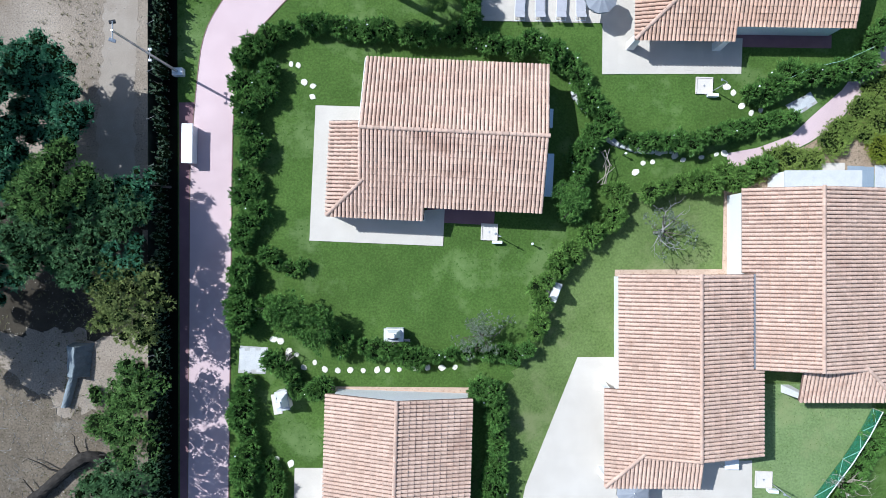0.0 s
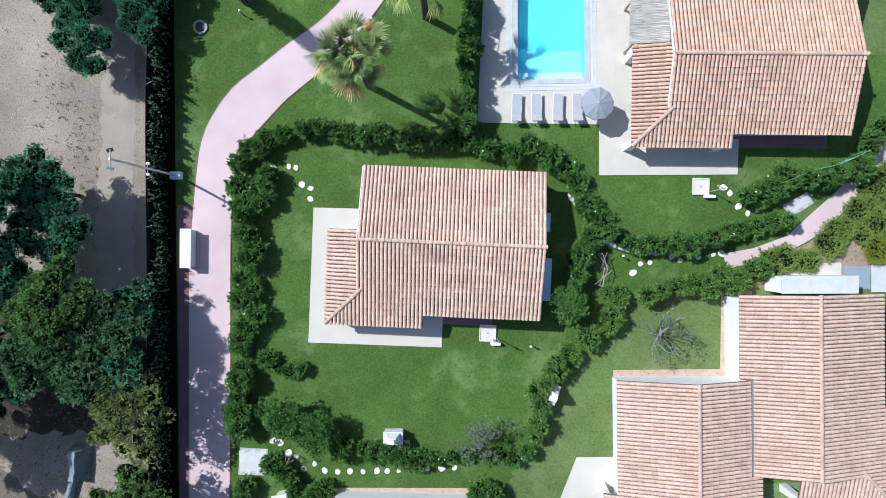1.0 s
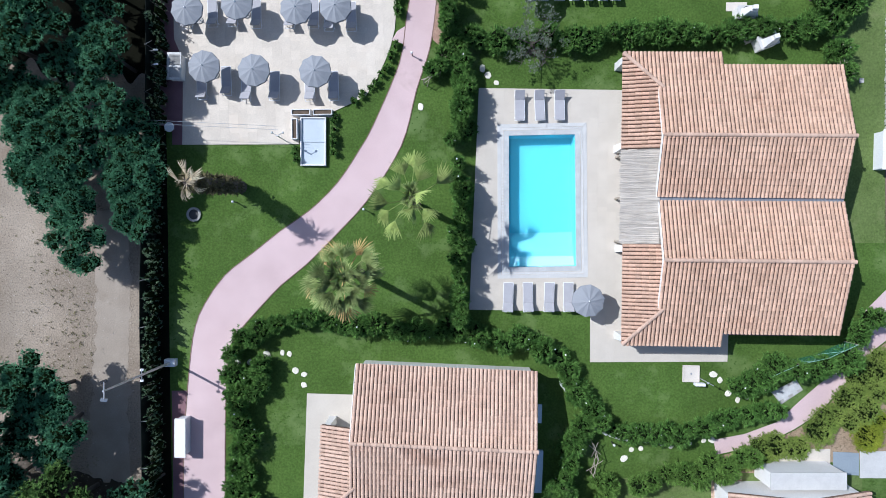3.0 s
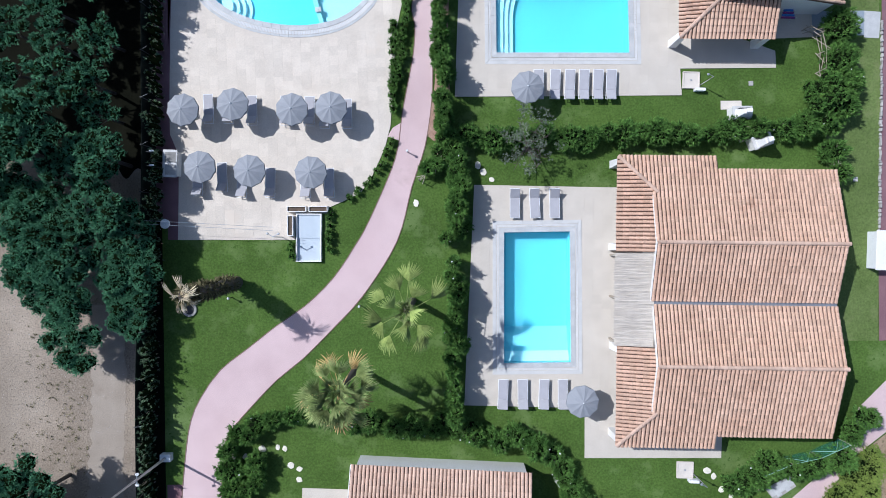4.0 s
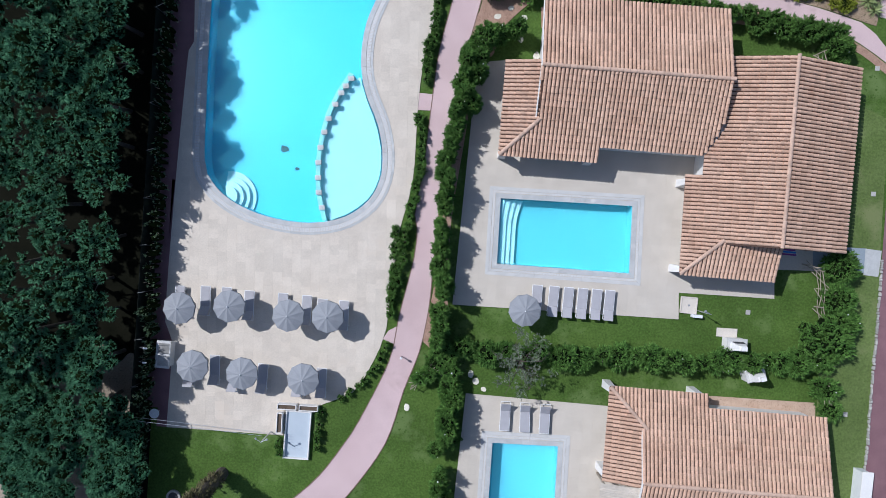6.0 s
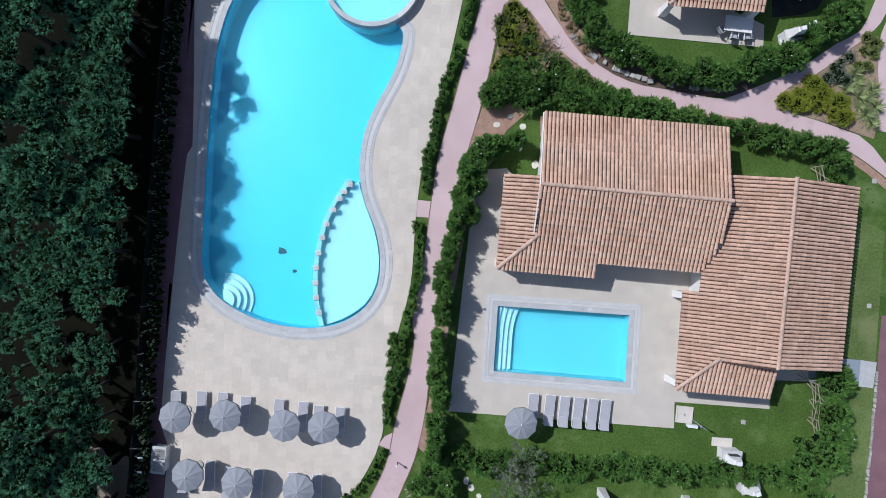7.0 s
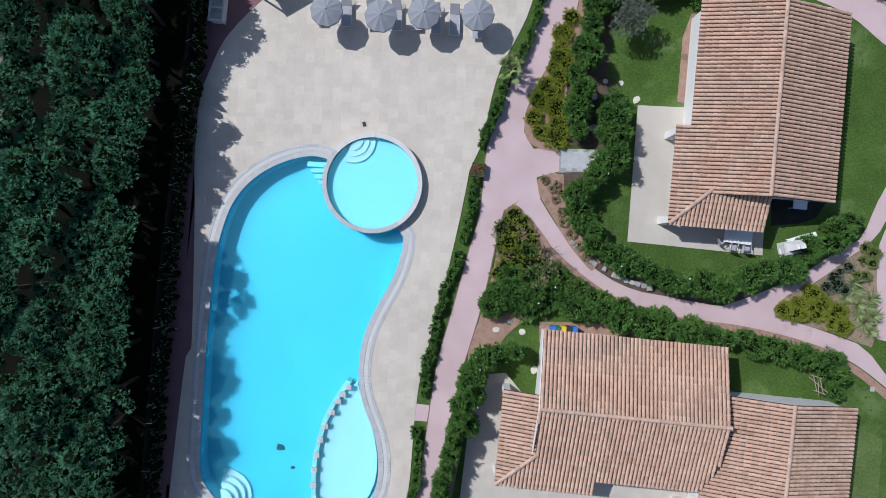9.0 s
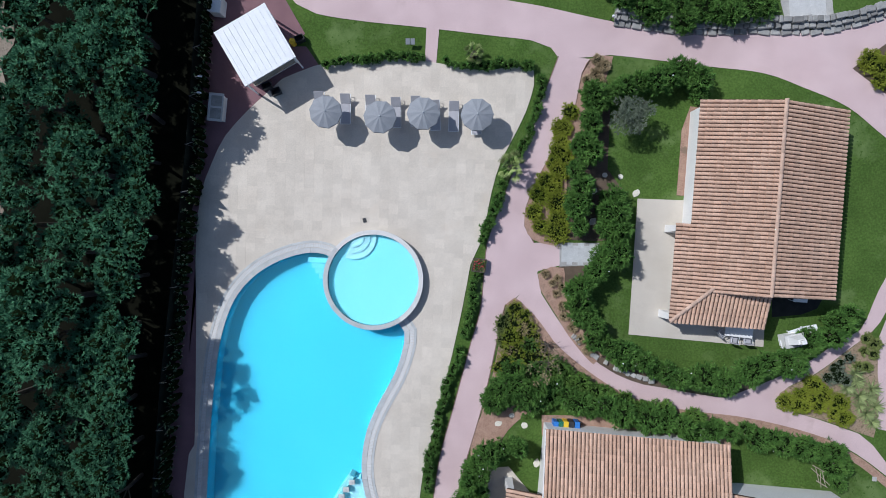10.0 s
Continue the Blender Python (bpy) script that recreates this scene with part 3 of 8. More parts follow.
slab("road", curve([(-14.07, 83.20), (-11.89, 80.84), (-10.56, 80.30), (-7.58, 80.01), (-3.32, 79.84), (1.32, 79.59), (3.55, 79.47), (4.87, 79.08), (5.47, 78.38)], step=0.8) + curve([(7.30, 78.61), (8.77, 78.85), (15.07, 78.52), (18.77, 78.32), (21.41, 77.57), (24.45, 76.47), (27.09, 74.62), (30.26, 72.79)], step=0.8) + curve([(29.40, 84.14), (26.49, 82.67), (24.05, 81.78), (21.88, 81.27), (17.47, 80.99), (13.07, 80.71), (8.61, 81.05), (4.14, 81.72), (1.53, 81.99), (-2.56, 82.46), (-9.28, 83.50)], step=0.8), 0.0, 0.048, PINK, "broad pink paved lane at the resort's end", "path")
slab("road", [(-3.33, 80.02), (-2.48, 80.08), (-2.54, 77.61), (-3.28, 77.63)], 0.0, 0.051, PINK, "short pink paved link to the pool deck", "path")
slab("road", [(-2.91, 33.24), (-1.82, 33.87), (-1.92, 32.17), (-3.26, 32.66)], 0.0, 0.051, PINK, "short pink paved link to the pool deck", "path")
slab("road", [(-1.90, 49.03), (-0.40, 48.95), (-0.51, 47.90), (-2.01, 47.90)], 0.0, 0.051, PINK, "short pink paved link to the pool deck", "path")
slab("road", [(17.69, 6.02), (19.70, 6.38), (21.88, 7.18), (23.33, 8.54), (25.14, 10.11), (26.59, 12.12), (27.66, 14.49), (30.54, 17.39), (30.56, 13.74), (28.22, 11.92), (26.95, 10.47), (25.87, 9.19), (24.61, 7.73), (22.98, 6.70), (21.16, 5.79), (17.87, 5.02)], 0.0, 0.04, PINK, "pink paved footpath below a hedge", "path")
slab("pavement", [(-18.3, -60), (-17.05, -60), (-17.05, 9.5), (-18.3, 9.5)], 0.0, 0.035, BROWN, "dark brown paved strip under the screen", "pavement")
slab("pavement", [(-16.95, 71.79), (-15.35, 75.42), (-12.94, 77.99), (-11.09, 78.13), (-9.91, 76.63), (-11.47, 75.63), (-13.42, 74.38), (-15.67, 72.07)], 0.0, 0.043, BROWN, "maroon paved corner round a kiosk", "pavement")
slab("pavement", [(-18.01, 25.94), (-17.32, 25.93), (-17.24, 31.70), (-16.75, 41.89), (-17.80, 42.46), (-17.73, 57.05), (-17.96, 70.65), (-17.55, 54.77), (-17.60, 64.85), (-17.41, 67.83), (-16.80, 70.10), (-15.99, 72.01), (-14.61, 73.76), (-12.58, 77.03), (-11.22, 78.96), (-12.86, 81.44), (-17.77, 81.86), (-17.33, 73.40), (-17.55, 57.07), (-17.40, 45.89), (-17.83, 38.16)], 0.0, 0.04, BROWN, "worn maroon paved strip along the fence", "pavement")

deck_edge = curve([(-17.32, 25.93), (-17.24, 31.70), (-17.76, 32.95), (-17.58, 41.60), (-17.13, 50.96), (-16.81, 51.56), (-17.20, 60.03), (-17.48, 64.11), (-17.41, 67.83), (-16.80, 70.10), (-15.99, 72.01), (-14.61, 73.76)], step=1.0) + curve([(-12.51, 75.93), (-10.53, 76.87), (-8.89, 77.27), (-5.96, 77.72), (-2.99, 77.65), (0.36, 77.31), (2.74, 77.73), (3.86, 77.54), (3.93, 76.62), (3.50, 74.75), (2.70, 72.85), (2.06, 71.33), (1.63, 69.45), (1.27, 66.46)], step=0.8) + curve([(0.55, 64.59), (0.20, 61.62), (-0.44, 57.50), (-1.11, 53.74), (-1.64, 50.73), (-1.81, 47.73), (-1.87, 43.24), (-2.57, 39.81), (-2.76, 37.16), (-3.06, 33.37)], step=1.0) + curve([(-3.42, 31.99), (-4.27, 30.13), (-5.03, 29.01), (-7.23, 27.98)], step=0.8) + [(-7.23, 27.61), (-9.38, 27.63), (-9.51, 25.86)]
DECKS = [slab("deck", deck_edge, 0.0, 0.07, DECK, "pale travertine deck round the shared pool", "pool deck", [HOLES[0]])]
DECK_C = [(2.45, 29.40), (13.94, 29.07), (15.23, 29.01), (15.13, 13.53), (18.71, 13.50), (18.62, 11.19), (9.62, 11.22), (9.65, 14.55), (1.67, 14.77)]
DECKS.append(slab("deck", DECK_C, 0.0, 0.07, TERRACE, "pale stone terrace round a private pool", "pool deck", [HOLES[1]]))
DECK_D = [(1.92, 51.21), (3.95, 51.49), (8.29, 46.89), (17.17, 46.97), (18.41, 44.82), (18.74, 39.27), (22.22, 37.97), (22.29, 36.86), (16.03, 36.89), (16.13, 35.14), (1.22, 35.23)]
DECKS.append(slab("deck", DECK_D, 0.0, 0.07, TERRACE, "pale stone terrace round a private pool", "pool deck", [HOLES[2]]))
slab("terrace", [(11.18, 69.63), (15.32, 69.75), (15.38, 63.66), (20.03, 61.92), (20.07, 60.47), (11.21, 60.71)], 0.0, 0.07, TERRACE, "pale concrete terrace beside a villa", "terrace")
slab("terrace", [(-9.20, 9.27), (-5.42, 9.14), (-5.42, 2.06), (-0.68, 2.43), (-0.79, -0.03), (-9.62, 0.34)], 0.0, 0.07, TERRACE, "pale concrete terrace beside a villa", "terrace")
slab("terrace", [(8.04, -7.31), (11.29, -7.29), (11.30, -14.65), (15.91, -15.73), (16.09, -14.06), (19.39, -14.03), (19.41, -20.89), (3.53, -21.05), (4.64, -15.81)], 0.0, 0.07, TERRACE, "pale concrete terrace with a slanted edge", "terrace")
slab("terrace", [(-10.62, -14.73), (-7.68, -14.71), (-7.69, -21.16), (-10.77, -21.19)], 0.0, 0.07, TERRACE, "pale concrete terrace beside a villa", "terrace")

def at_plan(origin, angle, points):
    c, s_ = math.cos(radians(angle)), math.sin(radians(angle))
    return [(origin[0] + c * x - s_ * y, origin[1] + s_ * x + c * y) for x, y in points]


slab("pavement", at_plan((-5.56, 7.11), -2.88, [(3.95, -4.15), (8.4, -4.15), (8.4, -5.35), (3.95, -5.35)]), 0.0, 0.05, BROWN, "maroon paved strip along a villa wall", "pavement")
slab("pavement", at_plan((13.63, 18.04), -1.17, [(4.0, -4.15), (10.9, -4.15), (10.9, -5.0), (4.0, -5.0)]), 0.0, 0.05, BROWN, "maroon paved strip along a villa wall", "pavement")

# ---- planting beds ----
slab("bed", curve([(3.57, 62.63), (2.97, 62.10), (2.79, 59.86), (2.39, 56.84), (1.87, 54.56), (1.65, 52.30), (2.81, 51.63), (3.78, 53.94), (6.94, 56.77), (8.38, 57.54), (6.78, 59.19), (5.18, 60.83), (4.43, 62.01)], True), 0.0, 0.06, SOIL, "red gravel planting bed with dry shrubs", "planting bed")
slab("bed", curve([(5.84, 64.82), (5.02, 64.29), (5.19, 63.37), (6.43, 61.59), (7.45, 60.16), (9.05, 58.59), (9.57, 59.18), (7.75, 61.30), (6.88, 63.11), (6.69, 64.77)], True), 0.0, 0.06, SOIL, "brown soil bed with rows of small plants", "planting bed")
slab("bed", curve([(7.49, 78.55), (8.22, 78.78), (8.95, 78.79), (8.66, 77.66), (8.29, 76.17), (7.33, 72.78), (5.82, 70.46), (5.47, 67.47), (3.94, 68.11), (4.69, 70.76), (5.83, 73.05), (6.63, 74.95), (7.01, 77.56)], True), 0.0, 0.06, SOIL, "red gravel planting bed with low shrubs", "planting bed")
slab("bed", curve([(21.2, 57.1), (22.49, 56.35), (24.0, 56.0), (25.53, 55.6), (26.75, 55.25), (27.7, 55.0), (27.85, 57.8), (27.65, 59.3), (27.5, 61.2), (26.9, 61.6), (25.98, 60.9), (24.87, 59.93), (23.47, 58.78), (21.9, 57.92)], True), 0.0, 0.06, SAND, "gravel bed with agaves and a low shrub", "planting bed")
slab("bed", curve([(-0.55, 32.62), (-0.08, 36.40), (-0.11, 40.51), (0.54, 45.76), (1.38, 50.99), (1.38, 52.80), (1.92, 54.70), (2.39, 54.36), (1.88, 50.97), (1.43, 46.55), (0.82, 40.56), (0.91, 35.33), (0.89, 32.32)], True), 0.0, 0.055, SOIL, "red gravel strip under a hedge", "planting bed")
slab("bed", [(10.47, -1.57), (17.44, -1.53), (17.54, 3.59), (19.52, 3.58), (19.49, -2.91), (12.13, -2.88), (12.11, -6.97), (10.44, -6.97)], 0.0, 0.055, GRAVEL, "gravel strip along a villa wall", "planting bed")
slab("bed", [(-8.62, -9.31), (0.92, -9.34), (0.92, -10.31), (-8.62, -10.36)], 0.0, 0.055, GRAVEL, "gravel strip along a villa wall", "planting bed")

slab("bed", [(5.88, 55.04), (9.77, 55.22), (14.25, 55.08), (17.31, 54.87), (18.38, 54.58), (18.46, 53.61), (13.24, 53.73), (5.98, 53.70)], 0.0, 0.054, SOIL, "gravel strip with bins along a villa wall", "planting bed")
slab("bed", [(14.20, 75.85), (13.74, 74.26), (13.73, 72.05), (13.71, 70.01), (15.08, 70.01), (14.79, 75.82)], 0.0, 0.054, SOIL, "gravel strip along a villa wall", "planting bed")
slab("bed", curve([(16.4, 55.85), (18.79, 55.72), (21.36, 55.38), (23.79, 54.88), (25.32, 54.40), (26.71, 53.75), (27.81, 53.08), (30.1, 51.4), (29.6, 51.2), (27.5, 52.7), (26.4, 53.35), (25.1, 53.9), (23.6, 54.35), (21.2, 54.85), (18.7, 55.1)], True), 0.0, 0.036, SOIL, "gravel strip between a path and a hedge", "planting bed")

slab("bed", curve([(3.42, 62.13), (4.82, 61.74), (6.35, 59.94), (7.89, 58.70), (10.10, 57.32), (12.10, 56.48), (14.02, 56.12), (16.39, 55.92), (18.79, 55.80), (21.36, 55.46), (23.79, 54.96), (25.32, 54.48)], step=0.8) + curve([(24.67, 53.84), (22.98, 54.17), (21.06, 54.42), (18.89, 54.65), (16.01, 54.76), (14.10, 54.93), (12.19, 55.21), (10.21, 55.79), (8.27, 56.41), (6.34, 56.80), (4.21, 56.44)], step=0.8), 0.0, 0.034, SOIL, "gravel strip under a long hedge", "planting bed")
slab("bed", curve([(7.29, 60.45), (8.56, 59.23), (10.54, 58.05), (12.47, 57.47), (14.92, 57.15), (17.30, 57.08), (19.65, 57.46)], step=0.8) + curve([(19.56, 58.73), (17.66, 58.23), (15.29, 58.22), (13.14, 58.53), (11.16, 59.29), (9.45, 60.37), (8.11, 61.96)], step=0.8), 0.0, 0.03, MULCH, "dark soil strip under a curved hedge", "planting bed")

# Near-black slab added to deepen the villa's cast shade on the lawn.
slab("pavement", [(20.35, 64.62), (24.2, 64.8), (23.4, 63.2), (22.4, 62.75), (20.5, 62.45)], 0.0, 0.034, VILLA_SHADE, "near-black slab that deepens the shade beside a villa", "pavement")
slab("bed", [(18.41, 30.21), (20.93, 30.20), (25.44, 30.17), (25.52, 28.57), (18.50, 28.42)], 0.0, 0.054, GRAVEL, "gravel strip along a villa wall", "planting bed")

slab("bed", [(24.55, 78.98), (25.66, 79.94), (26.70, 80.81), (29.20, 81.93), (29.61, 76.44), (26.88, 77.44)], 0.0, 0.058, MULCH, "dark soil wedge with a shrub beside the lane", "planting bed")
slab("bed", [(7.37, 75.00), (9.00, 75.47), (9.09, 71.41), (10.30, 70.01), (10.53, 66.76), (6.64, 66.62), (6.08, 69.37)], 0.0, 0.028, MULCH, "dark soil under tall hedges", "planting bed")

slab("bed", [(18.09, 4.95), (21.16, 5.71), (23.05, 6.63), (24.68, 7.65), (25.94, 9.11), (27.03, 10.39), (28.29, 11.85), (30.63, 13.66), (30.66, 4.96), (25.53, 4.53), (21.89, 3.80), (18.24, 3.81)], 0.0, 0.03, SAND, "sandy bank with creepers beside a path", "planting bed")

slab("bed", curve([(6.4, 75.2), (6.57, 73.8), (6.51, 71.24), (6.53, 68.67), (6.5, 66.45), (5.14, 66.3), (4.15, 66.85), (3.87, 68.11), (4.3, 69.61), (5.0, 71.49), (5.66, 73.37), (6.1, 75.0)], True), 0.0, 0.066, SOIL, "red gravel bed with yellow-green shrubs beside the lane", "planting bed")
slab("bed", [(6.23, 65.07), (8.44, 65.23), (8.21, 63.37), (6.87, 63.90)], 0.0, 0.026, MULCH, "dark soil patch under a hedge", "planting bed")

# ---- pools ----
def coping(parent, outline, out0, out1, z, piece, material, name):
    """Stone pieces laid end to end round an outline."""
    a, b = grown(outline, out0), grown(outline, out1)
    n = len(outline)
    runs = []
    for i in range(n):
        p, q = Vector(a[i]), Vector(a[(i + 1) % n])
        r, s = Vector(b[i]), Vector(b[(i + 1) % n])
        k = max(1, round((q - p).length / piece))
        for j in range(k):
            gap = 0.0009 / max((q - p).length, 0.1)
            t0, t1 = j / k + gap, (j + 1) / k - gap
            runs.append((p.lerp(q, t0), p.lerp(q, t1), r.lerp(s, t1), r.lerp(s, t0)))
    for quad in runs:
        c = sum(quad, Vector((0, 0))) / 4
        top = [(v - c) for v in quad]
        verts = [(v.x, v.y, -0.06) for v in top] + [(v.x, v.y, 0.0) for v in top] + [(v.x * 0.985, v.y * 0.985, 0.012) for v in top]
        faces = [(8, 9, 10, 11)] + [(k, (k + 1) % 4, (k + 1) % 4 + 4, k + 4) for k in range(4)] + [(k + 4, (k + 1) % 4 + 4, (k + 1) % 4 + 8, k + 8) for k in range(4)]
        made(name, mesh_of(name, verts, faces), material, parent, m=pose(c.x, c.y, z))


def grating(parent, outline, width):
    """An overflow channel round a pool, covered with narrow cross slats."""
    inner, outer = outline, grown(outline, width)
    verts, faces = [], []
    n = len(inner)
    for i in range(n):
        a, b = Vector(inner[i]), Vector(inner[(i + 1) % n])
        c, d = Vector(outer[i]), Vector(outer[(i + 1) % n])
        k = max(1, round((b - a).length / 0.1))
        for j in range(k):
            t0, t1 = (j + 0.12) / k, (j + 0.88) / k
            quad = (a.lerp(b, t0), a.lerp(b, t1), c.lerp(d, t1), c.lerp(d, t0))
            o = len(verts)
            verts.extend([(v.x, v.y, z) for z in (0.072, 0.092) for v in quad])
            faces.extend([(o + 4, o + 5, o + 6, o + 7)] + [(o + q, o + (q + 1) % 4, o + (q + 1) % 4 + 4, o + q + 4) for q in range(4)])
    made("grating", mesh_of("grating", verts, faces), GRATE, parent, "white slatted overflow grating")["kind"] = "stuff"


def pool(outline, depth, label, material):
    ob = thing("swimming_pool", label, "pool")
    bm = bmesh.new()
    top = [bm.verts.new((x, y, 0.06)) for x, y in outline]
    low = [bm.verts.new((x, y, -depth)) for x, y in outline]
    bm.faces.new(low)
    n = len(outline)
    for i in range(n):
        bm.faces.new([top[i], top[(i + 1) % n], low[(i + 1) % n], low[i]])
    part("basin", bm, material, ob)
    ws = part("water", sheet(outline, -0.06, -0.06), WATER, ob, "clear turquoise water")
    ws.visible_shadow = False
    return ob


shared_pool = pool(POOL, 0.88, "large curved turquoise swimming pool with grey stone edge", BASIN)
coping(shared_pool, POOL, 0.0, 0.34, 0.085, 0.5, COPING, "coping_stone")
grating(shared_pool, grown(POOL, 0.36), 0.26)
coping(shared_pool, grown(POOL, 0.64), 0.0, 0.16, 0.08, 0.55, COPING, "border_stone")
pool_c = pool(POOL_C, 1.0, "rectangular turquoise private pool with grey stone edge", BASIN_SMALL)
coping(pool_c, POOL_C, 0.0, 0.33, 0.085, 0.5, COPING, "coping_stone")
grating(pool_c, grown(POOL_C, 0.36), 0.14)
coping(pool_c, grown(POOL_C, 0.52), 0.0, 0.24, 0.08, 0.6, PALE_STONE, "border_stone")
pool_d = pool(POOL_D, 0.85, "rectangular turquoise private pool with curved steps", BASIN_SOFT)
coping(pool_d, POOL_D, 0.0, 0.33, 0.085, 0.5, COPING, "coping_stone")
grating(pool_d, grown(POOL_D, 0.36), 0.14)
coping(pool_d, grown(POOL_D, 0.52), 0.0, 0.24, 0.08, 0.6, PALE_STONE, "border_stone")

kid = thing("wading_pool", "round shallow wading pool with a grey stone rim", "pool", pose(*KID_CENTRE, 0))
ring = [(KID_RADIUS * math.cos(a), KID_RADIUS * math.sin(a)) for a in np.linspace(0, math.tau, 48, endpoint=False)]
kid_bm = bmesh.new()
kt = [kid_bm.verts.new((x, y, 0.60)) for x, y in ring]
kl = [kid_bm.verts.new((x, y, 0.12)) for x, y in ring]
kid_bm.faces.new(kl)
for i in range(48):
    kid_bm.faces.new([kt[i], kt[(i + 1) % 48], kl[(i + 1) % 48], kl[i]])
part("basin", kid_bm, BASIN_KID, kid)
kw = part("water", sheet(ring, 0.53, 0.53), WATER, kid, "clear shallow water")
kw.visible_shadow = False
part("wall", sheet(grown(ring, 0.3), -1.3, 0.59, [ring]), COPING, kid)
coping(kid, ring, 0.0, 0.3, 0.61, 0.5, COPING, "coping_stone")
for ob in list(kid.children):
    if ob.name.startswith("coping_stone"):
        p = ob.matrix_basis.translation
        a = math.degrees(math.atan2(p.y, p.x))
        ob.data.materials[0] = RIM if -50 < a < 140 else COPING

# ---- villas ----
RIDGE_Z, SLOPE = 3.78, 0.295
PITCH, ROW = 0.245, 0.40


def tile_mesh(length, r_low=0.107, r_top=0.091, n=5):
    """A half barrel along x from 0 (uphill) to length (downhill), with a thick lower lip."""
    verts = []
    for x, r, z in ((0, r_top, 0.0), (length, r_low, 0.045), (length, r_low - 0.022, 0.004)):
        for k in range(n + 1):
            a = math.pi * k / n
            verts.append((x, r * math.cos(a), z + r * 0.85 * math.sin(a)))
    faces = []
    for j in (0, 1):
        for k in range(n):
            faces.append((j * (n + 1) + k, j * (n + 1) + k + 1, (j + 1) * (n + 1) + k + 1, (j + 1) * (n + 1) + k))
    return verts, faces


FULL = mesh_of("roof_tile", *tile_mesh(ROW + 0.045), smooth=False)
FULL.materials.append(TILE)
FULL_ROSE = mesh_of("roof_tile", *tile_mesh(ROW + 0.045), smooth=False)
FULL_ROSE.materials.append(TILE_ROSE)
CAP = mesh_of("ridge_tile", *tile_mesh(ROW + 0.045, 0.128, 0.112), smooth=False)
CAP.materials.append(RIDGE)


def spans(points, u, axis):
    """Where a line at u across the polygon lies inside it."""
    o = 1 - axis
    cuts = []
    for a, b in zip(points, points[1:] + points[:1]):
        if (a[o] > u) != (b[o] > u):
            cuts.append(a[axis] + (b[axis] - a[axis]) * (u - a[o]) / (b[o] - a[o]))
    cuts.sort()
    return list(zip(cuts[::2], cuts[1::2]))


def roof_plane(rng, villa_roof, points, axis, sign, z_at, budget, rest, bed, tile=FULL):
    """Tiles on one slope. The fall runs along axis, towards sign; z_at gives the height at a place of the plan."""
    # bed
    n = len(points)
    top = [bed.verts.new((x, y, z_at(x, y))) for x, y in points]
    low = [bed.verts.new((x, y, z_at(x, y) - 0.13)) for x, y in points]
    bed.faces.new(top)
    bed.faces.new(low[::-1])
    for i in range(n):
        bed.faces.new([top[i], low[i], low[(i + 1) % n], top[(i + 1) % n]])
    o = 1 - axis
    lo, hi = min(p[o] for p in points), max(p[o] for p in points)
    count = max(1, round((hi - lo) / PITCH))
    pitch = (hi - lo) / count
    tilt = math.atan(SLOPE)
    run = ROW * math.cos(tilt)
    for c in range(count):
        u = lo + (c + 0.5) * pitch
        for s0, s1 in spans(points, u, axis):
            eave = s1 if sign > 0 else s0
            far = s0 if sign > 0 else s1
            length = abs(eave - far)
            k = 0
            while k * run < length - 0.06:
                d1 = k * run - 0.05
                d0 = min((k + 1) * run, length)
                v = eave - sign * d0
                xy = (v, u) if axis == 0 else (u, v)
                z = z_at(*xy)
                turn = Matrix.Rotation({(0, 1): 0, (0, -1): math.pi, (1, 1): math.pi / 2, (1, -1): -math.pi / 2}[(axis, sign)], 4, "Z")
                jig = Matrix.Rotation(rng.gauss(0, 1) * 0.012, 4, "Z")
                m = Matrix.Translation((xy[0], xy[1], z + rng.gauss(0, 1) * 0.004 - 0.005)) @ turn @ Matrix.Rotation(tilt, 4, "Y") @ jig
                whole = d0 - d1 > run * 0.99
                if whole and budget[0] > 0:
                    budget[0] -= 1
                    made("roof_tile", tile, TILE, villa_roof, m=m)
                else:
                    tv, tf = tile_mesh((d0 - d1) / math.cos(tilt))
                    base = len(rest[0])
                    rest[0].extend([tuple(m @ Vector(q)) for q in tv])
                    rest[1].extend([tuple(base + i for i in f) for f in tf])
                k += 1


def caps(roof, a, b, lift=0.03):
    a, b = Vector(a), Vector(b)
    d = b - a
    n = max(1, round(d.length / ROW))
    turn = d.to_track_quat("X", "Z").to_matrix().to_4x4()
    for k in range(n):
        made("ridge_tile", CAP, RIDGE, roof, m=Matrix.Translation(a + d * (k / n) + Vector((0, 0, lift))) @ turn)


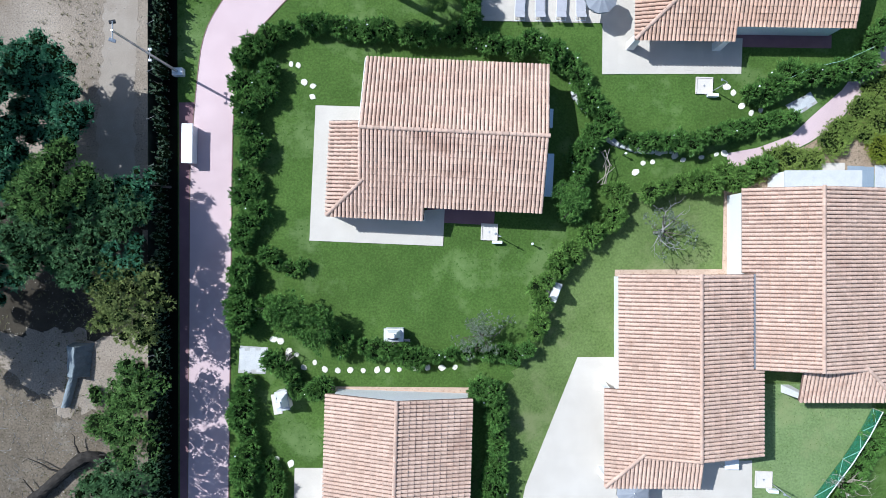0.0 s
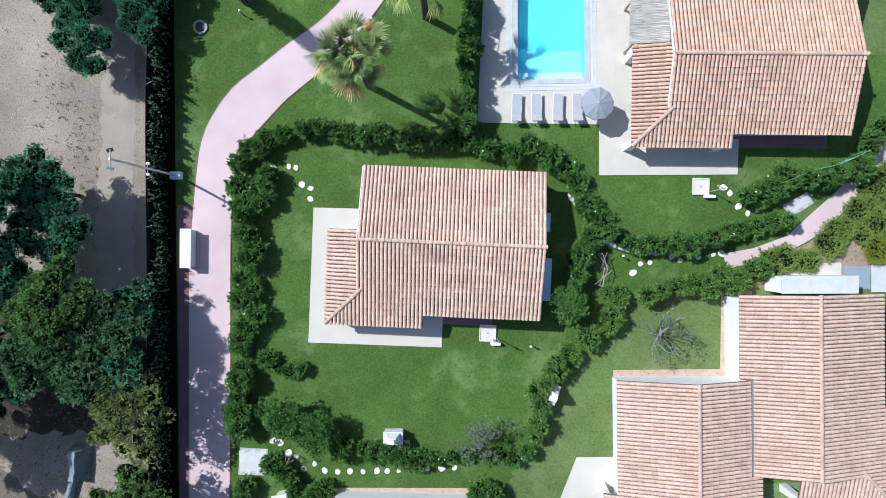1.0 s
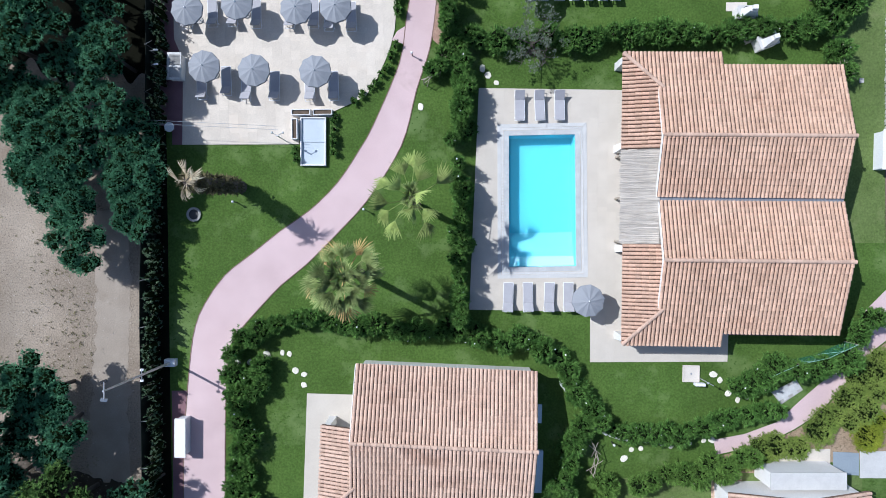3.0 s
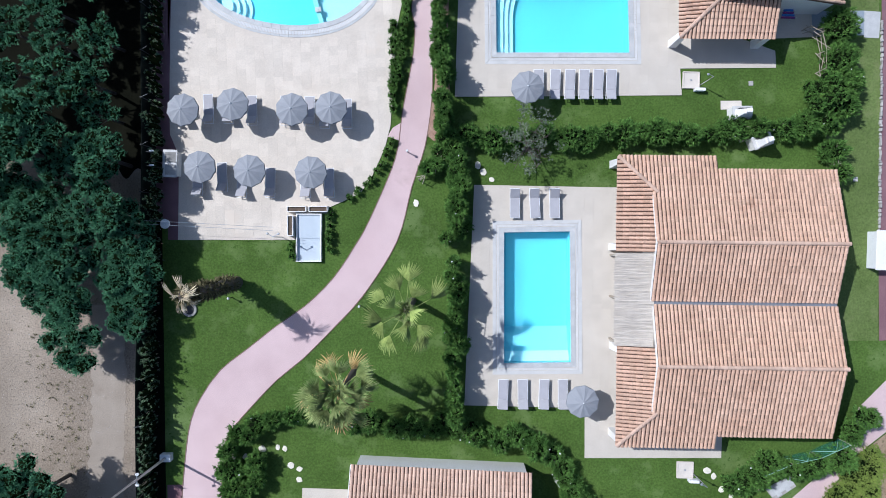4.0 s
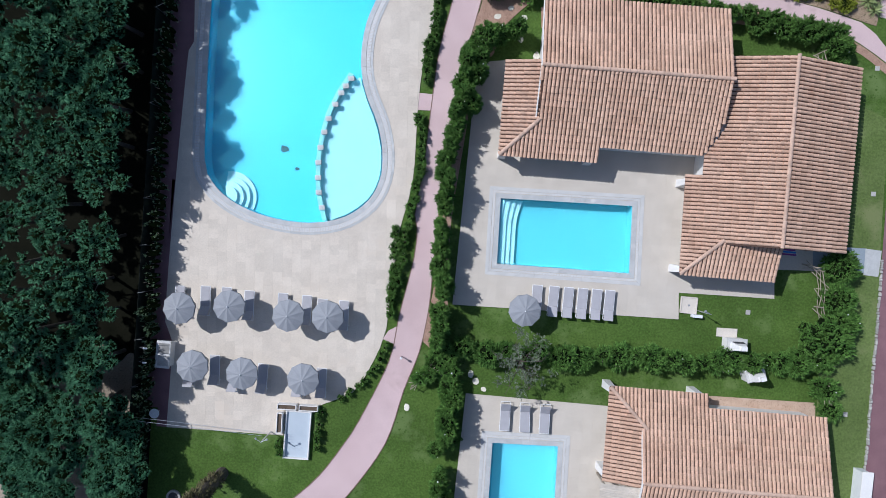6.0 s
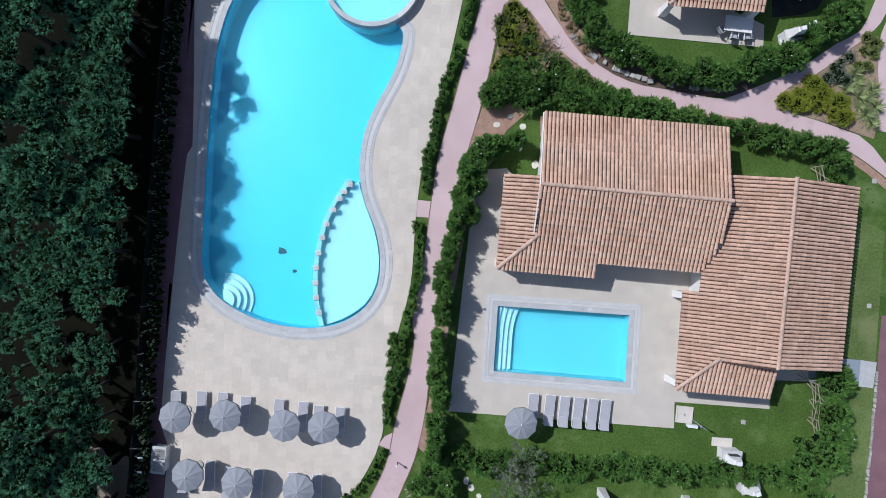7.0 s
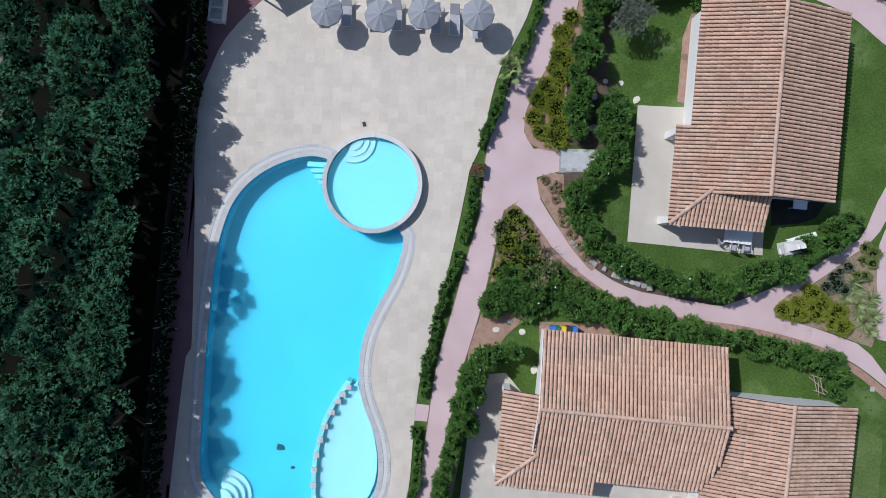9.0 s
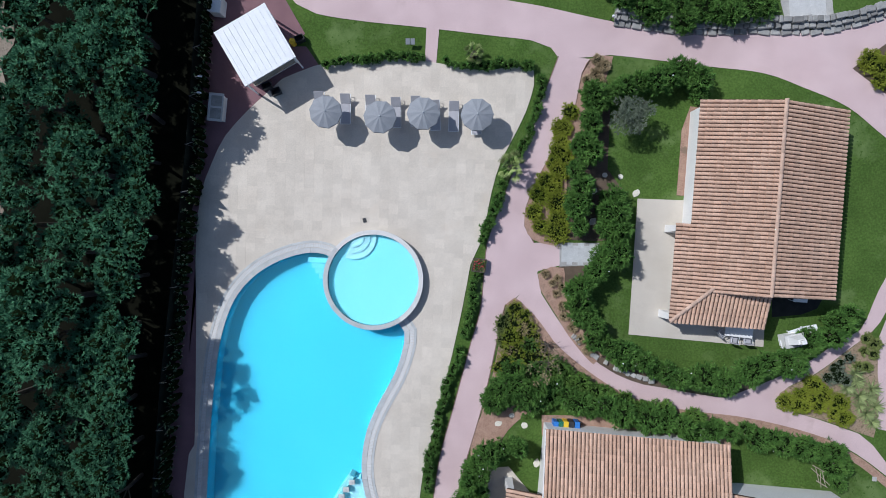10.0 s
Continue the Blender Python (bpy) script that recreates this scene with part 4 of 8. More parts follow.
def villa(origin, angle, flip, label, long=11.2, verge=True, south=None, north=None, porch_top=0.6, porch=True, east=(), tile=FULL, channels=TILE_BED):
    """The one-storey villa: a gabled roof along x, eaves south and north, and a lean-to porch round the west end."""
    rng = random.Random(next_seed())
    ob = thing("villa", label, "villa", pose(origin[0], origin[1], 0, 0, 0, angle), "holiday villas")
    f = flip

    def fl(points):
        return [(x, f * y) for x, y in points]

    def z_main(x, y):
        return RIDGE_Z - SLOPE * abs(y)

    def z_porch(x, y):
        return RIDGE_Z - SLOPE * 3.1 + SLOPE * x

    w_end = -0.2
    south = south or ([(w_end, 0), (long, 0), (long, -4.5), (3.9, -4.5), (3.9, -5.33), (-2.23, -5.33), (0, -3.1), (w_end, -3.0)] if porch else [(0, 0), (long, 0), (long, -4.5), (0, -4.5)])
    north = north or [(w_end, 0), (w_end, 4.55), (long, 4.55), (long, 0)]
    south = [(w_end if x == 0 and y > -3.05 else x, y) for x, y in south]
    north = [(w_end if x == 0 else x, y) for x, y in north]
    bed = bmesh.new()
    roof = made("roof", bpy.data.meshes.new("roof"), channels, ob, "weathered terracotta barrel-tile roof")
    budget, rest = [300], ([], [])
    roof_plane(rng, roof, fl(south), 1, -f, z_main, budget, rest, bed, tile)
    roof_plane(rng, roof, fl(north), 1, f, z_main, budget, rest, bed, tile)
    if porch:
        west = [(-0.02, porch_top), (-2.23, porch_top), (-2.23, -5.33), (-0.02, -3.12)]
        roof_plane(rng, roof, fl(west), 0, -1, z_porch, budget, rest, bed, tile)
    bmesh.ops.recalc_face_normals(bed, faces=bed.faces)
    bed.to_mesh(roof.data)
    bed.free()
    joined = made("roof_tiles", mesh_of("roof_tiles", *rest), tile.materials[0], roof)
    joined["kind"] = "stuff"
    caps(roof, (w_end, 0, RIDGE_Z), (long, 0, RIDGE_Z))
    if porch:
        caps(roof, (0.05, -3.05 * f, z_main(0, 3.05) + 0.02), (-2.2, -5.3 * f, z_main(0, 5.3) + 0.02))
    # walls
    bm = bmesh.new()
    n_wall = min(4.35, max(q[1] for q in north) - 0.15)
    prof = [(-4.2, 0), (-4.2, z_main(0, 4.2) - 0.14), (0, RIDGE_Z - 0.14), (n_wall, z_main(0, n_wall) - 0.14), (n_wall, 0)]
    ends = [[bm.verts.new((x, f * y, z)) for y, z in prof] for x in (0.06, long - 0.26)]
    for i in range(5):
        bm.faces.new([ends[0][i], ends[0][(i + 1) % 5], ends[1][(i + 1) % 5], ends[1][i]])
    bm.faces.new(ends[0])
    bm.faces.new(ends[1])
    part("wall", bm, WHITE, ob, "white rendered wall")
    # white verge along the west gable
    if verge:
        bm = bmesh.new()
        for y0, y1 in ((-3.0, 0.0), (0.0, 4.55)):
            a, b = z_main(0, y0), z_main(0, y1)
            v = [bm.verts.new((x, f * y, z + dz)) for x in (-0.25, -0.19) for y, z in ((y0, a), (y1, b)) for dz in (-0.2, 0.0)]
            for q in ((0, 1, 3, 2), (4, 5, 7, 6), (0, 1, 5, 4), (2, 3, 7, 6), (1, 3, 7, 5), (0, 2, 6, 4)):
                bm.faces.new([v[i] for i in q])
        part("verge", bm, WHITE, ob)
    if porch:
        for x, y in ((-1.95, -5.05), (-1.95, porch_top - 0.3), (3.6, -5.05)):
            z = z_porch(x, y) if x < 0 else z_main(x, y)
            bm = bmesh.new()
            box(bm, x - 0.17, x + 0.17, f * y - 0.17, f * y + 0.17, 0.02, z - 0.12)
            for v in bm.verts:
                if v.co.z < 0.5:
                    v.co.x += (v.co.x - x) * 0.5
                    v.co.y += (v.co.y - f * y) * 0.5
            part("pillar", bm, WHITE, ob)
        bm = bmesh.new()
        box(bm, -2.05, -1.85, *sorted((f * (-5.2), f * (porch_top - 0.1))), 1.9, z_porch(-1.95, 0) - 0.13)
        box(bm, -1.84, 3.75, *sorted((f * (-5.15), f * (-4.95))), 1.9, z_main(0, 5.05) - 0.13)
        part("porch_beam", bm, WHITE, ob)
    for y0, y1, z0, z1, d in east:
        part("canopy", boxed(long - 0.05, long - 0.06 + d, *sorted((f * y0, f * y1)), z0, z1, bevel=0.01), BLUE_ROOF, ob, "pale blue-grey sheet canopy")
    return ob


V = "low white villa with a terracotta barrel-tile roof"


def at_local(frame_, x, y):
    (ox, oy), a = frame_
    c, s = math.cos(radians(a)), math.sin(radians(a))
    return ox + c * x - s * y, oy + s * x + c * y


VA, VB, VC, VD, VE, VF = ((-5.56, 7.11), -2.88), ((15.01, -1.73), 0.16), ((13.48, 25.54), -1.17), ((5.90, 50.25), -1.25), ((14.81, 64.23), -0.30), ((-3.50, -9.33), -91.69)
villa(VA[0], VA[1], 1, V + " on a lawn", east=((-3.4, -0.7, 1.2, 1.5, 0.75), (1.0, 2.2, 1.0, 1.2, 0.6)), tile=FULL_ROSE)
villa(at_local(VB, -0.4, -11.0), VB[1] + 90, -1, V + " joined to another", 11.0, verge=False, north=[(-0.22, 0), (-0.22, 4.2), (5.2, 4.2), (5.2, 3.42), (11.0, 3.42), (11.0, 0)], tile=FULL_ROSE, channels=TILE_BED_ROSE)
villa(at_local(VB, 6.78, -5.65), VB[1] + 90, 1, V + " joined to another", 10.9, verge=False, north=[(-0.22, 0), (-0.22, 3.45), (5.6, 3.45), (5.7, 4.2), (10.9, 4.2), (10.9, 0)], tile=FULL_ROSE, channels=TILE_BED_ROSE)
villa(at_local(VC, 0.15, -7.5), VC[1], 1, V + " beside a private pool", 11.1, north=[(0, 0), (0, 3.58), (11.1, 3.58), (11.1, 0)], porch_top=0.95)
villa(at_local(VC, 0, 0), VC[1], -1, V + " beside a private pool", 11.2, north=[(0, 0), (0, 3.58), (11.2, 3.58), (11.2, 0)], porch_top=0.65)
villa(VD[0], VD[1], 1, V + " behind a private pool", 11.25, south=[(0, 0), (11.25, 0), (11.25, -2.0), (11.0, -3.0), (10.3, -4.4), (3.9, -4.4), (3.9, -5.33), (-2.23, -5.33), (0, -3.1)])
villa(at_local(VD, 14.9, -9.6), VD[1] + 90, -1, V + " joined to another", 11.3, verge=False, south=[(-0.22, 0), (11.3, 0), (11.3, -3.45), (6.9, -3.45), (5.2, -4.5), (3.9, -4.5), (3.9, -5.45), (-2.1, -5.33), (0, -3.2), (-0.22, -3.1)])
villa(at_local(VE, 3.55, -0.05), VE[1] + 90, -1, V + " above a hedge-lined path", 11.56, verge=False)
villa(at_local(VF, 11.2, 0), VF[1] + 180, -1, V + " beside a tall hedge", verge=False, tile=FULL_ROSE, channels=TILE_BED_ROSE)

gutter = thing("valley_gutter", "grey metal valley gutter between two roofs", "gutter", pose(*VC[0], 0, 0, 0, VC[1]))
part("channel", boxed(-0.15, 11.2, -3.93, -3.57, 2.62, 2.69), ZINC, gutter)
gutter = thing("valley_gutter", "grey metal valley gutter between two roofs", "gutter", pose(*VB[0], 0, 0, 0, VB[1]))
part("channel", boxed(3.18, 3.46, -5.8, 0.0, 2.68, 2.75), ZINC, gutter)
pergola = thing("reed_pergola", "pergola covered with bleached reed mats", "pergola", pose(*VC[0], 0, 0, 0, VC[1]))
rng_r = random.Random(5)
reed_bm = bmesh.new()
for k in range(330):
    y = -0.75 - k * 0.0175 + rng_r.uniform(-0.02, 0.02)
    t0, t1 = (rng_r.uniform(-0.05, 0.03), rng_r.uniform(0.55, 1.0)) if k % 2 else (rng_r.uniform(0.0, 0.4), 1.0)
    swing = rng_r.uniform(-0.05, 0.05)
    rod(reed_bm, (-2.35 + 2.33 * t0, y, 2.315 + 0.42 * t0 + rng_r.uniform(0.0, 0.03)), (-2.35 + 2.33 * t1, y + swing, 2.315 + 0.42 * t1 + rng_r.uniform(0.0, 0.03)), rng_r.uniform(0.010, 0.019), 0.010, 4)
part("reed_mat", reed_bm, REED, pergola)
lining = bmesh.new()
lv = [lining.verts.new((x, y, z - d)) for d in (0.0, 0.012) for x, y, z in ((-2.33, -0.74, 2.314), (-2.33, -6.52, 2.314), (-0.02, -6.52, 2.734), (-0.02, -0.74, 2.734))]
for q in ((0, 1, 2, 3), (4, 5, 6, 7), (0, 1, 5, 4), (1, 2, 6, 5), (2, 3, 7, 6), (3, 0, 4, 7)):
    lining.faces.new([lv[i] for i in q])
part("lining", lining, REED, pergola, "bleached woven under-layer")
for y in (-0.9, -3.6, -6.4):
    part("beam", boxed(-2.15, 0.0, y - 0.05, y + 0.05, 2.1, 2.22), STAKE, pergola)
    part("post", boxed(-2.12, -2.0, y - 0.06, y + 0.06, 0.0, 2.12), STAKE, pergola)

# ---- boundary screen on the west ----
fence = thing("boundary_fence", "dark mesh screen fence overgrown with ivy", "fence")
FENCE_X = [(-40, -19.45), (16, -19.4), (30, -18.75), (56, -18.45), (70, -17.75), (100, -17.2)]


def fence_x(y):
    return float(np.interp(y, [p[0] for p in FENCE_X], [p[1] for p in FENCE_X]))


for y in np.arange(-40, 98, 3.0):
    x0, x1 = fence_x(y), fence_x(y + 3)
    part("post", rod(bmesh.new(), (x0, y, 0), (x0, y, 2.1), 0.04), BLACK, fence)
    bm = bmesh.new()
    v = [bm.verts.new(q) for q in ((x0 - 0.01, y, 0.02), (x1 - 0.01, y + 3, 0.02), (x1 - 0.01, y + 3, 2.0), (x0 - 0.01, y, 2.0), (x0 + 0.02, y, 0.02), (x1 + 0.02, y + 3, 0.02), (x1 + 0.02, y + 3, 2.0), (x0 + 0.02, y, 2.0))]
    for q in ((0, 1, 2, 3), (4, 5, 6, 7), (3, 2, 6, 7), (0, 3, 7, 4), (1, 2, 6, 5)):
        bm.faces.new([v[i] for i in q])
    part("screen", bm, DARK, fence)
    part("bracket", rod(bmesh.new(), (x0 + 0.03, y, 2.06), (x0 + 0.55, y + 0.12, 2.32), 0.012, n=5), STEEL, fence, "thin steel bracket")
IVY = surface("ivy_leaves", (0.04, 0.085, 0.045), (0.19, 0.27, 0.16), 0.9, 8.0, 0.7, 0.0, each=0.5, shine=0.05)
for y in range(-38, 96, 12):
    hedge([(fence_x(y) + 0.45, y), (fence_x(y + 4) + 0.4, y + 4), (fence_x(y + 8) + 0.45, y + 8), (fence_x(y + 12) + 0.4, y + 12)], 0.62, 2.3, "dark ivy climbing along the screen fence", IVY, 0.28 if y < 24 else 0.1, 0.14, "ivy", "climbing plant")

slab("pavement", [(fence_x(y), y) for y in np.arange(27.2, 96, 4.0)] + [(fence_x(y) + 1.75, y) for y in np.arange(95.2, 27, -4.0)], 0.0, 0.037, BROWN, "worn maroon paved strip along the fence", "pavement")

# ---- hedges ----
G1 = "dense dark green oleander hedge round a lawn"
G2 = "low clipped green hedge in a strip beside the path"
hedge([(-13.66, 10.44), (-13.37, 6.78), (-13.52, 3.12), (-13.90, -0.54), (-13.68, -3.84), (-13.95, -6.34)], 1.75, 1.7, G1, flowers=1)
hedge([(-14.10, 12.27), (-12.99, 13.06), (-10.42, 14.07), (-7.49, 14.12), (-4.56, 13.74), (-1.65, 13.64), (0.90, 13.55)], 1.5, 1.6, G1, flowers=1)
hedge([(0.90, 13.55), (3.43, 12.96), (5.97, 12.44), (7.59, 11.16), (8.68, 9.31), (9.15, 7.97), (8.32, 6.27), (7.85, 4.18), (7.42, 2.18)], 1.5, 1.7, G1, flowers=1)
hedge([(-12.26, 11.53), (-11.97, 10.43), (-13.00, 9.15)], 1.4, 1.5, G1, flowers=1)
hedge([(-12.87, -4.03), (-11.02, -4.29), (-8.99, -5.68), (-6.79, -6.48), (-4.58, -6.77), (-2.39, -6.94), (-0.19, -7.04), (1.63, -6.93), (3.82, -6.92), (5.09, -6.00)], 1.45, 1.3, G1, flowers=1)
hedge([(5.08, -5.99), (5.26, -4.46), (5.91, -2.35), (7.06, -0.72), (8.51, 0.26), (9.77, 1.35), (10.67, 3.01), (10.02, 3.99)], 1.5, 1.7, "light green clipped hedge between two lawns", LEAF_SUN)
hedge([(-12.44, -0.73), (-11.26, -1.21), (-10.33, -1.28)], 1.3, 1.0, "small green shrub on the lawn's edge", name="shrub", category="shrub")
hedge([(-13.69, -8.69), (-13.77, -11.92), (-13.70, -14.50), (-13.96, -17.08)], 1.7, 1.7, G1, flowers=1)
hedge([(-11.99, -7.51), (-10.08, -9.33), (-7.87, -8.96)], 1.6, 1.5, G1, flowers=1)
hedge([(0.90, -9.47), (2.28, -9.64), (2.54, -11.83), (2.54, -14.38), (2.54, -18.03)], 2.0, 1.9, G1, flowers=1)
hedge([(-12.05, -14.26), (-11.60, -15.74), (-11.75, -17.23)], 1.3, 1.1, G1, flowers=1)
hedge([(9.76, 7.72), (10.66, 7.06), (12.46, 6.69), (14.61, 6.76), (17.12, 7.26), (19.61, 7.75), (21.93, 8.28)], 1.25, 1.5, G1, flowers=1)
hedge([(18.76, 9.57), (20.38, 10.11), (22.19, 10.57), (23.63, 11.17), (25.06, 10.98), (26.50, 12.42), (27.40, 14.05)], 1.7, 1.7, G1, flowers=1)
hedge([(12.38, 3.46), (14.20, 3.86), (16.38, 4.18), (18.55, 4.61), (20.00, 5.29)], 1.5, 1.6, "light green clipped hedge between two lawns", LEAF_SUN)
hedge([(18.9, 4.75), (21.3, 5.15), (23.2, 5.95), (24.75, 7.0), (26.0, 8.4), (27.1, 9.9), (28.4, 11.6)], 2.2, 0.7, "light green creeper spreading over a bank", LEAF_CREEP, 2.0, 0.13, name="creeper", category="shrub")
hedge([(26.6, 7.2), (27.8, 8.6), (28.9, 10.2)], 2.2, 0.6, "light green creeper spreading over a bank", LEAF_CREEP, 1.8, 0.13, name="creeper", category="shrub")
hedge([(27.0, 6.2), (28.0, 6.9), (28.9, 8.2)], 2.0, 0.7, "yellow-green flowering creeper on a bank", LEAF_YELLOW, 2.4, 0.13, name="creeper", category="shrub")
hedge([(1.42, 29.42), (1.14, 25.95), (1.00, 23.01), (1.20, 20.80), (1.00, 18.60), (1.16, 16.38), (0.96, 13.99)], 1.3, 2.6, G1, gaps=0.1, flowers=1)
hedge([(-1.21, 30.37), (-0.10, 30.90), (1.00, 31.73)], 1.5, 1.6, G1, flowers=1)
hedge([(0.95, 31.34), (1.44, 28.97), (1.20, 26.56)], 1.5, 1.6, G1, flowers=1)
hedge([(0.15, 32.58), (3.08, 32.56), (5.65, 32.41), (8.57, 32.49), (11.47, 32.65), (14.02, 32.61), (17.66, 32.56), (21.27, 32.83), (23.79, 32.97), (25.94, 33.38)], 1.65, 1.6, G1, flowers=1)
hedge([(25.5, 38.9), (26.0, 37.1), (26.1, 35.4), (25.75, 33.7)], 2.1, 1.8, G1, flowers=1)
hedge([(25.5, 32.9), (25.4, 31.8), (25.6, 30.6), (25.8, 29.8)], 1.8, 1.6, G1, flowers=1)
hedge([(1.49, 51.78), (1.08, 49.23), (0.69, 46.31), (0.38, 43.38), (0.39, 40.47), (0.32, 37.54), (0.70, 34.63), (0.50, 32.78)], 1.05, 2.9, "tall loose oleander hedge along a terrace", gaps=0.12)
hedge([(4.78, 53.19), (3.15, 53.07), (2.15, 51.90), (1.87, 49.69), (1.20, 47.45)], 1.5, 2.2, G1, flowers=1)
hedge([(2.03, 55.82), (4.09, 56.65), (6.17, 57.01), (8.06, 56.62), (9.96, 56.02), (11.89, 55.45), (13.76, 55.17), (15.63, 55.01)], 1.9, 1.7, G1, flowers=1)
hedge([(6.3, 58.35), (7.9, 57.6), (9.8, 56.7), (11.9, 55.95), (14.0, 55.6), (16.2, 55.4)], 1.5, 1.1, "light green shrubs between a footpath and a hedge", LEAF_SUN)
hedge([(15.63, 55.01), (18.44, 54.90), (20.57, 54.68), (22.44, 54.44), (24.10, 53.95), (25.2, 53.3)], 1.6, 1.6, G1, flowers=1)
hedge([(24.7, 53.5), (25.2, 52.6), (25.35, 51.6)], 1.5, 1.6, G1)
hedge([(7.75, 75.6), (7.35, 73.4), (7.15, 71.3), (7.1, 69.2), (7.1, 67.4)], 1.75, 2.1, G1, flowers=1)
hedge([(9.75, 70.1), (9.55, 68.2), (9.45, 66.5), (8.65, 64.7), (7.75, 63.53)], 1.85, 2.0, G1, flowers=1)
hedge([(7.11, 63.63), (7.90, 62.05), (9.21, 60.50), (10.88, 59.44), (12.83, 58.69), (14.92, 58.39), (17.24, 58.40)], 1.7, 1.7, G1, flowers=1)
hedge([(17.24, 58.40), (19.10, 58.89), (20.89, 59.70), (22.66, 60.77), (24.44, 62.27), (25.24, 63.66)], 1.8, 1.8, G1, flowers=1)
hedge([(8.09, 75.65), (9.75, 76.77), (11.88, 77.34), (14.02, 77.69), (14.90, 76.56)], 1.7, 1.9, G1, flowers=1)
for line, w in (([(6.35, 75.2), (5.95, 73.2), (5.65, 71.4), (5.3, 69.6)], 1.35), ([(6.1, 72.0), (5.95, 70.2), (5.8, 68.6), (5.75, 67.0)], 1.8), ([(4.75, 69.4), (4.65, 68.0), (5.0, 66.95)], 1.6)):
    hedge(line, w, 0.6, "yellow-green low shrubs in a gravel bed", LEAF_YELLOW, 2.4, 0.12, name="shrub", category="shrub")
for line in ([(21.55, 57.1), (22.4, 56.9), (23.5, 56.75), (24.7, 56.5), (25.6, 56.15)], [(22.2, 57.7), (23.3, 58.15), (24.6, 58.0)], [(22.6, 57.4), (24.0, 57.4), (25.2, 57.2)]):
    hedge(line, 1.3, 0.6, "yellow-green low shrub spreading in a gravel bed", LEAF_YELLOW, 2.6, 0.12, name="shrub", category="shrub")
hedge([(24.3, 58.9), (25.1, 58.9), (25.7, 58.6)], 1.2, 0.5, "loose grey-green shrub in a gravel bed", LEAF_OLIVE, 0.9, 0.13, name="shrub", category="shrub")
hedge([(24.72, 59.22), (25.18, 59.81), (25.79, 60.41)], 1.0, 0.5, "loose grey-green shrub in a gravel bed", LEAF_OLIVE, 0.8, 0.13, name="shrub", category="shrub")
for x, y in [(7.88, 78.28), (8.45, 78.02), (7.76, 77.42), (7.43, 76.85), (8.15, 77.08), (7.29, 76.10), (7.70, 75.57)]:
    hedge([(x - 0.15, y), (x + 0.25, y + 0.1)], 0.75, 0.35, "small tuft of dry grass in a bed", LEAF_DRY, 3.0, 0.17, "grass_tuft", "plant")
for x, y in [(26.70, 61.54), (27.12, 61.02), (26.71, 60.62), (26.29, 59.84), (27.04, 59.71), (27.3, 60.4)]:
    hedge([(x - 0.15, y), (x + 0.25, y + 0.1)], 0.8, 0.35, "small olive-green tuft in a sandy bed", LEAF_PALE, 2.2, 0.16, "grass_tuft", "plant")
hedge([(3.65, 61.82), (3.52, 59.97), (3.36, 58.48), (3.16, 56.99)], 1.5, 0.5, "yellow-green low shrubs in a gravel bed", LEAF_YELLOW, 1.0, 0.13, name="shrub", category="shrub")
hedge([(3.88, 61.65), (4.41, 60.40), (4.67, 59.30)], 0.9, 0.4, "dry brown-green low shrubs on gravel", LEAF_DRY, 1.0, 0.13, name="shrub", category="shrub")
hedge([(4.26, 61.49), (5.10, 60.07), (5.93, 58.65), (6.61, 57.77)], 1.0, 0.45, "yellow-green low shrubs in a gravel bed", LEAF_YELLOW, 0.8, 0.13, name="shrub", category="shrub")
hedge([(4.64, 59.67), (5.28, 58.42), (5.90, 57.46)], 1.3, 0.6, "dark green low shrubs in a gravel bed", LEAF, 0.9, 0.15, name="shrub", category="shrub")
hedge([(3.55, 59.42), (4.01, 58.15), (3.56, 56.64)], 1.2, 0.5, "dry brown-green low shrubs on gravel", LEAF_DRY, 0.8, 0.13, name="shrub", category="shrub")
hedge([(2.80, 56.64), (4.29, 56.37), (5.72, 56.83)], 2.2, 1.2, "dense green shrub in a gravel bed", name="shrub", category="shrub")
hedge([(3.6, 61.9), (3.3, 60.6), (3.1, 58.8)], 1.5, 0.4, "olive-green low shrubs with dry tips on gravel", LEAF_PALE, 1.1, 0.13, name="shrub", category="shrub")
hedge([(4.3, 61.2), (5.2, 59.7), (6.2, 58.6)], 1.2, 0.4, "dry brown-green low shrubs on gravel", LEAF_DRY, 0.8, 0.13, name="shrub", category="shrub")
hedge([(3.4, 58.0), (4.6, 57.8), (6.0, 57.6)], 2.2, 0.9, "dense green shrub in a gravel bed", LEAF, 1.1, name="shrub", category="shrub")
hedge([(3.31, 59.99), (4.51, 58.59), (5.31, 57.54)], 1.9, 0.7, "yellow-green low shrubs in a gravel bed", LEAF_YELLOW, 0.9, 0.14, name="shrub", category="shrub")
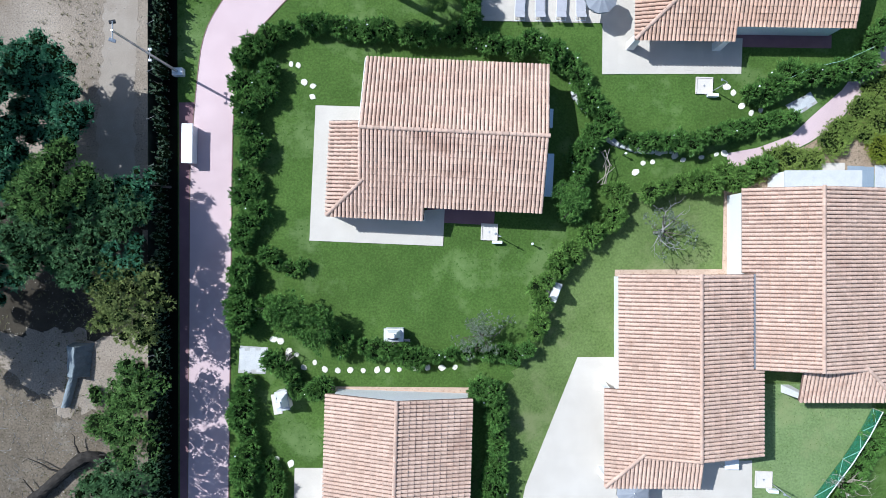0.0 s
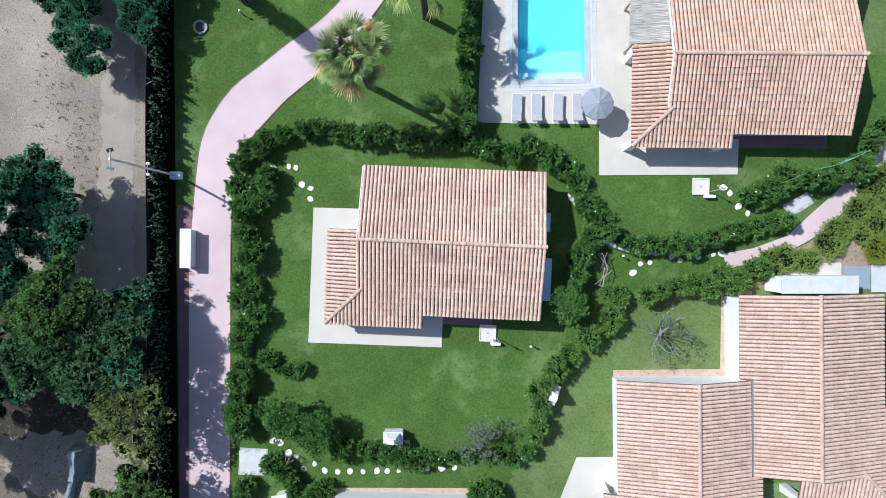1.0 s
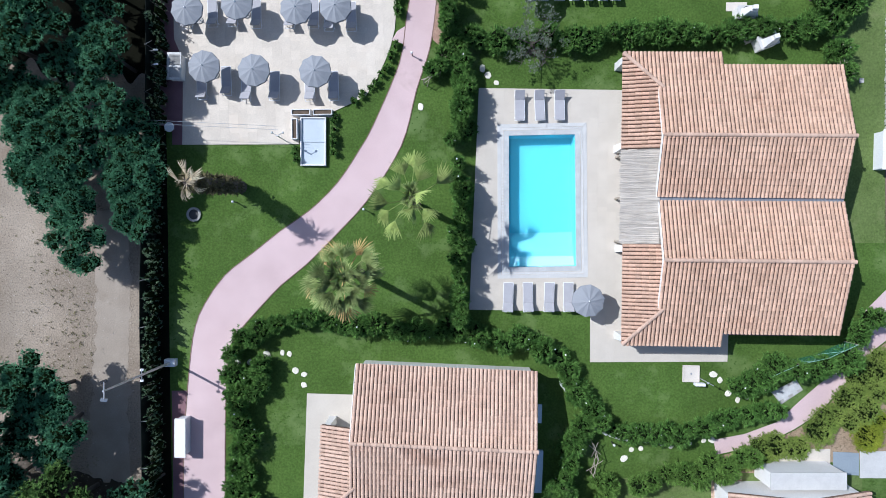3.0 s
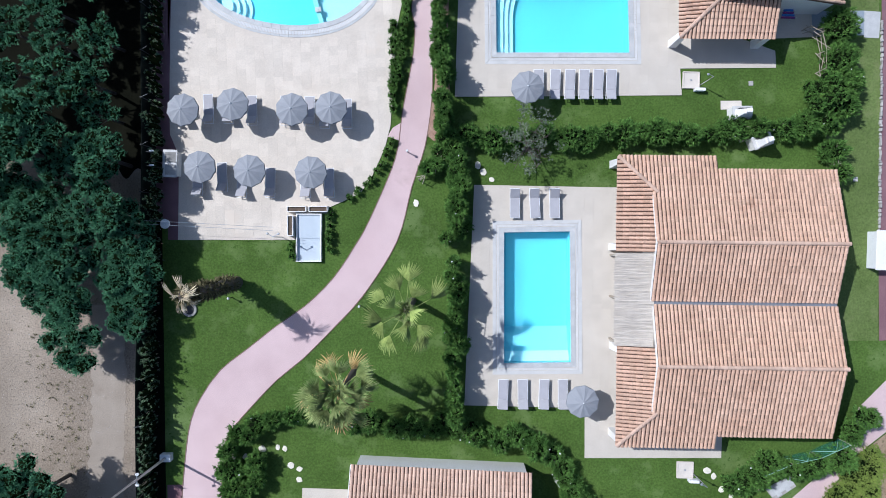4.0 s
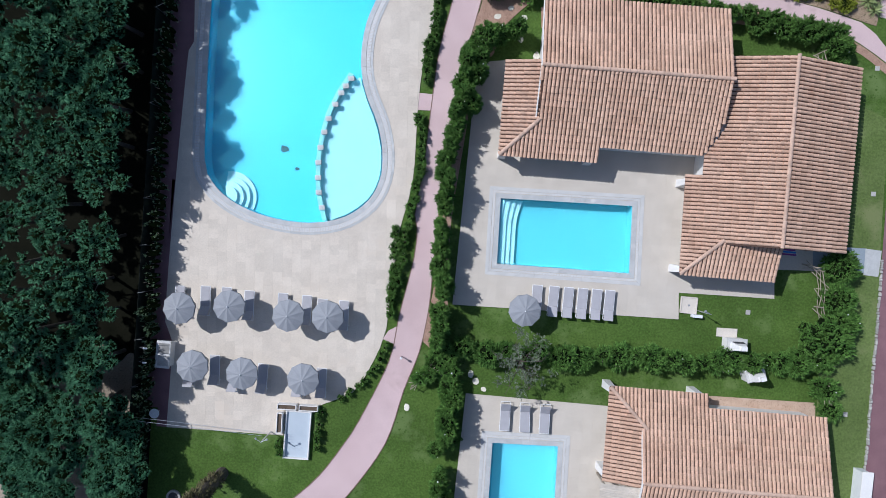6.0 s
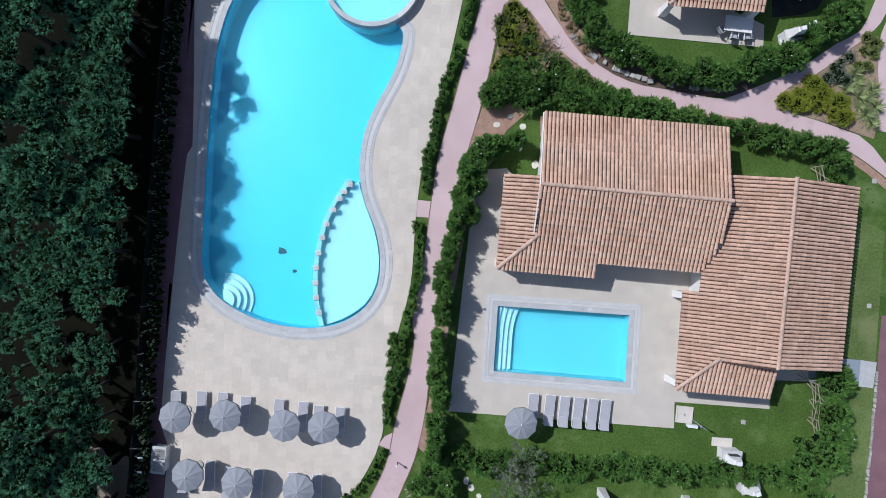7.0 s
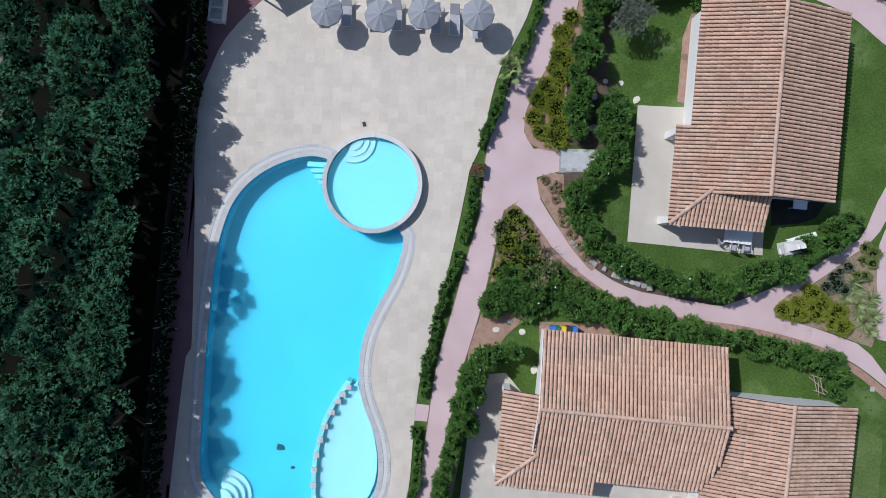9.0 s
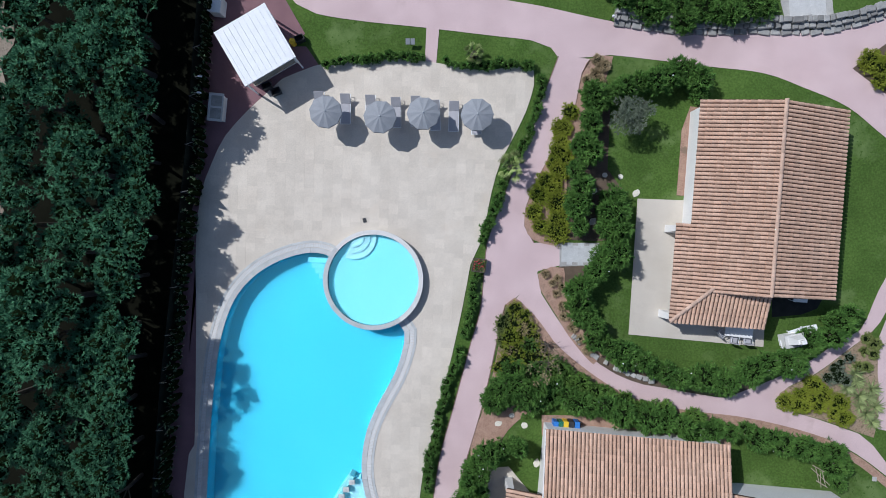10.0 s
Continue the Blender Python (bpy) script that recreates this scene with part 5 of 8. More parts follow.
for line in ([(-1.49, 47.56), (-1.33, 45.36), (-1.43, 43.13), (-2.03, 39.74), (-2.42, 36.37)], [(0.24, 59.16), (-0.09, 57.60), (-0.54, 56.28), (-0.86, 53.14), (-1.28, 49.79)], [(0.99, 63.90), (0.87, 62.06), (0.53, 60.21)], [(2.18, 69.09), (1.68, 67.41), (1.29, 66.29)],
             [(1.23, 66.63), (2.01, 68.70), (2.54, 70.56), (3.42, 72.27), (3.88, 73.57), (4.37, 75.43), (4.43, 77.26)], [(-9.54, 77.04), (-7.36, 77.40), (-5.19, 77.79), (-3.18, 77.85)], [(-2.07, 77.74), (-0.40, 77.48), (2.14, 77.76), (3.98, 77.69)],
             [(-1.11, 52.53), (-1.49, 50.69)], [(-2.67, 40.15), (-2.71, 37.38), (-2.74, 34.41)], ):
    hedge([(x - 0.07, y) for x, y in line], 0.58, 0.75, G2, density=1.6, size=0.15)
for line in ([(-2.83, 32.55), (-3.43, 31.22), (-4.54, 29.67), (-5.96, 28.47)], [(-7.11, 27.70), (-7.17, 26.03), (-7.25, 24.91)], [(-9.68, 25.68), (-9.65, 24.48)]):
    hedge(line, 0.42, 0.6, "thin climbing plants along a low wire", density=1.6, size=0.14)

# ---- trees ----
kinds = [wood_tree("dark green bushy-crowned tree in a dense wood", pose(-24, 30 + 4 * k, 0), 4.9 + 0.34 * k, 1.45 + 0.13 * k, LEAF_WOOD, 13 + k, 0.165, 0.9) for k in range(6)]
low_kinds = [wood_tree("low dark green tree at the wood's edge", pose(-23, 20 + 4 * k, 0), 4.2 + 0.2 * k, 2.15 + 0.12 * k, LEAF_WOOD, 24 + k, 0.165, 0.95) for k in range(3)]
rng_t = random.Random(3)
spots_, low_spots = [], []
for row, first, shift in ((-20.5, 28.4, 0.0), (-23.5, 29.2, 0.6), (-26.5, 31.0, 0.5)):
    for gy in np.arange(first, 94, 2.6):
        y = gy + shift + rng_t.uniform(-0.5, 0.5)
        near_gap = row > -21 and 34.4 < y < 38.4
        spots_.append((row + rng_t.uniform(-0.45, 0.45) - (1.2 if near_gap else 0.0), y))
for x, y in ((-19.6, 21.3), (-19.4, 23.9), (-19.9, 26.4), (-23.2, 19.9), (-23.7, 22.6), (-23.3, 25.2), (-23.9, 27.6), (-24.9, 24.1), (-25.2, 26.9), (-21.9, 31.0), (-26.6, 29.0), (-28.6, 29.6), (-28.9, 32.4)):
    low_spots.append((x + rng_t.uniform(-0.2, 0.2), y))
rng_t.shuffle(spots_)
for models, places in ((kinds, spots_), (low_kinds, low_spots)):
    for k, (x, y) in enumerate(places):
        near_gap = 33.5 < y < 39 and x > -22.2
        m = pose(x, y, 0, 0, 0, rng_t.uniform(0, 360)) @ Matrix.Scale(rng_t.uniform(0.84, 1.17) * (0.82 if near_gap else 1.08 if x > -22.2 and 39.5 < y < 46 else 0.84 if x > -20.2 and y < 28 else 0.84 if y < 32.5 else 1.03 if y > 58 else 1.0), 4)
        ob = models[k] if k < len(models) else copy_thing(models[k % len(models)], m)
        ob.matrix_basis = m
# Near-black, so the shade under wood and fence sits in the ground colour.
LITTER_SHADE = surface("litter_shade_black", (0.005, 0.006, 0.004), (0.013, 0.013, 0.009), 0.8, 9.0, 0.95, 0.8, third=(0.019, 0.017, 0.013), spots=-0.03, shine=0.0)


def ragged(points, amount=0.5):
    return [(x + amount * noise.noise((x * 0.9, y * 0.9, 1.0)) * 1.6 + amount * noise.noise((x * 3.1, y * 3.1, 2.0)), y + amount * noise.noise((x * 0.9, y * 0.9, 7.0)) * 1.6 + amount * noise.noise((x * 3.1, y * 3.1, 8.0))) for x, y in points]


# Litter brown, darkened to carry some of the broad crowns' shade.
SHADED_LITTER = surface("shaded_brown_litter", (0.032, 0.027, 0.02), (0.085, 0.072, 0.055), 0.8, 9.0, 0.95, 0.8, third=(0.16, 0.135, 0.11), spots=0.0, shine=0.0)
DRY_MAT = surface("dead_grass_mat", (0.105, 0.084, 0.06), (0.20, 0.162, 0.12), 0.9, 7.0, 0.95, 1.0, third=(0.245, 0.21, 0.165), spots=0.05, shine=0.1, grain=0.6, broad=0.15, speck=(9.0, (0.07, 0.062, 0.035), 0.58))
shade_edge = [(-30.5 + 0.35 * math.sin(0.9 * y) + 0.2 * math.sin(2.3 * y), y) for y in np.arange(20, 110, 0.5)]
slab("forest_floor", [(-18.3, 110), (-18.3, -50), (-19.5, -50), (-19.5, 29.0)] + [(x, 31.0 + 0.7 * math.sin(1.3 * x) + 0.3 * math.sin(4.3 * x)) for x in np.arange(-19.8, -29.5, -0.2)] + [q for q in shade_edge if q[1] > 32], 0.0, 0.012, LITTER_SHADE, "leaf litter painted near-black as shade under trees and fence", "ground")

for (x, y), h, rad, leaf in zip([(-23.4, 3.2), (-20.9, 1.6), (-24.9, 0.6), (-22.6, -0.6), (-18.9, 3.9), (-19.6, -0.9), (-19.9, 2.6)], (6.2, 5.6, 6.0, 5.4, 3.8, 5.2, 4.6), (2.5, 2.1, 2.4, 2.0, 1.0, 1.5, 1.6), (LEAF_BRIGHT, LEAF_BROAD, LEAF_BROAD, LEAF_BROAD, LEAF_WOOD, LEAF_WOOD, LEAF_WOOD)):
    wood_tree("broad green tree on dry ground", pose(x, y, 0), h, rad, leaf, 23 if rad > 1.5 else 12, 0.18, 0.85)
for (x, y), h, rad in zip([(-27.3, 10.2), (-24.9, 10.2), (-27.6, 7.4), (-24.4, 8.0), (-26.9, 5.2), (-29.6, 4.6)], (7.2, 5.4, 7.0, 5.0, 5.4, 6.0), (2.7, 2.4, 2.6, 2.2, 1.9, 2.2)):
    wood_tree("broad dark tree on dry ground", pose(x, y, 0), h, rad, LEAF_WOOD, 24, 0.17, 0.9)
for (x, y), h, rad in zip([(-30.19, -2.89), (-30.90, -5.63), (-28.3, -1.9)], (6.5, 6.0, 5.0), (3.0, 2.8, 2.0)):
    wood_tree("broad dark tree on dry ground", pose(x, y, 0), h, rad, LEAF_WOOD, 24, 0.17, 0.9)
slab("forest_floor", ragged(curve([(-31.98, -7.75), (-28.15, -9.63), (-25.48, -11.50), (-23.18, -9.98), (-20.21, -7.71), (-20.22, -12.23), (-20.24, -19.78), (-26.65, -19.84), (-32.03, -19.89)], True, 0.25), 0.6), 0.0, 0.013, DRY_MAT, "brown dead grass and twigs on dirt", "ground")
wood_tree("light olive-green tree on dry ground", pose(-19.9, -3.4, 0), 5.4, 2.5, LEAF_PALE, 26, 0.18, 0.7, core=0.6)
for (x, y), h, rad in zip([(-19.3, -8.4), (-19.7, -11.1), (-20.4, -9.6), (-19.5, -14.2), (-22.0, -15.4)], (5.0, 5.2, 3.4, 5.2, 3.6), (1.6, 1.8, 1.5, 2.0, 1.7)):
    wood_tree("loose green bushy tree on dry ground", pose(x, y, 0), h, rad, LEAF_BRIGHT if y > -13 else LEAF_BROAD, 22, 0.15, 0.8, core=0.55)
for line, w, h, d, leaf in (([(-24.5, -11.2), (-23.6, -11.7), (-22.6, -11.0)], 1.7, 0.6, 0.7, LEAF_BRIGHT), ([(-22.4, -10.2), (-21.3, -10.2), (-20.3, -10.2)], 2.0, 0.9, 0.8, LEAF_BRIGHT), ([(-22.6, -12.2), (-21.4, -12.6), (-20.3, -12.2)], 1.8, 0.8, 0.8, LEAF_PALE), ([(-23.9, -9.6), (-23.6, -10.5)], 0.9, 0.5, 0.8, LEAF_BRIGHT), ([(-22.2, -7.8), (-21.2, -8.5), (-20.4, -8.2)], 1.5, 0.9, 0.4, LEAF_BROAD), ([(-24.4, -15.6), (-22.8, -15.9), (-20.8, -15.3)], 1.8, 1.0, 1.0, LEAF_BROAD)):
    hedge(line, w, h, "loose green undergrowth on brown dead grass", leaf, d, 0.15, name="shrub", category="shrub")
slab("forest_floor", ragged(curve([(-31.90, 4.5), (-27.70, 4.4), (-25.42, 4.0), (-22.76, 3.4), (-20.41, 2.8), (-20.57, 0.57), (-20.70, -4.70), (-23.55, -6.21), (-26.22, -5.46), (-28.90, -5.85), (-31.97, -5.10)], True, 0.25)), 0.0, 0.011, SHADED_LITTER, "brown leaf litter, darkened as crown shade, under broad trees", "ground")
for (x, y), r, leaf in zip([(-8.84, -5.22), (-10.47, -4.50), (1.60, -5.62)], (1.5, 1.3, 1.5), (LEAF, LEAF, LEAF_OLIVE)):
    tree("olive_tree", "small grey-green olive tree among hedges", pose(x, y, 0), 2.6, r, leaf, 50 if leaf == LEAF else 26, 120 if leaf == LEAF else 64, 0.17 if leaf == LEAF else 0.13, 0.1, spread=0.38)
tree("olive_tree", "sparse grey olive tree with bare branches", pose(*(12.97, 0.91), 0), 2.6, 1.7, LEAF_OLIVE, 24, 40, 0.12, 0.3, spread=0.32)
tree("olive_tree", "sparse grey olive tree with bare branches", pose(*(5.8, 31.7), 0), 2.9, 2.3, LEAF_OLIVE, 46, 60, 0.12, 0.3, spread=0.3)
tree("olive_tree", "grey olive tree on a lawn", pose(*(10.33, 74.94), 0), 2.8, 1.2, LEAF_OLIVE, 46, 100, 0.13, 0.1, spread=0.36)
tree("tree", "leafy green tree beside a hedge", pose(*(7.49, 3.04), 0), 3.0, 1.2, LEAF, 40, 80, 0.14, spread=0.4)
wood_tree("small bushy dark green tree beside a hedge", pose(24.1, 34.8, 0), 2.7, 1.4, LEAF, 14, 0.16, 1.3)
tree("tree", "bare dry shrub with dark branches", pose(*(5.71, 58.75), 0), 2.2, 1.3, LEAF_DRY, 14, 40, 0.1, 0.4, spread=0.3)


# ---- palms ----
def fan_mesh(seed, length=0.95, folds=20, droop=0.22, stalk=1.2, spread=66, solid=0.5, fold_v=0.4):
    """A fan leaf: a stalk and a pleated blade, whole near the stalk and split into drooping points further out."""
    rng = random.Random(seed)
    verts, faces = [], []
    for t in (0.0, 0.5, 1.0):
        z = 0.3 * t - 0.2 * t * t
        verts.extend([(stalk * t, 0.03 - 0.01 * t, z), (stalk * t, 0, z + 0.02), (stalk * t, -0.03 + 0.01 * t, z)])
    for i in (0, 3):
        faces.extend([(i, i + 1, i + 4, i + 3), (i + 1, i + 2, i + 5, i + 4)])
    tilt = rng.uniform(-0.1, 0.15)

    def at(a, r, fold):
        return (stalk + r * math.cos(a), r * math.sin(a), 0.1 + 0.1 * r - droop * r * r + tilt * r * math.sin(a) - fold_v * r * abs(math.sin(a)) + fold)

    base = len(verts)
    rays = 2 * folds + 1
    for k in range(rays):
        a = radians(spread) * (2 * k / (rays - 1) - 1)
        l = length * (0.74 + 0.26 * math.cos(a)) * solid
        verts.extend([at(a, 0.03, 0.0), at(a, l * 0.55, 0.014 if k % 2 else -0.014), at(a, l, 0.024 if k % 2 else -0.024)])
    for k in range(rays - 1):
        i = base + 3 * k
        faces.extend([(i, i + 1, i + 4, i + 3), (i + 1, i + 2, i + 5, i + 4)])
    for k in range(1, rays, 2):
        a = radians(spread) * (2 * k / (rays - 1) - 1)
        l = length * (0.74 + 0.26 * math.cos(a)) * rng.uniform(0.88, 1.08)
        tip = len(verts)
        da = rng.uniform(-0.03, 0.03)
        verts.append(at(a + da, l * 0.8, 0.0))
        verts.append(at(a + da * 2, l, -0.1 * rng.random()))
        i = base + 3 * k + 2
        faces.extend([(i - 3, i, tip), (i, i + 3, tip)])
        verts.append(at(a + da + 0.035, l * 0.8, -0.012))
        verts.append(at(a + da - 0.035, l * 0.8, -0.012))
        faces.extend([(tip + 3, tip + 1, tip), (tip, tip + 1, tip + 2), (i + 3, tip + 2, tip), (i - 3, tip, tip + 3)])
    return mesh_of("frond", verts, faces)


OLD_LEAF = surface("old_leaf_bases", (0.05, 0.05, 0.025), (0.16, 0.14, 0.075), 2.0, 10.0, 0.9, 0.0, each=0.4, shine=0.05)
FANS = [fan_mesh(k) for k in range(4)]
DRY = [fan_mesh(7 + k, 1.0, 11, 0.6, 1.25, 55, 0.35) for k in range(3)]
LONG = [fan_mesh(17 + k, 1.05, 14, 0.42, 1.5, 52, 0.62) for k in range(4)]
PALE = [fan_mesh(27 + k, 0.85, 5, 0.9, 0.5, 24, 0.25) for k in range(3)]
for group_, leaf_ in ((FANS, FROND), (LONG, FROND_LIGHT), (DRY, FROND_DRY), (PALE, FROND_PALE)):
    for f in group_:
        f.materials.append(leaf_)


def palm(x, y, height, label, fronds=30, size=1.0, dead=False, lean=(0, 0), thick=1.0, fans=None, dry_share=0.5):
    rng = random.Random(next_seed())
    ob = thing("palm_tree", label, "palm tree", pose(x - lean[0], y - lean[1], 0))
    bm = bmesh.new()
    for k in range(10):
        a, b = k / 10, (k + 1) / 10
        rod(bm, (lean[0] * a ** 1.5, lean[1] * a ** 1.5, height * a - 0.03), (lean[0] * b ** 1.5, lean[1] * b ** 1.5, height * b), thick * (0.26 - 0.08 * a), thick * (0.215 - 0.08 * a), 10)
    part("trunk", bm, BARK, ob, "ringed fibrous trunk")
    if dead:
        tz = rng.random
        skirt = np.array([(lambda s, a: (lean[0] * s ** 1.5 + 0.4 * math.cos(a), lean[1] * s ** 1.5 + 0.4 * math.sin(a), height * s))(0.12 + 0.88 * tz() ** 0.7, math.tau * tz()) for _ in range(420)])
        out_ = skirt - np.array([0, 0, height * 0.5])
        out_[:, 2] = -0.25
        out_[:, :2] /= np.linalg.norm(out_[:, :2], axis=1)[:, None] + 1e-9
        sprigs("leaf_skirt", skirt, out_, 0.34, OLD_LEAF, ob, 0.3, 5, 0.6, 4)
    for k in range(0 if dead else 9):
        m = pose(lean[0], lean[1], height - 0.05) @ pose(0, 0, 0, 0, 0, k * 137.5 + 40) @ pose(0, 0, 0, 0, -rng.uniform(52, 82), 0) @ Matrix.Scale(size * rng.uniform(0.45, 0.75), 4)
        made("frond", rng.choice(FANS), FROND, ob, "", m)
    for k in range(fronds):
        t = k / fronds
        rise = 68 - 88 * t
        dry = dead or (t > 0.62 and rng.random() < dry_share)
        if dead:
            rise = rng.uniform(-80, 70)
        m = pose(lean[0], lean[1], height - 0.1) @ pose(0, 0, 0, 0, 0, k * 137.5 + rng.uniform(-12, 12)) @ pose(0, 0, 0, 0, -rise + rng.uniform(-8, 8), 0) @ pose(0, 0, 0, rng.uniform(-55, 55), 0, 0) @ Matrix.Scale(size * rng.uniform(*((0.5, 1.2) if dead else (0.85, 1.1))), 4)
        made("frond", rng.choice(PALE if dead else DRY if dry else fans or FANS), FROND, ob, "dry yellow fan leaf" if dry else "", m)
    return ob


palm(*(-5.46, 17.3), 6.6, "tall fan palm with green and dry fronds", 30, 1.12, dry_share=0.75)
palm(*(-1.69, 21.76), 6.3, "fan palm with sparse green fronds", 13, 1.05, fans=LONG, dry_share=0.1)
palm(*(-14.05, 22.76), 7.0, "dying palm with bleached hanging fronds", 24, 0.85, True, (-0.6, -0.3), 1.7)
palm(*(2.68, 71.03), 1.3, "small young palm in a hedge strip", 16, 0.5, dry_share=0.0)
palm(*(-0.12, 78.17), 1.0, "small young palm in a hedge strip", 14, 0.36, dry_share=0.0)


# ---- sunbeds and parasols ----
def sunbed(name_m, back):
    """A slatted-frame sunbed along y with the head at +y, its backrest raised by so many degrees."""
    ob = thing("sunbed", "grey mesh sunbed with a white metal frame", "sunbed", name_m, "sunbeds by the pools")
    bm = bmesh.new()
    for x in (-0.33, 0.30):
        box(bm, x, x + 0.035, -0.98, 0.98, 0.30, 0.34, bevel=0.006)
    for y in (-0.98, 0.36, 0.945):
        box(bm, -0.295, 0.30, y, y + 0.035, 0.30, 0.335, bevel=0.006)
    part("frame", bm, PAINT, ob, "white metal frame")
    for x in (-0.31, 0.31):
        for y in (-0.75, 0.7):
            part("leg", rod(bmesh.new(), (x, y, 0.0), (x, y, 0.30), 0.02, n=6), PAINT, ob)
    part("seat", boxed(-0.29, 0.29, -0.94, 0.36, 0.335, 0.36, bevel=0.008), MESH_CLOTH, ob, "grey mesh cloth")
    m = pose(0, 0.37, 0.35, back, 0, 0)
    bm = bmesh.new()
    box(bm, -0.31, 0.31, 0.0, 0.68, -0.015, 0.02, m, bevel=0.008)
    part("backrest", bm, MESH_CLOTH, ob, "grey mesh cloth")
    bm = bmesh.new()
    for x in (-0.2, 0.2):
        rod(bm, tuple(m @ Vector((x, 0.45, 0))), (x, 0.75, 0.32), 0.012, n=6)
    part("prop", bm, PAINT, ob)
    return ob


def parasol(m):
    ob = thing("parasol", "open grey ten-sided parasol on a pole", "parasol", m, "parasols by the pools")
    part("pole", rod(bmesh.new(), (0, 0, 0.05), (0, 0, 2.32), 0.024, n=10), PAINT, ob)
    part("base", rod(bmesh.new(), (0, 0, 0.0), (0, 0, 0.08), 0.27, 0.25, n=20), STONE, ob, "round stone foot")
    n, r = 10, 1.04
    rim = [(r * math.cos(math.tau * k / n), r * math.sin(math.tau * k / n)) for k in range(n)]
    for k in range(n):
        (x0, y0), (x1, y1) = rim[k], rim[(k + 1) % n]
        mx, my = (x0 + x1) / 2, (y0 + y1) / 2
        verts = []
        for dz in (0.0, -0.012):
            verts += [(0, 0, 2.3 + dz), (x0 * 0.5, y0 * 0.5, 2.16 + dz), (x1 * 0.5, y1 * 0.5, 2.16 + dz), (mx * 0.5, my * 0.5, 2.135 + dz), (x0, y0, 1.95 + dz), (x1, y1, 1.95 + dz), (mx * 0.965, my * 0.965, 1.945 + dz), (x0, y0, 1.83 + dz), (x1, y1, 1.83 + dz)]
        faces = [(0, 1, 3), (0, 3, 2), (1, 4, 6, 3), (3, 6, 5, 2), (4, 7, 8, 5, 6)]
        faces += [tuple(9 + i for i in f) for f in faces]
        made("canopy_panel", mesh_of("canopy_panel", verts, faces), FABRIC, ob)
        part("rib", rod(bmesh.new(), (0, 0, 2.27), (x0 * 0.98, y0 * 0.98, 1.93), 0.008, n=5), PAINT, ob)
    part("finial", rod(bmesh.new(), (0, 0, 2.28), (0, 0, 2.38), 0.045, 0.02, 10), PAINT, ob, "white cap")
    return ob


first_bed = {}
for y_head, back, spots_ in (
        (180, 38, [(-16.72, 34.46), (-15.03, 34.55), (-13.68, 34.55), (-12.14, 34.41), (-9.93, 34.38), (-8.35, 34.32), (-7.33, 34.15), (-5.88, 34.12)]),
        (180, 38, [(-15.82, 29.79), (-14.18, 30.03), (-12.88, 29.66), (-11.00, 29.65), (-8.68, 29.59), (-7.10, 29.60)]),
        (4, 38, [(-9.90, 74.19), (-8.20, 74.15), (-6.58, 74.18), (-4.92, 74.14), (-3.65, 74.30), (-2.38, 74.12), (-1.17, 74.13), (0.27, 74.04)]),
        (1, 38, [(5.09, 28.14), (6.39, 28.13), (7.69, 28.12)]),
        (179, 38, [(4.22, 15.59), (5.52, 15.59), (6.90, 15.58), (8.16, 15.57)]),
        (179, 20, [(6.70, 35.90), (7.78, 35.89), (8.74, 35.87), (9.66, 35.86), (10.58, 35.85), (11.43, 35.84)])):
    for x, y in spots_:
        m = pose(x, y, 0.07, 0, 0, y_head + 1.5 * math.sin(x * 7))
        if back in first_bed:
            copy_thing(first_bed[back], m)
        else:
            first_bed[back] = sunbed(m, back)
parasol_spots = [(-16.05, 34.17), (-12.88, 34.48), (-9.11, 34.11), (-6.62, 34.18), (-15.02, 30.54), (-11.85, 30.26), (-7.95, 30.12)] + [(-9.15, 73.58), (-5.75, 73.48), (-3.07, 73.87), (0.28, 74.01)] + [(9.10, 15.47), (5.77, 35.32)] + [(11.11, -15.33)]
one = None
for k, (x, y) in enumerate(parasol_spots):
    m = pose(x, y, 0.07, 0, 0, 11 + 3 * k)
    one = copy_thing(one, m) if one else parasol(m)


# ---- garden fittings ----
def barbecue(m):
    ob = thing("barbecue", "white masonry barbecue with a hood", "barbecue", m, "garden barbecues")
    part("base", boxed(-0.6, 0.6, -0.38, 0.38, 0.0, 0.85, bevel=0.02), WHITE, ob)
    part("pad", boxed(-1.0, 0.35, 0.38, 0.95, 0.0, 0.06, bevel=0.01), CREAM, ob, "cream concrete pad")
    part("worktop", boxed(-0.64, 0.64, -0.42, 0.42, 0.85, 0.93, bevel=0.015), PALE_STONE, ob)
    bm = bmesh.new()
    box(bm, -0.45, 0.45, -0.36, 0.2, 0.93, 1.75)
    for v in bm.verts:
        if v.co.z > 1.5:
            v.co.x *= 0.55
            v.co.y = -0.08 + (v.co.y + 0.08) * 0.55
    part("hood", bm, WHITE, ob)
    part("firebox", boxed(-0.32, 0.32, 0.18, 0.23, 0.95, 1.3), BLACK, ob, "dark sooty opening")
    part("chimney", boxed(-0.16, 0.16, -0.2, 0.06, 1.75, 2.0, bevel=0.01), WHITE, ob)
    return ob


bbq = None
for (x, y), a in (((-3.96, -5.77), 180), ((6.29, -2.94), 70), ((-11.21, -10.06), 100), ((19.67, 33.79), 0), ((20.96, 31.96), 20), ((21.61, 61.12), 195)):
    m = pose(x, y, 0.02, 0, 0, a)
    bbq = copy_thing(bbq, m) if bbq else barbecue(m)


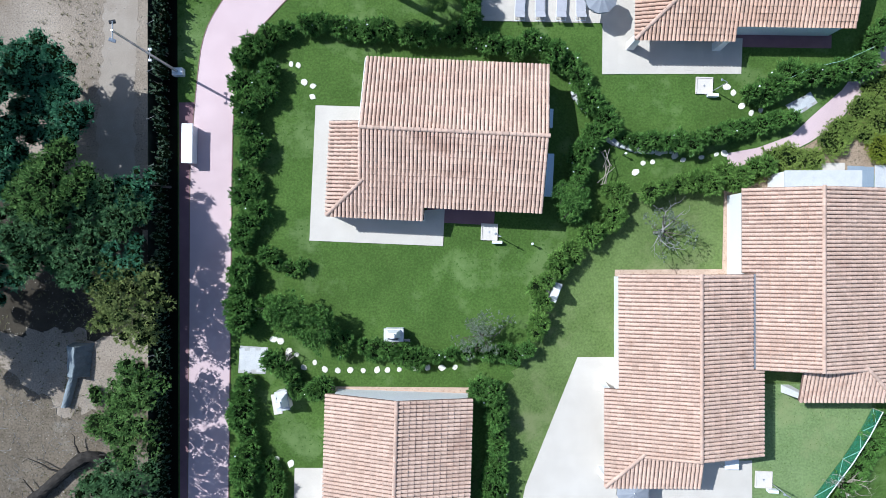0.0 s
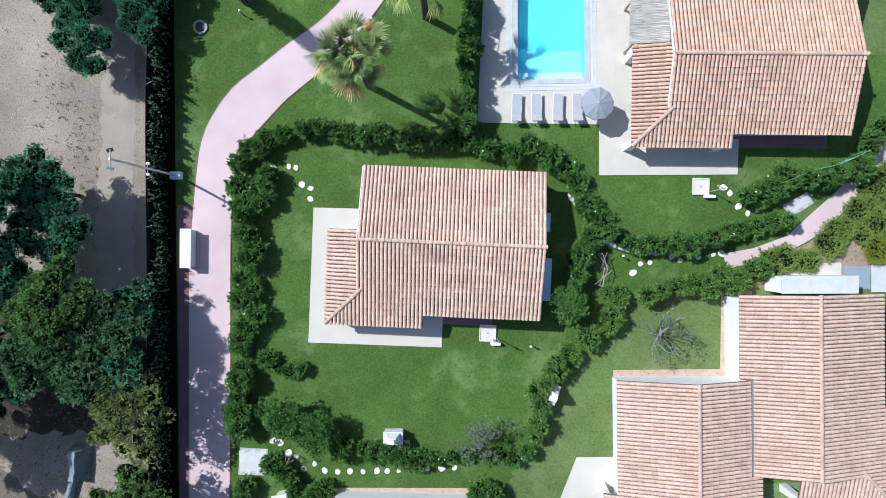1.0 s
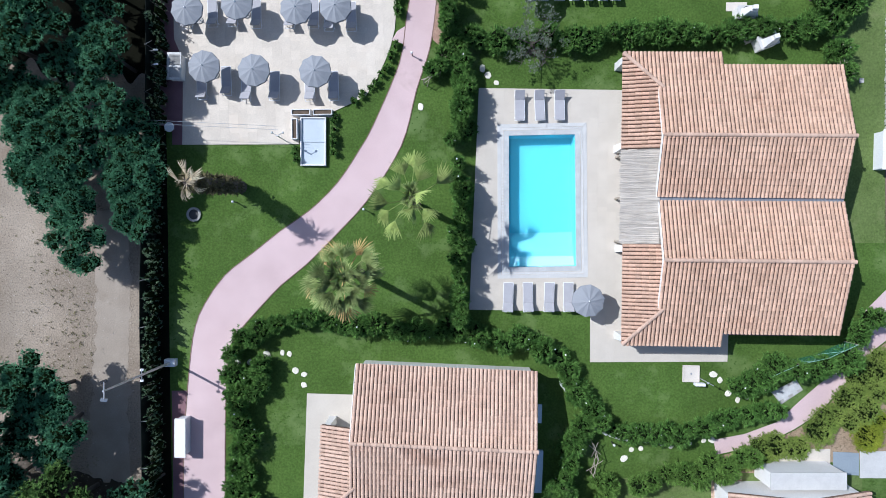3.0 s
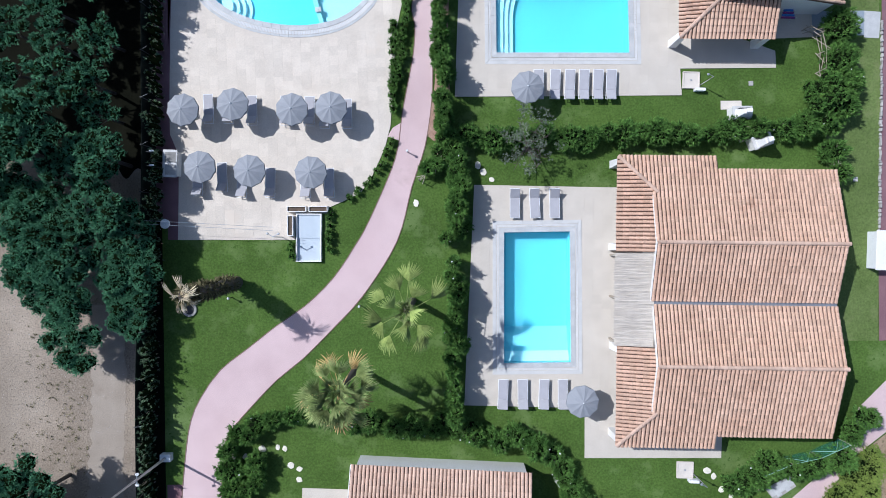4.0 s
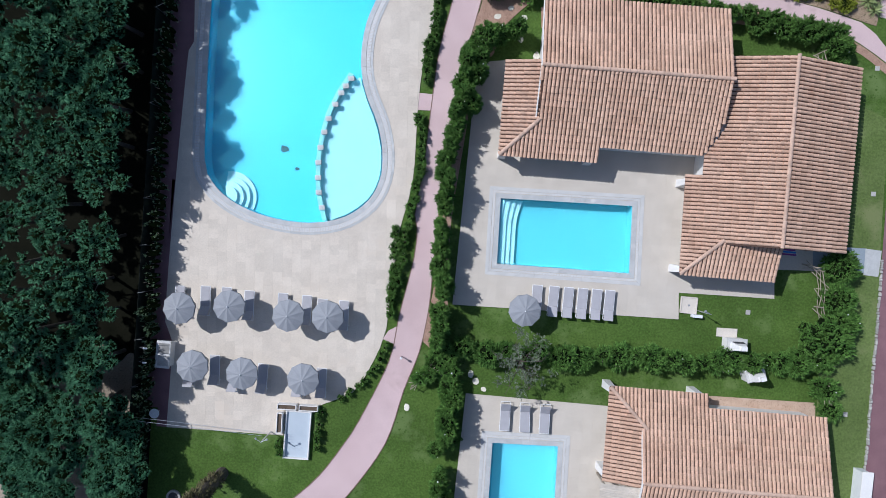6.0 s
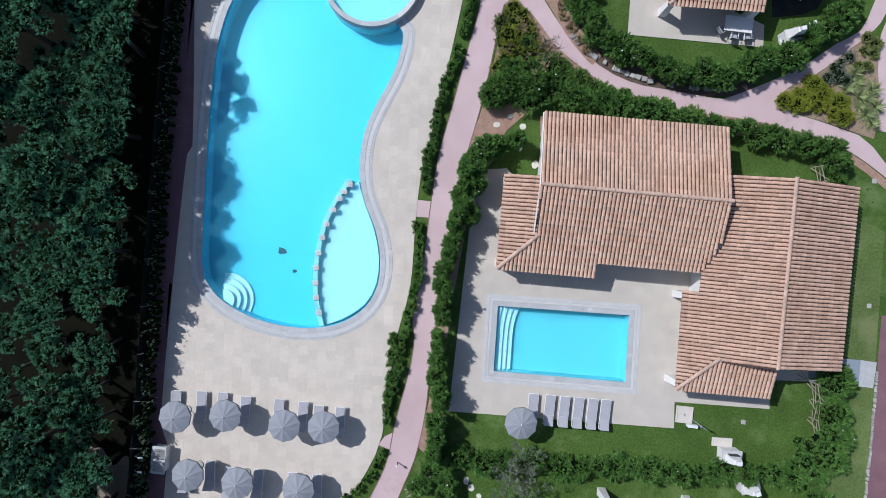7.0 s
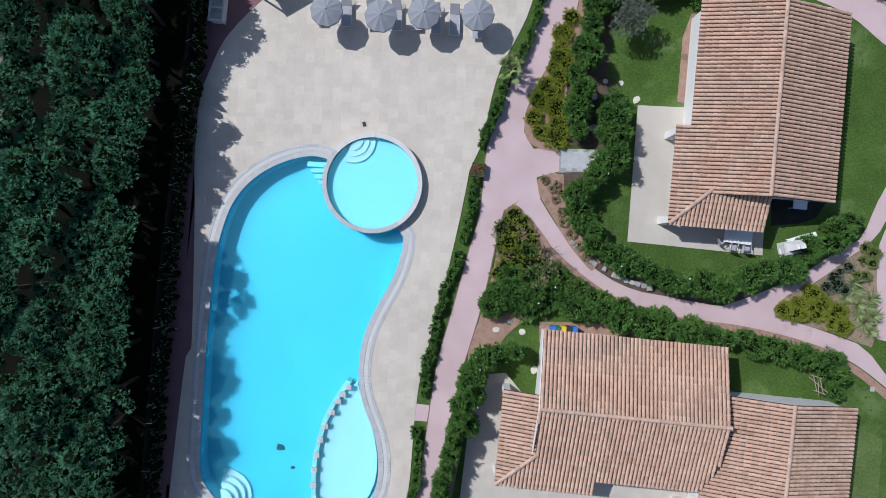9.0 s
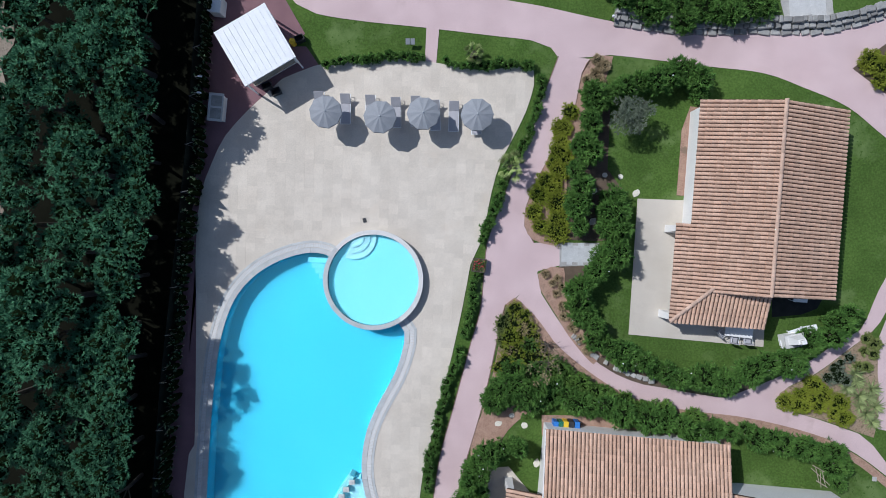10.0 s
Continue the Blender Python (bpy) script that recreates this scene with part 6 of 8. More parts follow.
def shower(m):
    ob = thing("garden_shower", "outdoor shower with a white square tray", "shower", m, "garden showers")
    part("tray", boxed(-0.55, 0.55, -0.55, 0.55, 0.0, 0.08, bevel=0.02), CREAM, ob, "cream square tray")
    rim = bmesh.new()
    for q in ((-0.55, 0.55, 0.47, 0.55), (-0.55, 0.55, -0.55, -0.47), (-0.55, -0.47, -0.465, 0.465), (0.47, 0.55, -0.465, 0.465)):
        box(rim, *q, 0.082, 0.13, bevel=0.01)
    part("rim", rim, CREAM, ob)
    part("drain", rod(bmesh.new(), (0, 0, 0.1), (0, 0, 0.108), 0.06, n=12), STEEL, ob)
    bm = rod(bmesh.new(), (0.62, -0.3, 0), (0.62, -0.3, 2.15), 0.03, n=8)
    rod(bm, (0.62, -0.3, 2.13), (0.3, -0.15, 2.16), 0.018, n=6)
    part("pole", bm, STEEL, ob)
    part("shower_head", rod(bmesh.new(), (0.3, -0.15, 2.10), (0.3, -0.15, 2.15), 0.09, 0.05, 12), STEEL, ob)
    part("foot_bench", boxed(0.2, 0.85, -0.75, -0.56, 0.0, 0.42, bevel=0.015), PAINT, ob)
    return ob


sh = None
for x, y in [(2.25, 0.90)] + [(16.22, 10.42)] + [(16.72, 36.11)] + [(20.12, -15.25)]:
    m = pose(x, y, 0.03, 0, 0, -2)
    sh = copy_thing(sh, m) if sh else shower(m)


def utility_box(m):
    ob = thing("utility_cabinet", "white utility cabinet with a flat roof beside the path", "utility cabinet", m, "utility cabinets")
    part("body", boxed(-0.28, 0.28, -1.2, 1.2, 0.0, 0.98, bevel=0.01), PAINT, ob)
    part("roof", boxed(-0.36, 0.38, -1.28, 1.28, 0.98, 1.06, bevel=0.02), WHITE, ob)
    for y in (-0.8, 0.0, 0.8):
        part("door", boxed(0.28, 0.30, y - 0.37, y + 0.37, 0.1, 0.92, bevel=0.004), PAINT, ob)
    return ob


ub = utility_box(pose(*(-17.35, 6.63), 0, 0, 0, -1))
copy_thing(ub, pose(*(28.47, 24.86), 0, 0, 0, -2))

stone_mesh = []
for k in range(5):
    rr = random.Random(40 + k)
    ring_ = [(0.27 * rr.uniform(0.75, 1.15) * math.cos(a), 0.22 * rr.uniform(0.75, 1.15) * math.sin(a)) for a in np.linspace(0, math.tau, 8, endpoint=False)]
    verts = [(x, y, -0.02) for x, y in ring_] + [(x, y, 0.035) for x, y in ring_] + [(x * 0.9, y * 0.9, 0.05) for x, y in ring_]
    faces = [tuple(range(16, 24))] + [(i, (i + 1) % 8, (i + 1) % 8 + 8, i + 8) for i in range(8)] + [(i + 8, (i + 1) % 8 + 8, (i + 1) % 8 + 16, i + 16) for i in range(8)]
    stone_mesh.append(mesh_of("stepping_stone", verts, faces))
rng_s = random.Random(8)
for x, y in ([(-10.01, -8.04), (-9.29, -7.74), (-8.61, -8.19), (-7.75, -8.26), (-6.93, -8.22), (-6.06, -8.25), (-5.13, -8.21), (-4.45, -8.21), (-3.67, -8.17), (-2.70, -8.05), (-1.80, -8.05), (-0.87, -8.05), (-0.01, -8.01), (-10.49, -7.22), (-10.98, -7.00), (-11.55, -6.32), (-12.00, -6.18)] + [(-9.95, 10.80), (-9.39, 10.53), (-11.87, 11.91), (-13.01, 11.39)] + [(-14.35, 10.86), (-13.85, 11.31), (-10.84, 12.00), (-10.36, 11.92), (-9.42, 9.83), (-11.82, -14.13), (-12.39, -14.51), (-10.88, -14.43)]
             + [(11.80, 4.80), (12.29, 5.40), (12.92, 5.47), (13.33, 6.03), (14.34, 5.88), (14.89, 5.61), (15.45, 5.94), (16.08, 5.75), (17.04, 5.97), (17.56, 6.04), (18.14, 9.96), (17.70, 10.34), (18.69, 9.10), (19.27, 8.65), (19.90, 8.83)] + [(2.68, 30.69), (3.60, 29.75), (0.92, 30.60), (-1.39, 28.23), (3.05, 30.24)] + [(8.94, 71.03), (9.98, 70.99), (8.31, 69.96), (8.37, 67.93), (11.05, 69.99), (3.08, 54.27), (3.90, 54.88), (4.80, 54.27), (4.67, 52.88), (5.78, 51.83)]):
    tagged(made("stepping_stone", stone_mesh[rng_s.randrange(5)], SLAB, m=pose(x, y, 0.02, 0, 0, rng_s.uniform(0, 360)) @ Matrix.Scale(rng_s.uniform(0.7, 1.15), 4)), "pale flat stepping stone set in grass", "stepping stone", "stepping stones")

# street lamp with two heads
lamp = thing("street_lamp", "tall grey street lamp with two spotlights", "street lamp", pose(*(-18.23, 11.44), 0))
part("pole", rod(bmesh.new(), (0, 0, 0), (0, 0, 8.2), 0.09, 0.055, 10), STEEL, lamp)
part("plinth", boxed(-0.35, 0.35, -0.25, 0.25, 0.0, 0.5, bevel=0.02), PAINT, lamp, "white box at the foot")
bm = rod(bmesh.new(), (0, -0.5, 8.1), (0, 0.5, 8.1), 0.035)
part("crossbar", bm, STEEL, lamp)
for y in (-0.5, 0.5):
    part("lamp_head", box(bmesh.new(), -0.2, 0.14, -0.09, 0.09, -0.09, 0.05, pose(0, y, 8.06, 0, 25, 20 if y > 0 else -15), bevel=0.02), BLACK if y > 0 else STEEL, lamp)
part("crossbar", rod(bmesh.new(), (0, -0.35, 4.1), (0, 0.35, 4.1), 0.03), STEEL, lamp)
for y in (-0.35, 0.3):
    part("lamp_head", boxed(-0.1, 0.1, y - 0.07, y + 0.07, 4.0, 4.12, bevel=0.02), PAINT, lamp)

# foot bath with planters
fx, fy = (-8.53, 26.00)
bath = thing("foot_bath", "white shower basin with a shallow foot bath", "foot bath", pose(fx, fy, 0.02, 0, 0, -1))
bm = bmesh.new()
for q in ((-0.85, -0.77, -1.6, 1.6), (0.77, 0.85, -1.6, 1.6), (-0.77, 0.77, -1.6, -1.52), (-0.77, 0.77, 1.52, 1.6)):
    box(bm, *q, 0.0, 0.28, bevel=0.01)
part("rim", bm, WHITE, bath)
BATH_FLOOR = surface("pale_blue_tiles", (0.42, 0.48, 0.53), (0.50, 0.56, 0.61), 1.0, 20.0, 0.5, 0.05)
part("floor", boxed(-0.77, 0.77, -0.02, 1.52, 0.0, 0.14), BATH_FLOOR, bath, "pale upper floor")
part("floor", boxed(-0.77, 0.77, -1.52, -0.021, 0.0, 0.08), BATH_FLOOR, bath, "pale blue lower floor")


def planter(m, length, width=0.38):
    ob = thing("planter", "white rectangular planter with dark soil", "planter", m, "planters")
    bm = bmesh.new()
    for q in ((-length / 2, length / 2, -width / 2, -width / 2 + 0.05), (-length / 2, length / 2, width / 2 - 0.05, width / 2), (-length / 2, -length / 2 + 0.05, -width / 2 + 0.05, width / 2 - 0.05), (length / 2 - 0.05, length / 2, -width / 2 + 0.05, width / 2 - 0.05)):
        box(bm, *q, 0.0, 0.5, bevel=0.008)
    part("box", bm, WHITE, ob)
    part("soil", boxed(-length / 2 + 0.05, length / 2 - 0.05, -width / 2 + 0.05, width / 2 - 0.05, 0.02, 0.4), MULCH, ob)
    return ob


planter(pose(*(-9.26, 27.89), 0.07, 0, 0, 0), 1.25)
planter(pose(*(-7.83, 27.88), 0.07, 0, 0, 0), 1.25)
planter(pose(*(-9.69, 26.80), 0.07, 0, 0, 90), 1.35)

# kiosk
k0, k1, k2, k3 = [Vector(q) for q in [(-16.11, 77.85), (-13.11, 79.87), (-11.11, 76.62), (-14.11, 74.73)]]
kc = (k0 + k1 + k2 + k3) / 4
ka = math.degrees(math.atan2((k1 - k0).y, (k1 - k0).x))
kw_, kd_ = (k1 - k0).length, (k2 - k1).length
kiosk = thing("kiosk", "small kiosk with a white ribbed sheet roof", "kiosk", pose(kc.x, kc.y, 0.04, 0, 0, ka))
part("roof", boxed(-kw_ / 2, kw_ / 2, -kd_ / 2, kd_ / 2, 2.5, 2.58, bevel=0.01), PAINT, kiosk, "white ribbed metal sheet")
for k in range(10):
    x = -kw_ / 2 + (k + 0.5) * kw_ / 10
    part("roof_rib", boxed(x - 0.03, x + 0.03, -kd_ / 2 + 0.01, kd_ / 2 - 0.01, 2.58, 2.615), PAINT, kiosk)
part("wall", boxed(-kw_ / 2 + 0.25, kw_ / 2 - 0.25, -kd_ / 2 + 0.6, kd_ / 2 - 0.25, 0.0, 2.5), WHITE, kiosk)
part("counter", boxed(-kw_ / 2 + 0.3, kw_ / 2 - 0.3, -kd_ / 2 + 0.3, -kd_ / 2 + 0.6, 0.95, 1.05), STAKE, kiosk)
for sx in (-1, 1):
    for sy in (-1, 1):
        part("post", boxed(sx * (kw_ / 2 - 0.12) - 0.05, sx * (kw_ / 2 - 0.12) + 0.05, sy * (kd_ / 2 - 0.12) - 0.05, sy * (kd_ / 2 - 0.12) + 0.05, 0.0, 2.5), PAINT, kiosk)


# ---- inside the pools ----
shallow = curve([(-5.81, 49.99), (-5.30, 48.53), (-4.54, 46.79), (-4.12, 44.95), (-4.19, 43.26), (-4.88, 41.82), (-6.23, 40.79), (-7.32, 40.30)], step=0.6) + curve([(-7.66, 40.76), (-8.00, 42.05), (-8.22, 44.10), (-8.09, 45.08), (-7.66, 47.02), (-6.92, 48.75), (-6.31, 49.66)], step=0.6)
part("shallow_floor", sheet(shallow, -1.34, -0.42), SHALLOW, shared_pool, "pale shallow bathing ledge")
for x, y in [(-6.31, 49.73), (-6.65, 49.22), (-6.92, 48.75), (-7.28, 47.98), (-7.66, 47.02), (-7.90, 46.11), (-8.09, 45.08), (-8.18, 44.10), (-8.15, 43.09), (-8.05, 42.12), (-7.79, 41.13)]:
    bm = boxed(-0.2, 0.2, -0.16, 0.16, -0.1, 0.0, bevel=0.015)
    bmesh.ops.create_cone(bm, cap_ends=True, segments=10, radius1=0.06, radius2=0.05, depth=0.05, matrix=Matrix.Translation((0, 0, 0.02)))
    part("divider_block", bm, PALE_STONE, shared_pool, m=pose(x, y, 0.01, 0, 0, 5))
part("divider_wall", sheet(curve([(-6.18, 50.04), (-6.82, 49.02), (-7.19, 48.29), (-7.57, 47.33), (-7.81, 46.37), (-7.99, 45.24), (-8.07, 44.22), (-8.04, 43.10), (-7.93, 42.06), (-7.63, 40.95), (-7.44, 40.29)], step=0.4) + curve([(-7.73, 40.27), (-7.92, 40.85), (-8.23, 42.03), (-8.33, 43.08), (-8.37, 44.20), (-8.29, 45.25), (-8.11, 46.39), (-7.88, 47.42), (-7.46, 48.42), (-7.10, 49.15), (-6.49, 50.17)], step=0.4), -1.34, -0.12), PALE_STONE, shared_pool)


def round_steps(parent, cx, cy, a0, a1, radii, z0, drop, material=STEP):
    """Nested curved steps that go down from a corner."""
    for k, r in enumerate(radii):
        arc = [(cx + r * math.cos(radians(a)), cy + r * math.sin(radians(a))) for a in np.linspace(a0, a1, 14)]
        part("step", sheet([(cx, cy)] + arc if a1 - a0 < 300 else arc, z0 - drop * (k + 1) - 0.3, z0 - drop * (k + 1)), material, parent)


sx, sy = (-14.23, 41.53)
round_steps(shared_pool, sx, sy, -35, 100, (0.7, 1.05, 1.4, 1.75), 0.0, 0.19)
for k in range(4):
    part("step", boxed(-10.15 + 0.22 * k, -8.60, 64.05 - 0.36 * k, 64.40 - 0.36 * k, -0.84, -0.16 - 0.13 * k, bevel=0.03), BASIN_STEP, shared_pool, "pale straight pool step")
sx, sy = (-7.13, 65.91)
round_steps(kid, sx - KID_CENTRE[0], sy - KID_CENTRE[1], -110, 10, (0.65, 1.05, 1.45), 0.56, 0.1)
for (x, y), s in zip([(-10.79, 45.04), (-9.87, 43.68)], (0.45, 0.2)):
    rr = random.Random(int(s * 100))
    part("mosaic_figure", sheet([(s * rr.uniform(0.5, 1.1) * math.cos(a), s * 0.7 * rr.uniform(0.5, 1.1) * math.sin(a)) for a in np.linspace(0, math.tau, 11, endpoint=False)], 0.0, 0.006), BLACK, shared_pool, "small dark mosaic patch", pose(x, y, -0.879))
for k in range(4):
    front = [(3.99 + 0.14 + 0.345 * k + 0.42 * max(0.0, (y - 40.4) / 2.0) ** 2.2 * (0.4 + 0.2 * k), y) for y in np.linspace(38.12, 42.38, 16)]
    part("step", sheet([POOL_D[0], POOL_D[3]] + front, -0.849, -0.15 * (k + 1)), STEP, pool_d)
c0, c1, c2, c3 = [Vector(q) for q in POOL_C]
bm = bmesh.new()
rv = [bm.verts.new((*c0.lerp(c3, t).lerp(c1.lerp(c2, t), u), z)) for t, z in ((0.925, -0.62), (0.945, -0.56), (0.998, -0.36)) for u in (0.002, 0.998)]
for i in (0, 2):
    bm.faces.new([rv[i], rv[i + 1], rv[i + 3], rv[i + 2]])
part("ramp", bm, STEP, pool_c, "pale shallow entry ramp")
bm = bmesh.new()
lv = [bm.verts.new(v) for v in [(*c0.lerp(c3, t).lerp(c1.lerp(c2, t), u), z) for t, z in ((0.74, -0.995), (0.85, -0.80), (0.925, -0.62)) for u in (0.002, 0.998)]]
for i in (0, 2):
    bm.faces.new([lv[i], lv[i + 1], lv[i + 3], lv[i + 2]])
part("ramp", bm, surface("light_pool_mosaic", (0.40, 0.53, 0.60), (0.45, 0.57, 0.64), 0.4, 30.0, 0.4, 0.05), pool_c, "sloping pool floor")


# ---- walls, edgings and nets ----
def ribbon(line, width):
    pts_ = [np.array(p) for p in line]
    left, right = [], []
    for i, p in enumerate(pts_):
        d = pts_[min(i + 1, len(pts_) - 1)] - pts_[max(i - 1, 0)]
        d = d / (np.linalg.norm(d) + 1e-9)
        nrm = np.array([-d[1], d[0]]) * width / 2
        left.append(tuple(p + nrm))
        right.append(tuple(p - nrm))
    return left + right[::-1]


EDGE = surface("brown_edging", (0.16, 0.10, 0.08), (0.26, 0.18, 0.14), 2.0, 20.0, 0.9, 0.2)
slab("edging", ribbon(road_left, 0.06), 0.0, 0.06, EDGE, "thin brown edging along the lane", "edging")
mouth = [Vector(p) for p in [(4.33, 63.50), (4.93, 64.47), (6.15, 65.66)]]
runs_ = [[]]
for p in road_right:
    if min((Vector(p) - q).length for q in mouth) < 1.6:
        runs_.append([])
    else:
        runs_[-1].append(p)
for run_ in runs_:
    if len(run_) > 2:
        slab("edging", ribbon(run_, 0.06), 0.0, 0.06, EDGE, "thin brown edging along the lane", "edging")


DARK_STONE = surface("grey_rough_stone", (0.20, 0.195, 0.185), (0.38, 0.37, 0.35), 2.5, 18.0, 0.95, 0.6, each=0.3, shine=0.1)


def stone_wall(line, height, label, size=0.42, deep=0.35, material=STONE, missing=0.0):
    """A low wall of single rough stones, in courses."""
    rng = random.Random(next_seed())
    ob = thing("stone_wall", label, "stone wall")
    fine = curve(line, step=0.04)
    for c in range(max(1, round(height / 0.22))):
        cuts = [0]
        while cuts[-1] < len(fine) - 1:
            cuts.append(min(len(fine) - 1, cuts[-1] + max(4, int(size * rng.uniform(0.55, 1.6) / 0.04))))
        for i, j in zip(cuts, cuts[1:]):
            if rng.random() < missing:
                continue
            a, q = Vector(fine[i]), Vector(fine[j])
            mid = (a + q) / 2
            l = (q - a).length
            bm = bmesh.new()
            box(bm, -l * rng.uniform(0.36, 0.52), l * rng.uniform(0.36, 0.52), -deep * rng.uniform(0.32, 0.6), deep * rng.uniform(0.32, 0.6), 0.0, rng.uniform(0.17, 0.23))
            for v in bm.verts:
                v.co += Vector((rng.uniform(-0.03, 0.03), rng.uniform(-0.04, 0.04), rng.uniform(-0.02, 0.03)))
            bmesh.ops.bevel(bm, geom=bm.edges[:], offset=0.03, segments=1, affect="EDGES")
            ang = math.degrees(math.atan2(q.y - a.y, q.x - a.x))
            part("stone", bm, material, ob, m=pose(mid.x, mid.y, 0.22 * c, 0, 0, ang + rng.uniform(-9, 9)))
    return ob


stone_wall([(7.51, 60.46), (8.78, 59.32), (10.62, 58.43), (12.52, 57.85), (14.92, 57.56), (17.23, 57.53), (18.70, 57.77)], 0.25, "low dry-stone wall below a hedge", 0.30, 0.34, missing=0.3)
stone_wall([(8.81, 80.91), (13.07, 80.64), (17.48, 80.88), (21.88, 81.20), (24.06, 81.71), (26.50, 82.56), (29.06, 83.75)], 0.22, "dry-stone retaining wall beside the lane", 0.5, 0.4, DARK_STONE)
stone_wall([(x, y + 0.34) for x, y in [(8.81, 80.91), (13.07, 80.64), (17.48, 80.88), (21.88, 81.20), (24.06, 81.71), (26.50, 82.56), (29.06, 83.75)]], 0.44, "upper courses of a dry-stone retaining wall", 0.42, 0.4, DARK_STONE)
stone_wall([(x, y + 0.68) for x, y in [(8.81, 80.91), (13.07, 80.64), (17.48, 80.88), (21.88, 81.20), (24.06, 81.71), (26.50, 82.56), (29.06, 83.75)]], 0.66, "upper courses of a dry-stone retaining wall", 0.55, 0.42, DARK_STONE)
stone_wall([(7.67, 10.08), (8.04, 9.45), (8.63, 8.70)], 0.4, "low pale stone wall under a hedge", material=PALE_STONE)
stone_wall([(9.76, 7.05), (10.98, 6.45), (12.27, 6.14), (13.56, 6.13), (14.52, 6.20)], 0.4, "low pale stone wall under a hedge", material=PALE_STONE)
stone_wall([(29.11, 39.82), (29.09, 36.11), (29.01, 31.64), (28.99, 27.90), (28.88, 24.90)], 0.2, "low stone edging along a lawn", 0.22, 0.12, STONE)
slab("road", [(29.16, 43.52), (29.12, 36.11), (29.04, 31.64), (28.95, 24.90), (28.97, 18.89), (35.53, 19.28), (33.91, 43.77)], 0.0, 0.04, BROWN, "maroon paved lane beyond a stone edging", "path")


NET_LINE = surface("pale_green_cord", (0.30, 0.50, 0.40), (0.42, 0.62, 0.52), 3.0, 20.0, 0.7, 0.0)


def net_fence(points, height, label, rail=None):
    ob = thing("net_fence", label, "fence")
    line = curve(points, step=1.6)
    for p in line:
        part("post", rod(bmesh.new(), (*p, 0), (*p, height + 0.05), 0.025, n=6), STAKE, ob)
    for a, q in zip(line, line[1:]):
        bm = bmesh.new()
        bm.faces.new([bm.verts.new(p) for p in ((*a, 0.05), (*q, 0.05), (*q, height), (*a, height))])
        part("net", bm, NET, ob, "thin green see-through netting")
        half = ((a[0] + q[0]) / 2, (a[1] + q[1]) / 2)
        part("brace", rod(bmesh.new(), (*a, 0.1), (*half, height), 0.016, n=5), NET_LINE, ob)
        part("brace", rod(bmesh.new(), (*half, height), (*q, 0.1), 0.016, n=5), NET_LINE, ob)
        part("rail", rod(bmesh.new(), (*a, height), (*q, height), 0.03 if rail else 0.012, n=6), rail or NET_LINE, ob, "white top rail" if rail else "")
    return ob


net_fence([(27.14, -10.55), (26.31, -12.14), (25.23, -13.88), (23.41, -16.33), (21.23, -18.65)], 1.05, "green netting fence on wooden posts", PAINT)
net_fence([(20.75, 10.43), (22.60, 11.23), (24.43, 11.63), (26.27, 12.46)], 1.4, "green netting fence beside a hedge")
net_fence([(27.48, 2.41), (27.47, -0.25), (27.46, -3.58)], 1.5, "green netting fence behind a villa")
hedge([(27.64, -11.23), (26.64, -13.23), (25.22, -15.42), (23.79, -17.62)], 1.6, 1.1, "green hedge outside a netting fence", flowers=2)

# ---- more things ----
GREY_BARK = surface("grey_bark", (0.18, 0.17, 0.155), (0.32, 0.31, 0.29), 4.0, 25.0, 0.95, 0.4)


def dead_tree(m, height, label, material=STAKE, branches=14):
    rng = random.Random(next_seed())
    ob = thing("dead_tree", label, "tree", m)
    bm = bmesh.new()
    rod(bm, (0, 0, 0), (0.1, 0.05, height * 0.4), 0.11, 0.08, 7)
    for k in range(branches):
        a, l = rng.uniform(0, math.tau), rng.uniform(0.5, 1.0) * height * 0.65
        p = Vector((0.1, 0.05, height * rng.uniform(0.25, 0.4)))
        r = 0.022 * height
        for j in range(7):
            a += rng.uniform(-0.75, 0.75)
            q = p + Vector((math.cos(a) * l / 6, math.sin(a) * l / 6, height * rng.uniform(-0.02, 0.1)))
            rod(bm, p, q, r, r * 0.75, 5)
            if j > 0:
                e = q + Vector((math.cos(a + rng.choice((-1, 1))) * l / 5, math.sin(a + 1) * l / 5, height * 0.06))
                rod(bm, q, e, r * 0.5, r * 0.2, 4)
            p, r = q, r * 0.75
    part("bare_crown", bm, material, ob)
    return ob


dead_tree(pose(*(24.73, -15.17), 0), 2.4, "bare pale branches of a dead shrub")
dead_tree(pose(*(13.04, 0.84), 0), 3.3, "bare grey branches of an olive", GREY_BARK, 6)
dead_tree(pose(*(5.76, 59.74), 0), 1.7, "bare dark shrub in a gravel bed", BARK, 12)
dead_tree(pose(*(5.89, 31.60), 0), 2.2, "bare grey branches in a hedge", BARK, 10)



